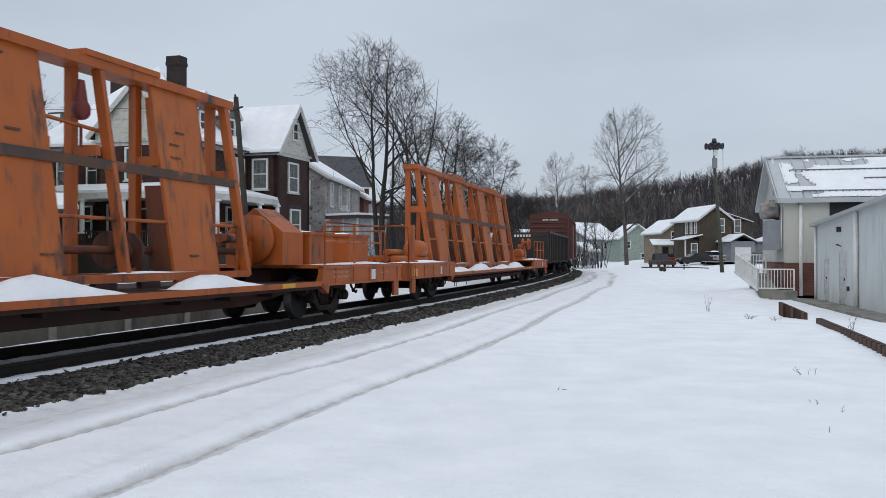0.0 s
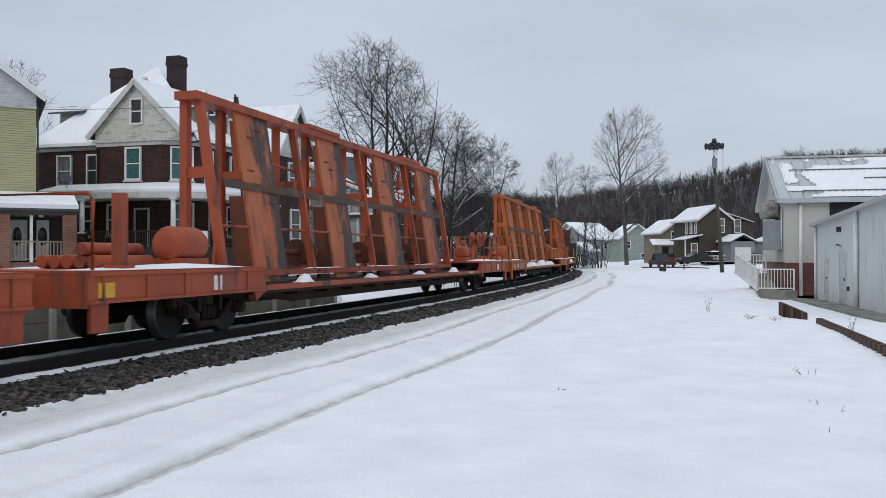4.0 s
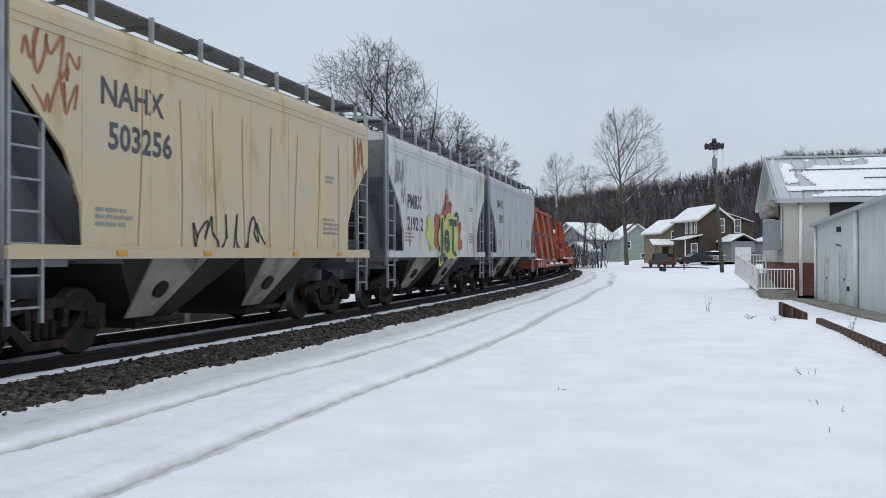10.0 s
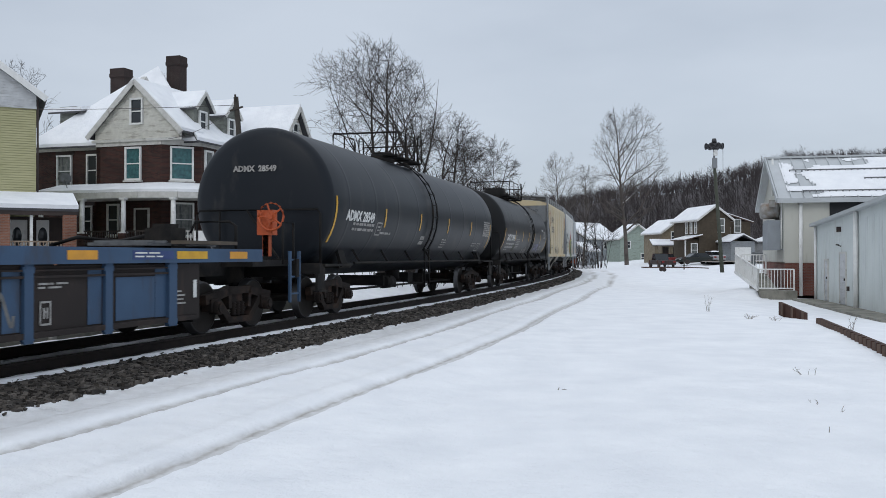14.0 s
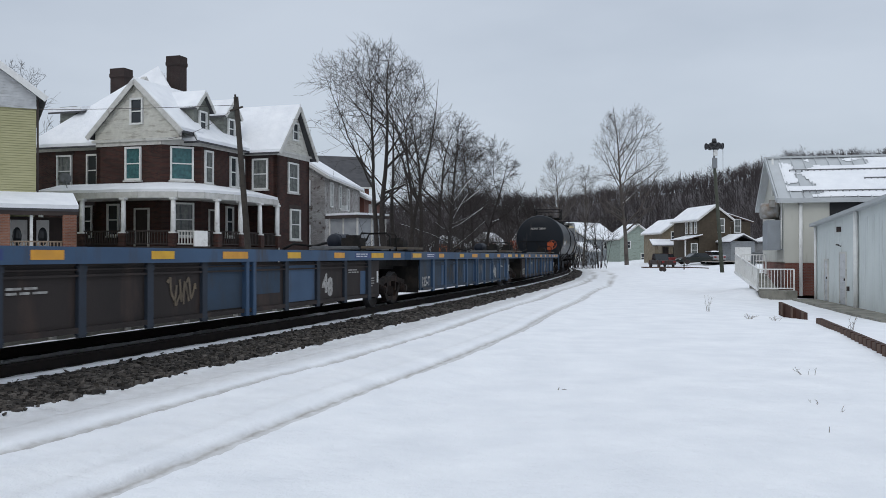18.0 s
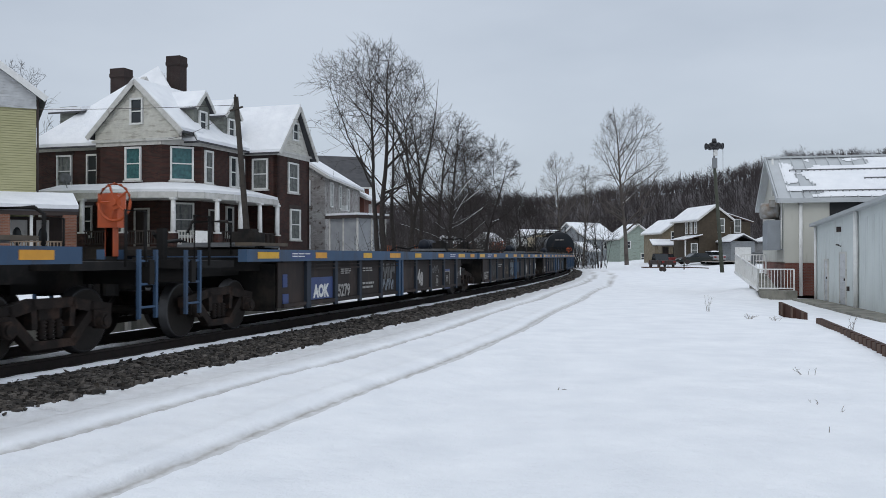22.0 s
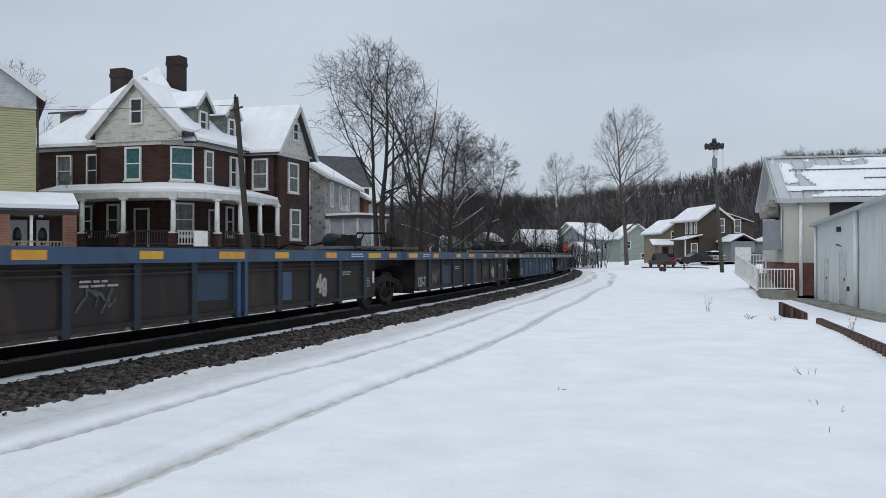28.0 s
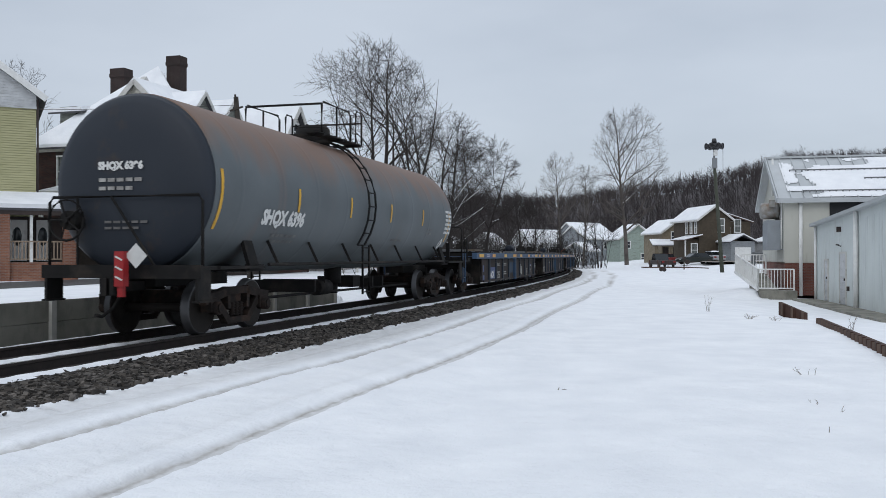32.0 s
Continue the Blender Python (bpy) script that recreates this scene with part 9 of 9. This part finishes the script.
def gondola():
    car = thing("gondola", "dark open gondola car with vertical ribs", "gondola car", "freight cars of the train")
    half, E, W, Z0, Z1 = 5.9, 7.6, 1.5, 1.0, 2.75
    trucks(car, (-half, half))
    couplers(car, E + 0.3)
    for sg in (-1, 1):
        bm = B()
        box(bm, (0, sg * (W - 0.03), (Z0 + Z1) / 2), (2 * E, 0.06, Z1 - Z0))
        box(bm, (0, sg * W, Z1), (2 * E, 0.14, 0.12))
        part("side_wall", bm, GONBLACK, car)
        rib = mesh_of("side_rib", box(B(), (0, 0, 0), (0.10, 0.09, Z1 - Z0 - 0.1)), GONBLACK)
        for k in range(13):
            same("side_rib", rib, car, pose(-E + 0.3 + k * (2 * E - 0.6) / 12, sg * (W + 0.04), (Z0 + Z1) / 2))
        bm = B()
        box(bm, (sg * E, 0, (Z0 + Z1) / 2), (0.07, 2 * W, Z1 - Z0))
        for k in range(4):
            box(bm, (sg * (E + 0.04), 0, Z0 + 0.3 + k * 0.42), (0.08, 2 * W, 0.09))
        part("end_wall", bm, GONBLACK, car)
    bm = B()
    box(bm, (0, 0, Z0), (2 * E, 2 * W, 0.1))
    box(bm, (0, 0, 0.85), (2 * E, 0.6, 0.3))
    part("floor", bm, BLACKISH, car)
    bm = B()
    for k in range(6):
        box(bm, (-E - 0.09, 0.45 - k * 0.17, 2.55), (0.012, 0.11, 0.14))
    part("stencil_block", bm, MARKW, car)
    return car


# ---- make up the train: each vehicle with the place of its two trucks on the line at the start ----
TRAIN = []


def add(car, rear, front):
    TRAIN.append((car, rear, front))


add(tagged(boxcar(1)), 75.8, 88.6)
add(tagged(boxcar(2)), 58.2, 71.0)
add(gondola(), 41.6, 53.4)
GRP = "orange frame cars of the train"
for k, (rear, front, tone, pan, end) in enumerate(((15.12, 34.95, ORANGE, PANEL_A, "reel"), (-13.25, 6.58, ORANGE, PANEL_A, "drum"), (-41.65, -21.82, ORANGED, PANEL_B, "reel"), (-70.09, -50.26, ORANGED, PANEL_B, "drum"))):
    lab = ("bright orange flat car carrying a leaning steel frame, snow on deck" if k < 2 else "red-orange flat car carrying a soot-stained leaning steel frame")
    add(tagged(frame_car(tone, pan, end, k), lab, "rail car", GRP), rear, front)

h1, hy, hz, htop = hopper(GREY, 4.38, 11)
tagged(h1, "pale grey covered hopper car with roof walkway", "hopper car", "covered hoppers of the train")
lettering("lettering", "NAHX", 0.42, MARKK, h1, pose(-htop + 1.35, -hy, 3.32) @ SIDE, bold=0.014)
lettering("lettering", "32818", 0.44, MARKK, h1, pose(-htop + 1.70, -hy, 2.72) @ SIDE, bold=0.014)
lettering("lettering", "32818", 0.22, MARKK, h1, pose(-htop - 0.012, 0.9, 3.75) @ REAR)
add(h1, -85.23, -76.47)

h2, hy, hz, htop = hopper(OFFWHITE, 4.325, 21, over=1.27)
tagged(h2, "off-white covered hopper car with colourful graffiti", "hopper car", "covered hoppers of the train")
lettering("lettering", "PMRX", 0.50, MARKK, h2, pose(-htop + 1.55, -hy, 2.68) @ SIDE, bold=0.022)
lettering("lettering", "219212", 0.50, MARKK, h2, pose(-htop + 1.55, -hy, 2.08) @ SIDE, bold=0.020)
lettering("lettering", "219212", 0.24, MARKK, h2, pose(-htop - 0.012, 1.15, 3.85) @ REAR)
GRAFTEAL = mat("teal_scribble", (0.10, 0.17, 0.19), (0.16, 0.22, 0.23), scale=5, rough=0.7)
GRAF = [mat("graffiti_" + n_, c_, tuple(v * 0.8 for v in c_), scale=4, rough=0.5) for n_, c_ in (("yellow", (0.55, 0.58, 0.16)), ("red", (0.42, 0.10, 0.085)), ("green", (0.030, 0.075, 0.072)), ("black", (0.025, 0.025, 0.03)))]
def splash(x, z, rx, rz, seed):
    """A soft uneven round outline."""
    r = random.Random(seed)
    ph, am = [r.uniform(0, 6.28) for _ in range(4)], [r.uniform(0.04, 0.13) for _ in range(4)]
    out = []
    for k in range(44):
        a = k * math.pi / 22
        f = 0.95 + sum(m * math.sin((j + 2) * a + q) for j, (m, q) in enumerate(zip(am, ph)))
        out.append((x + rx * f * math.cos(a), z + rz * f * math.sin(a)))
    return out


def spray_dots(car, y, x, z, rx, rz, material, seed, n=70):
    """A haze of small paint dots round a sprayed patch."""
    r = random.Random(seed)
    bm = B()
    for _ in range(n):
        a, d, q = r.uniform(0, 6.28), r.uniform(0.75, 1.45), r.uniform(0.008, 0.03)
        c = (x + rx * d * math.cos(a), z + rz * d * math.sin(a))
        if c[1] < 1.54:
            continue
        bm.faces.new([bm.verts.new((c[0] + q * math.cos(b * 1.047), y, c[1] + q * math.sin(b * 1.047))) for b in range(6)])
    tagged(part("spray_dots", bm, material, car, fix=False), kind="stuff")


for k, (x, z, rx, rz, c) in enumerate(((-1.75, 2.0, 0.42, 0.40, 0), (-1.95, 2.35, 0.16, 0.15, 0), (-1.6, 1.62, 0.2, 0.14, 0), (-0.85, 2.05, 0.55, 0.55, 1), (1.35, 2.0, 0.50, 0.42, 1), (1.8, 1.75, 0.22, 0.2, 1), (1.75, 2.3, 0.15, 0.17, 1), (0.1, 2.75, 0.5, 0.22, 1), (0.05, 3.05, 0.16, 0.28, 1), (0.5, 2.95, 0.12, 0.12, 1), (1.3, 2.62, 0.22, 0.13, 2), (0.3, 1.98, 1.15, 0.74, 0))):
    blob(h2, -hy - 0.010 - 0.003 * k, splash(x, z, rx, rz, 60 + k), GRAF[c], "graffiti_cloud", label="sprayed patch of bright graffiti")
    spray_dots(h2, -hy - 0.008, x, z, rx, rz, GRAF[c], 400 + k)
lettering("graffiti_outline", "JeT", 1.45, GRAF[0], h2, pose(-0.80, -hy - 0.052, 1.50) @ SIDE, bold=0.13, label="yellow outline of sprayed letters")
lettering("graffiti_letters", "JeT", 1.45, GRAF[2], h2, pose(-0.80, -hy - 0.060, 1.50) @ SIDE, bold=0.045, label="dark green sprayed letters")
for k, (x, z, rx, rz, c) in enumerate(((-0.5, 1.3, 0.3, 0.09, 2), (0.35, 1.28, 0.35, 0.10, 0), (0.95, 1.34, 0.2, 0.09, 2))):
    blob(h2, -hy - 0.055 - 0.003 * k, splash(x, z + 0.08, rx, rz, 90 + k), GRAF[c], "graffiti_cloud", label="sprayed patch of bright graffiti")
scrawl(h2, -hy - 0.006, -htop + 0.45, 3.25, 0.75, 0.65, GRAFTEAL, 77, 4, 0.03)
scrawl(h2, -hy - 0.006, -htop + 0.95, 2.75, 0.55, 0.5, GRAFTEAL, 78, 2, 0.03)
add(h2, -97.68, -89.03)

h3, hy3, hz3, htop3 = hopper(CREAM, 4.48, 31, over=1.27)
tagged(h3, "cream covered hopper car with rust stains and scrawls", "hopper car", "covered hoppers of the train")
lettering("lettering", "NAHX", 0.50, MARKK, h3, pose(-htop3 + 1.58, -hy3, 3.38) @ SIDE, bold=0.012)
lettering("lettering", "503256", 0.50, MARKK, h3, pose(-htop3 + 1.75, -hy3, 2.80) @ SIDE, bold=0.014)
lettering("lettering", "NAHX", 0.24, MARKK, h3, pose(-htop3 - 0.012, -0.25, 3.95) @ REAR)
lettering("lettering", "503256", 0.24, MARKK, h3, pose(-htop3 - 0.012, -0.25, 3.65) @ REAR)
RUSTLINE = mat("rust_streak", (0.30, 0.15, 0.055), (0.38, 0.22, 0.10), scale=5, rough=0.8)
for k in range(9):
    x0 = -htop3 + 2.4 + k * 1.02
    bm = B()
    pts = [(x0 + 0.10 * math.sin(2.2 * q / 14 + k), 1.45 + q * 0.19) for q in range(13)]
    for (a0, b0), (a1, b1) in zip(pts, pts[1:]):
        quads(bm, [(a0, -hy3 - 0.003, b0), (a0 + 0.022, -hy3 - 0.003, b0), (a1 + 0.022, -hy3 - 0.003, b1), (a1, -hy3 - 0.003, b1)], ((0, 1, 2, 3),))
    part("rust_line", bm, RUSTLINE, h3, fix=False)
RUSTRED = mat("rust_red_scrawl", (0.38, 0.15, 0.08), (0.30, 0.11, 0.06), scale=6, rough=0.7)
scrawl(h3, -hy3 - 0.006, -htop3 + 0.15, 3.55, 1.1, 0.5, RUSTRED, 101, 4, 0.045)
scrawl(h3, -hy3 - 0.006, -htop3 + 0.4, 3.1, 0.8, 0.4, RUSTRED, 102, 3, 0.04)
scrawl(h3, -hy3 - 0.006, htop3 - 0.95, 3.2, 0.7, 0.8, RUSTRED, 103, 4, 0.05)
scrawl(h3, -hy3 - 0.006, -1.9, 1.45, 2.5, 0.62, GRAF[3], 104, 6, 0.05)
for car_, yy_, tt_ in ((h1, hy3, htop3), (h2, hy3, htop3), (h3, hy3, htop3)):
    for k, x in enumerate((-tt_ + 1.9, -1.6, 1.6, tt_ - 1.9)):
        bm = B()
        if car_ is h3:
            plate(bm, x, 1.36, 0.22, 0.07, -yy_ - 0.04)
        else:
            plate(bm, x, 1.62, 0.075, 0.5, -yy_ - 0.003)
        part("reflector", bm, MARKO, car_, "orange reflector strip")
    for k, (x, z, w, n) in enumerate(((-tt_ + 1.5, 1.95, 0.9, 3), (tt_ - 2.6, 2.1, 0.9, 4), (tt_ - 2.5, 3.0, 0.5, 2))):
        rows_of_marks("stencil_block", car_, x, z, w, n, 0.045, 0.05, -yy_ - 0.003, MARKGREY, 200 + k)
add(h3, -110.58, -101.62)

t1, on1, te1, e1 = tank_car(TANKBLACK, 5.47, 1.64, 2.53, "", "", 41, shift=-0.9, extra=0.25, ladder_x=-0.02, strip_z=2.03, strips=[(-7.68, 0.9)] + [(x, 0.46) for x in (-4.95, -2.8, -0.9, 1.1, 3.3)] + [(5.75, 0.75)], top=(-1.75, 0.9, 1.6, 2.05), domes=((-0.35, 0.52, 0.48), (1.1, 0.46, 0.34)))
tagged(t1, "black tank car with white scrawls and a railed dome", "tank car", "tank cars of the train")
lettering("lettering", "GATX 70994", 0.36, MARKW, t1, pose(-7.02, 0, 2.03) @ SIDE, bend=on1, bold=0.012)
TAGVIOLET = mat("violet_white_scrawl", (0.26, 0.25, 0.38), (0.15, 0.14, 0.24), scale=5, rough=0.7)
OLIVEPATCH = mat("olive_sticker", (0.050, 0.058, 0.030), (0.028, 0.034, 0.018), scale=9, rough=0.6)


def bent_rows(car, onto, x, z, w, rows, h, gap, material, seed, label="", whole=False):
    """Rows of small writing that cannot be read, laid on a tank."""
    r = random.Random(seed)
    bm = B()
    for k in range(rows):
        u, zz = x, z - k * (h + gap)
        while u < x + w - 0.05:
            l = w if whole else min(r.uniform(0.10, 0.32), x + w - u)
            quads(bm, [onto(Vector((a_, 0, b_)), 0.014) for a_, b_ in ((u, zz - h), (u + l, zz - h), (u + l, zz), (u, zz))], ((0, 1, 2, 3),))
            u += l + 0.045
    return part("stencil_block", bm, material, car, label)


def bent_frame(car, onto, x, z, w, h, t, material):
    """A painted box outline on a tank."""
    bm = B()
    for a0, b0, a1, b1 in ((0, 0, w, t), (0, h - t, w, h), (0, t, t, h - t), (w - t, t, w, h - t), (w * 0.25, h * 0.35, w * 0.75, h * 0.45), (w * 0.25, h * 0.6, w * 0.75, h * 0.7)):
        quads(bm, [onto(Vector((x + a_, 0, z + b_)), 0.014) for a_, b_ in ((a0, b0), (a1, b0), (a1, b1), (a0, b1))], ((0, 1, 2, 3),))
    part("stencil_frame", bm, material, car)


for k, (x, z, w, h, m, g_, d_) in enumerate(((-1.95, 1.50, 0.9, 0.20, STENCIL, 5, 0.035), (-1.15, 1.42, 0.6, 0.36, STENCIL, 3, 0.05), (1.75, 1.60, 1.7, 0.36, TAGVIOLET, 7, 0.05), (1.7, 1.86, 1.4, 0.12, TAGVIOLET, 5, 0.035), (-6.6, 2.75, 0.35, 0.6, CHALKDIM, 2, 0.02), (-5.9, 2.6, 0.5, 0.7, CHALKDIM, 3, 0.02))):
    scrawl(t1, 0, x, z, w, h, m, 90 + k, g_, d_, on1)
for k in range(9):
    for x in (-0.50, 0.46):
        scrawl(t1, 0, x + 0.03 * (4 - k) * 0.6, 1.85 + k * 0.185, 0.26, 0.15, STENCIL, 300 + 9 * k + int(x * 10), 2, 0.032, on1)
bent_rows(t1, on1, -6.95, 1.92, 2.05, 1, 0.07, 0.0, STENCIL, 401)
bent_rows(t1, on1, -6.95, 1.78, 2.0, 1, 0.07, 0.0, STENCIL, 402)
bent_rows(t1, on1, -6.95, 1.66, 0.8, 1, 0.03, 0.0, STENCIL, 403)
bent_rows(t1, on1, -4.42, 2.12, 0.85, 6, 0.035, 0.04, STENCIL, 404)
bent_rows(t1, on1, -5.02, 1.86, 0.62, 1, 0.27, 0.0, OLIVEPATCH, 405, "faded olive sticker", True)
bent_rows(t1, on1, 4.45, 2.68, 0.72, 6, 0.045, 0.02, STENCIL, 406)
bent_rows(t1, on1, 3.75, 2.76, 0.4, 1, 0.08, 0.0, MARKW, 407)
bent_rows(t1, on1, 3.5, 1.88, 0.7, 3, 0.03, 0.04, STENCIL, 408)
bent_frame(t1, on1, -4.80, 2.06, 0.26, 0.24, 0.025, STENCIL)
add(t1, -125.11, -114.17)

t2, on2, te2, e2 = tank_car(TANKGREY, 6.86, 1.63, 2.53, "", "", 51, stripes=4, shift=-0.15, strip_z=2.07, ladder_x=-0.55, top=(-1.75, 0.0, 0.35, 0.75), domes=((-0.2, 0.34, 0.30),))
tagged(t2, "long charcoal tank car with white lettering", "tank car", "tank cars of the train")
lettering("lettering", "ADMX 28549", 0.32, MARKW, t2, pose(-te2 + 0.88, 0, 2.16) @ SIDE, bend=on2, bold=0.012)
lettering("lettering", "ADMX  28549", 0.17, STENCIL, t2, pose(-te2 - 0.165, 0.60, 3.18) @ REAR, bold=0.008)
bent_rows(t2, on2, -te2 + 1.35, 2.12, 1.4, 2, 0.06, 0.06, STENCIL, 411)
bent_rows(t2, on2, 6.32, 2.62, 1.05, 1, 0.05, 0.0, STENCIL, 412)
bent_rows(t2, on2, 6.32, 2.54, 1.05, 7, 0.05, 0.018, STENCIL, 413, "block of pale test stencil rows")
bent_rows(t2, on2, 5.10, 1.82, 0.60, 2, 0.035, 0.05, STENCIL, 414)
bent_rows(t2, on2, 1.0, 1.88, 0.55, 4, 0.035, 0.04, STENCIL, 415)
bent_rows(t2, on2, -1.35, 1.92, 0.38, 2, 0.10, 0.03, STENCIL, 416, "", True)
bent_rows(t2, on2, -4.9, 1.95, 0.8, 1, 0.05, 0.0, STENCIL, 417)
bent_frame(t2, on2, 5.92, 1.55, 0.52, 0.27, 0.03, STENCIL)
bent_frame(t2, on2, -te2 + 2.95, 1.86, 0.36, 0.32, 0.03, STENCIL)
add(t2, -144.72, -131.0)

for g, (f0, fl, tag5) in enumerate(((-148.9, -236.25, ("AOK", "5279")), (-240.46, -327.2, ("AOK", "5255")))):
    p = (f0 - fl) / 5
    for k in range(5):
        f = f0 - k * p
        labels = []
        if k in (0, 1, 2, 3):
            labels += [(-7.05, 0.48, 0.38, "125-T"), (-6.0, 0.85, 0.22, "AEDC"[k] if g == 0 else "BCDE"[k])]
        if k == 4:
            labels += [(-6.0, 0.95, 0.24, "BA"[g])]
        if k == 4 or (g, k) == (1, 0):
            labels += [(-4.25, 0.46, 0.38, tag5[1])]
        blue = (g, k) in ((0, 1), (1, 1))
        u = well_unit(g * 5 + k, WELLDIM if blue else WELLBROWN, WELLBLUE, labels, k == 0, k == 4, (1.75, 3.3, 3.3, 3.3, 1.75)[k])
        tagged(u, "blue articulated well car unit, empty and weathered" if blue else "grey-brown empty well car unit with blue top sill", "well car", "well cars of the train")
        if k == 4 or (g, k) == (1, 0):
            bm = B()
            plate(bm, -5.82, 0.45, 1.24, 0.46, -1.419)
            part("patch", bm, DEEPBLUE, u, "deep blue patch")
            lettering("lettering", tag5[0], 0.36, MARKW, u, pose(-5.60, -1.430, 0.50) @ SIDE, bold=0.02)
        if k == 4:
            bm = B()
            plate(bm, -7.05, 0.75, 0.2, 0.25, -1.419)
            plate(bm, -7.05, 0.42, 0.26, 0.2, -1.419)
            part("placard", bm, DEEPBLUE, u)
        add(u, f - p, f)

t3, on3, te3, e3 = tank_car(TANKRUST, 6.4, 1.535, 2.565, "", "", 61, stripes=4, strip_z=2.22, ladder_x=-0.95, top=(-1.75, 0.0, 0.35, 0.75), domes=((-0.1, 0.42, 0.42),), shift=-0.67, cap=TANKNAVY, ends=1.75, extra=-0.17)
te3 += 0.17
tagged(t3, "grey tank car with a rust-brown top, last of the train", "tank car", "tank cars of the train")
lettering("lettering", "SHQX 6396", 0.36, MARKW, t3, pose(-te3 + 1.48, 0, 1.95) @ SIDE, bend=on3, bold=0.02)
lettering("lettering", "SHQX 6396", 0.17, MARKW, t3, pose(-te3 - 0.515, 0.54, 2.80) @ REAR, bold=0.012)
for k, (x, z, w, n) in enumerate(((-te3 + 2.1, 1.72, 1.0, 2), (1.2, 1.75, 0.9, 1), (te3 - 3.7, 2.1, 0.5, 2))):
    bm = B()
    for q in range(n):
        u = x
        while u < x + w:
            zz = z - 0.11 * q
            quads(bm, [on3(Vector((a_, 0, b_)), 0.014) for a_, b_ in ((u, zz), (u + 0.14, zz), (u + 0.14, zz + 0.055), (u, zz + 0.055))], ((0, 1, 2, 3),))
            u += 0.19
    part("stencil_block", bm, CHALK, t3)
bm = B()
for q in range(6):
    for c in range(4):
        x, zz = te3 - 1.85 + c * 0.17, 2.05 + q * 0.13
        quads(bm, [on3(Vector((a_, 0, b_)), 0.014) for a_, b_ in ((x, zz), (x + 0.13, zz), (x + 0.13, zz + 0.075), (x, zz + 0.075))], ((0, 1, 2, 3),))
part("stencil_block", bm, MARKW, t3, "block of white test stencil bars")
bm = B()
x, zz = te3 - 1.75, 1.55
quads(bm, [on3(Vector((a_, 0, b_)), 0.012) for a_, b_ in ((x, zz), (x + 0.19, zz + 0.19), (x, zz + 0.38), (x - 0.19, zz + 0.19))], ((0, 1, 2, 3),))
part("hazard_placard", bm, MARKW, t3, "white diamond hazard placard")
bm = B()
box(bm, (-te3 - 0.95, -0.22, 1.15), (0.14, 0.17, 0.56))
box(bm, (-te3 - 0.95, -0.22, 0.80), (0.08, 0.1, 0.2))
marker = part("end_marker", bm, REDTAIL, t3, "red end-of-train marker on the coupler")
bm = B()
for z in (1.0, 1.16, 1.32):
    box(bm, (-te3 - 1.025, -0.22, z), (0.012, 0.14, 0.025), rx=25)
part("white_stripe", bm, MARKW, marker)
bm = B()
quads(bm, [(-te3 - 0.93, -0.47 + a * 0.8, 1.36 + b * 0.8) for a, b in ((0, -0.25), (0.25, 0), (0, 0.25), (-0.25, 0))] + [(-te3 - 0.92, -0.47 + a * 0.8, 1.36 + b * 0.8) for a, b in ((0, -0.25), (0.25, 0), (0, 0.25), (-0.25, 0))], ((3, 2, 1, 0), (4, 5, 6, 7), (0, 1, 5, 4), (1, 2, 6, 5), (2, 3, 7, 6), (3, 0, 4, 7)))
part("hazard_placard", bm, MARKW, t3, "white diamond hazard placard")
bm = B()
brake_wheel(bm, (-te3 - 0.75, 0.98, 1.95), 0.34)
rod(bm, (-te3 - 0.72, 0.98, 1.95), (-te3 - 0.5, 0.98, 1.95), 0.16, 14)
part("brake_wheel", bm, BLACKISH, t3, "black hand-brake wheel")
for k, (y_, z_, n_) in enumerate(((0.46, 2.62, 5), (0.46, 2.48, 4), (0.35, 1.92, 5), (0.35, 1.82, 4))):
    bm = B()
    for q in range(n_):
        box(bm, (-te3 - 0.512, y_ - q * 0.17, z_), (0.012, 0.13, 0.06 if k < 2 else 0.04))
    part("stencil_block", bm, STENCIL if k < 2 else MARKDIM, t3)
add(t3, -343.9, -331.1)


def motions():
    """The train rolls along the line at a steady pace."""
    times = [k * 0.5 for k in range(65)]
    for car, rear, front in TRAIN:
        rows = []
        for t in times:
            xa, ya, _ = line(rear + V * t)
            xb, yb, _ = line(front + V * t)
            rows.append((t, Matrix.Translation(((xa + xb) / 2, (ya + yb) / 2, RAIL_Z)) @ Matrix.Rotation(math.atan2(yb - ya, xb - xa), 4, "Z")))
        walk(car, rows)
    # the wheelsets roll
    step_ = 0.0625
    spin = [k * step_ for k in range(int(32 / step_) + 1)]
    for wheelset, dx in WHEELS:
        walk(wheelset, [(t, Matrix.Translation((dx, 0, R_WHEEL)) @ Matrix.Rotation(V * t / R_WHEEL, 4, "Y")) for t in spin])


motions()
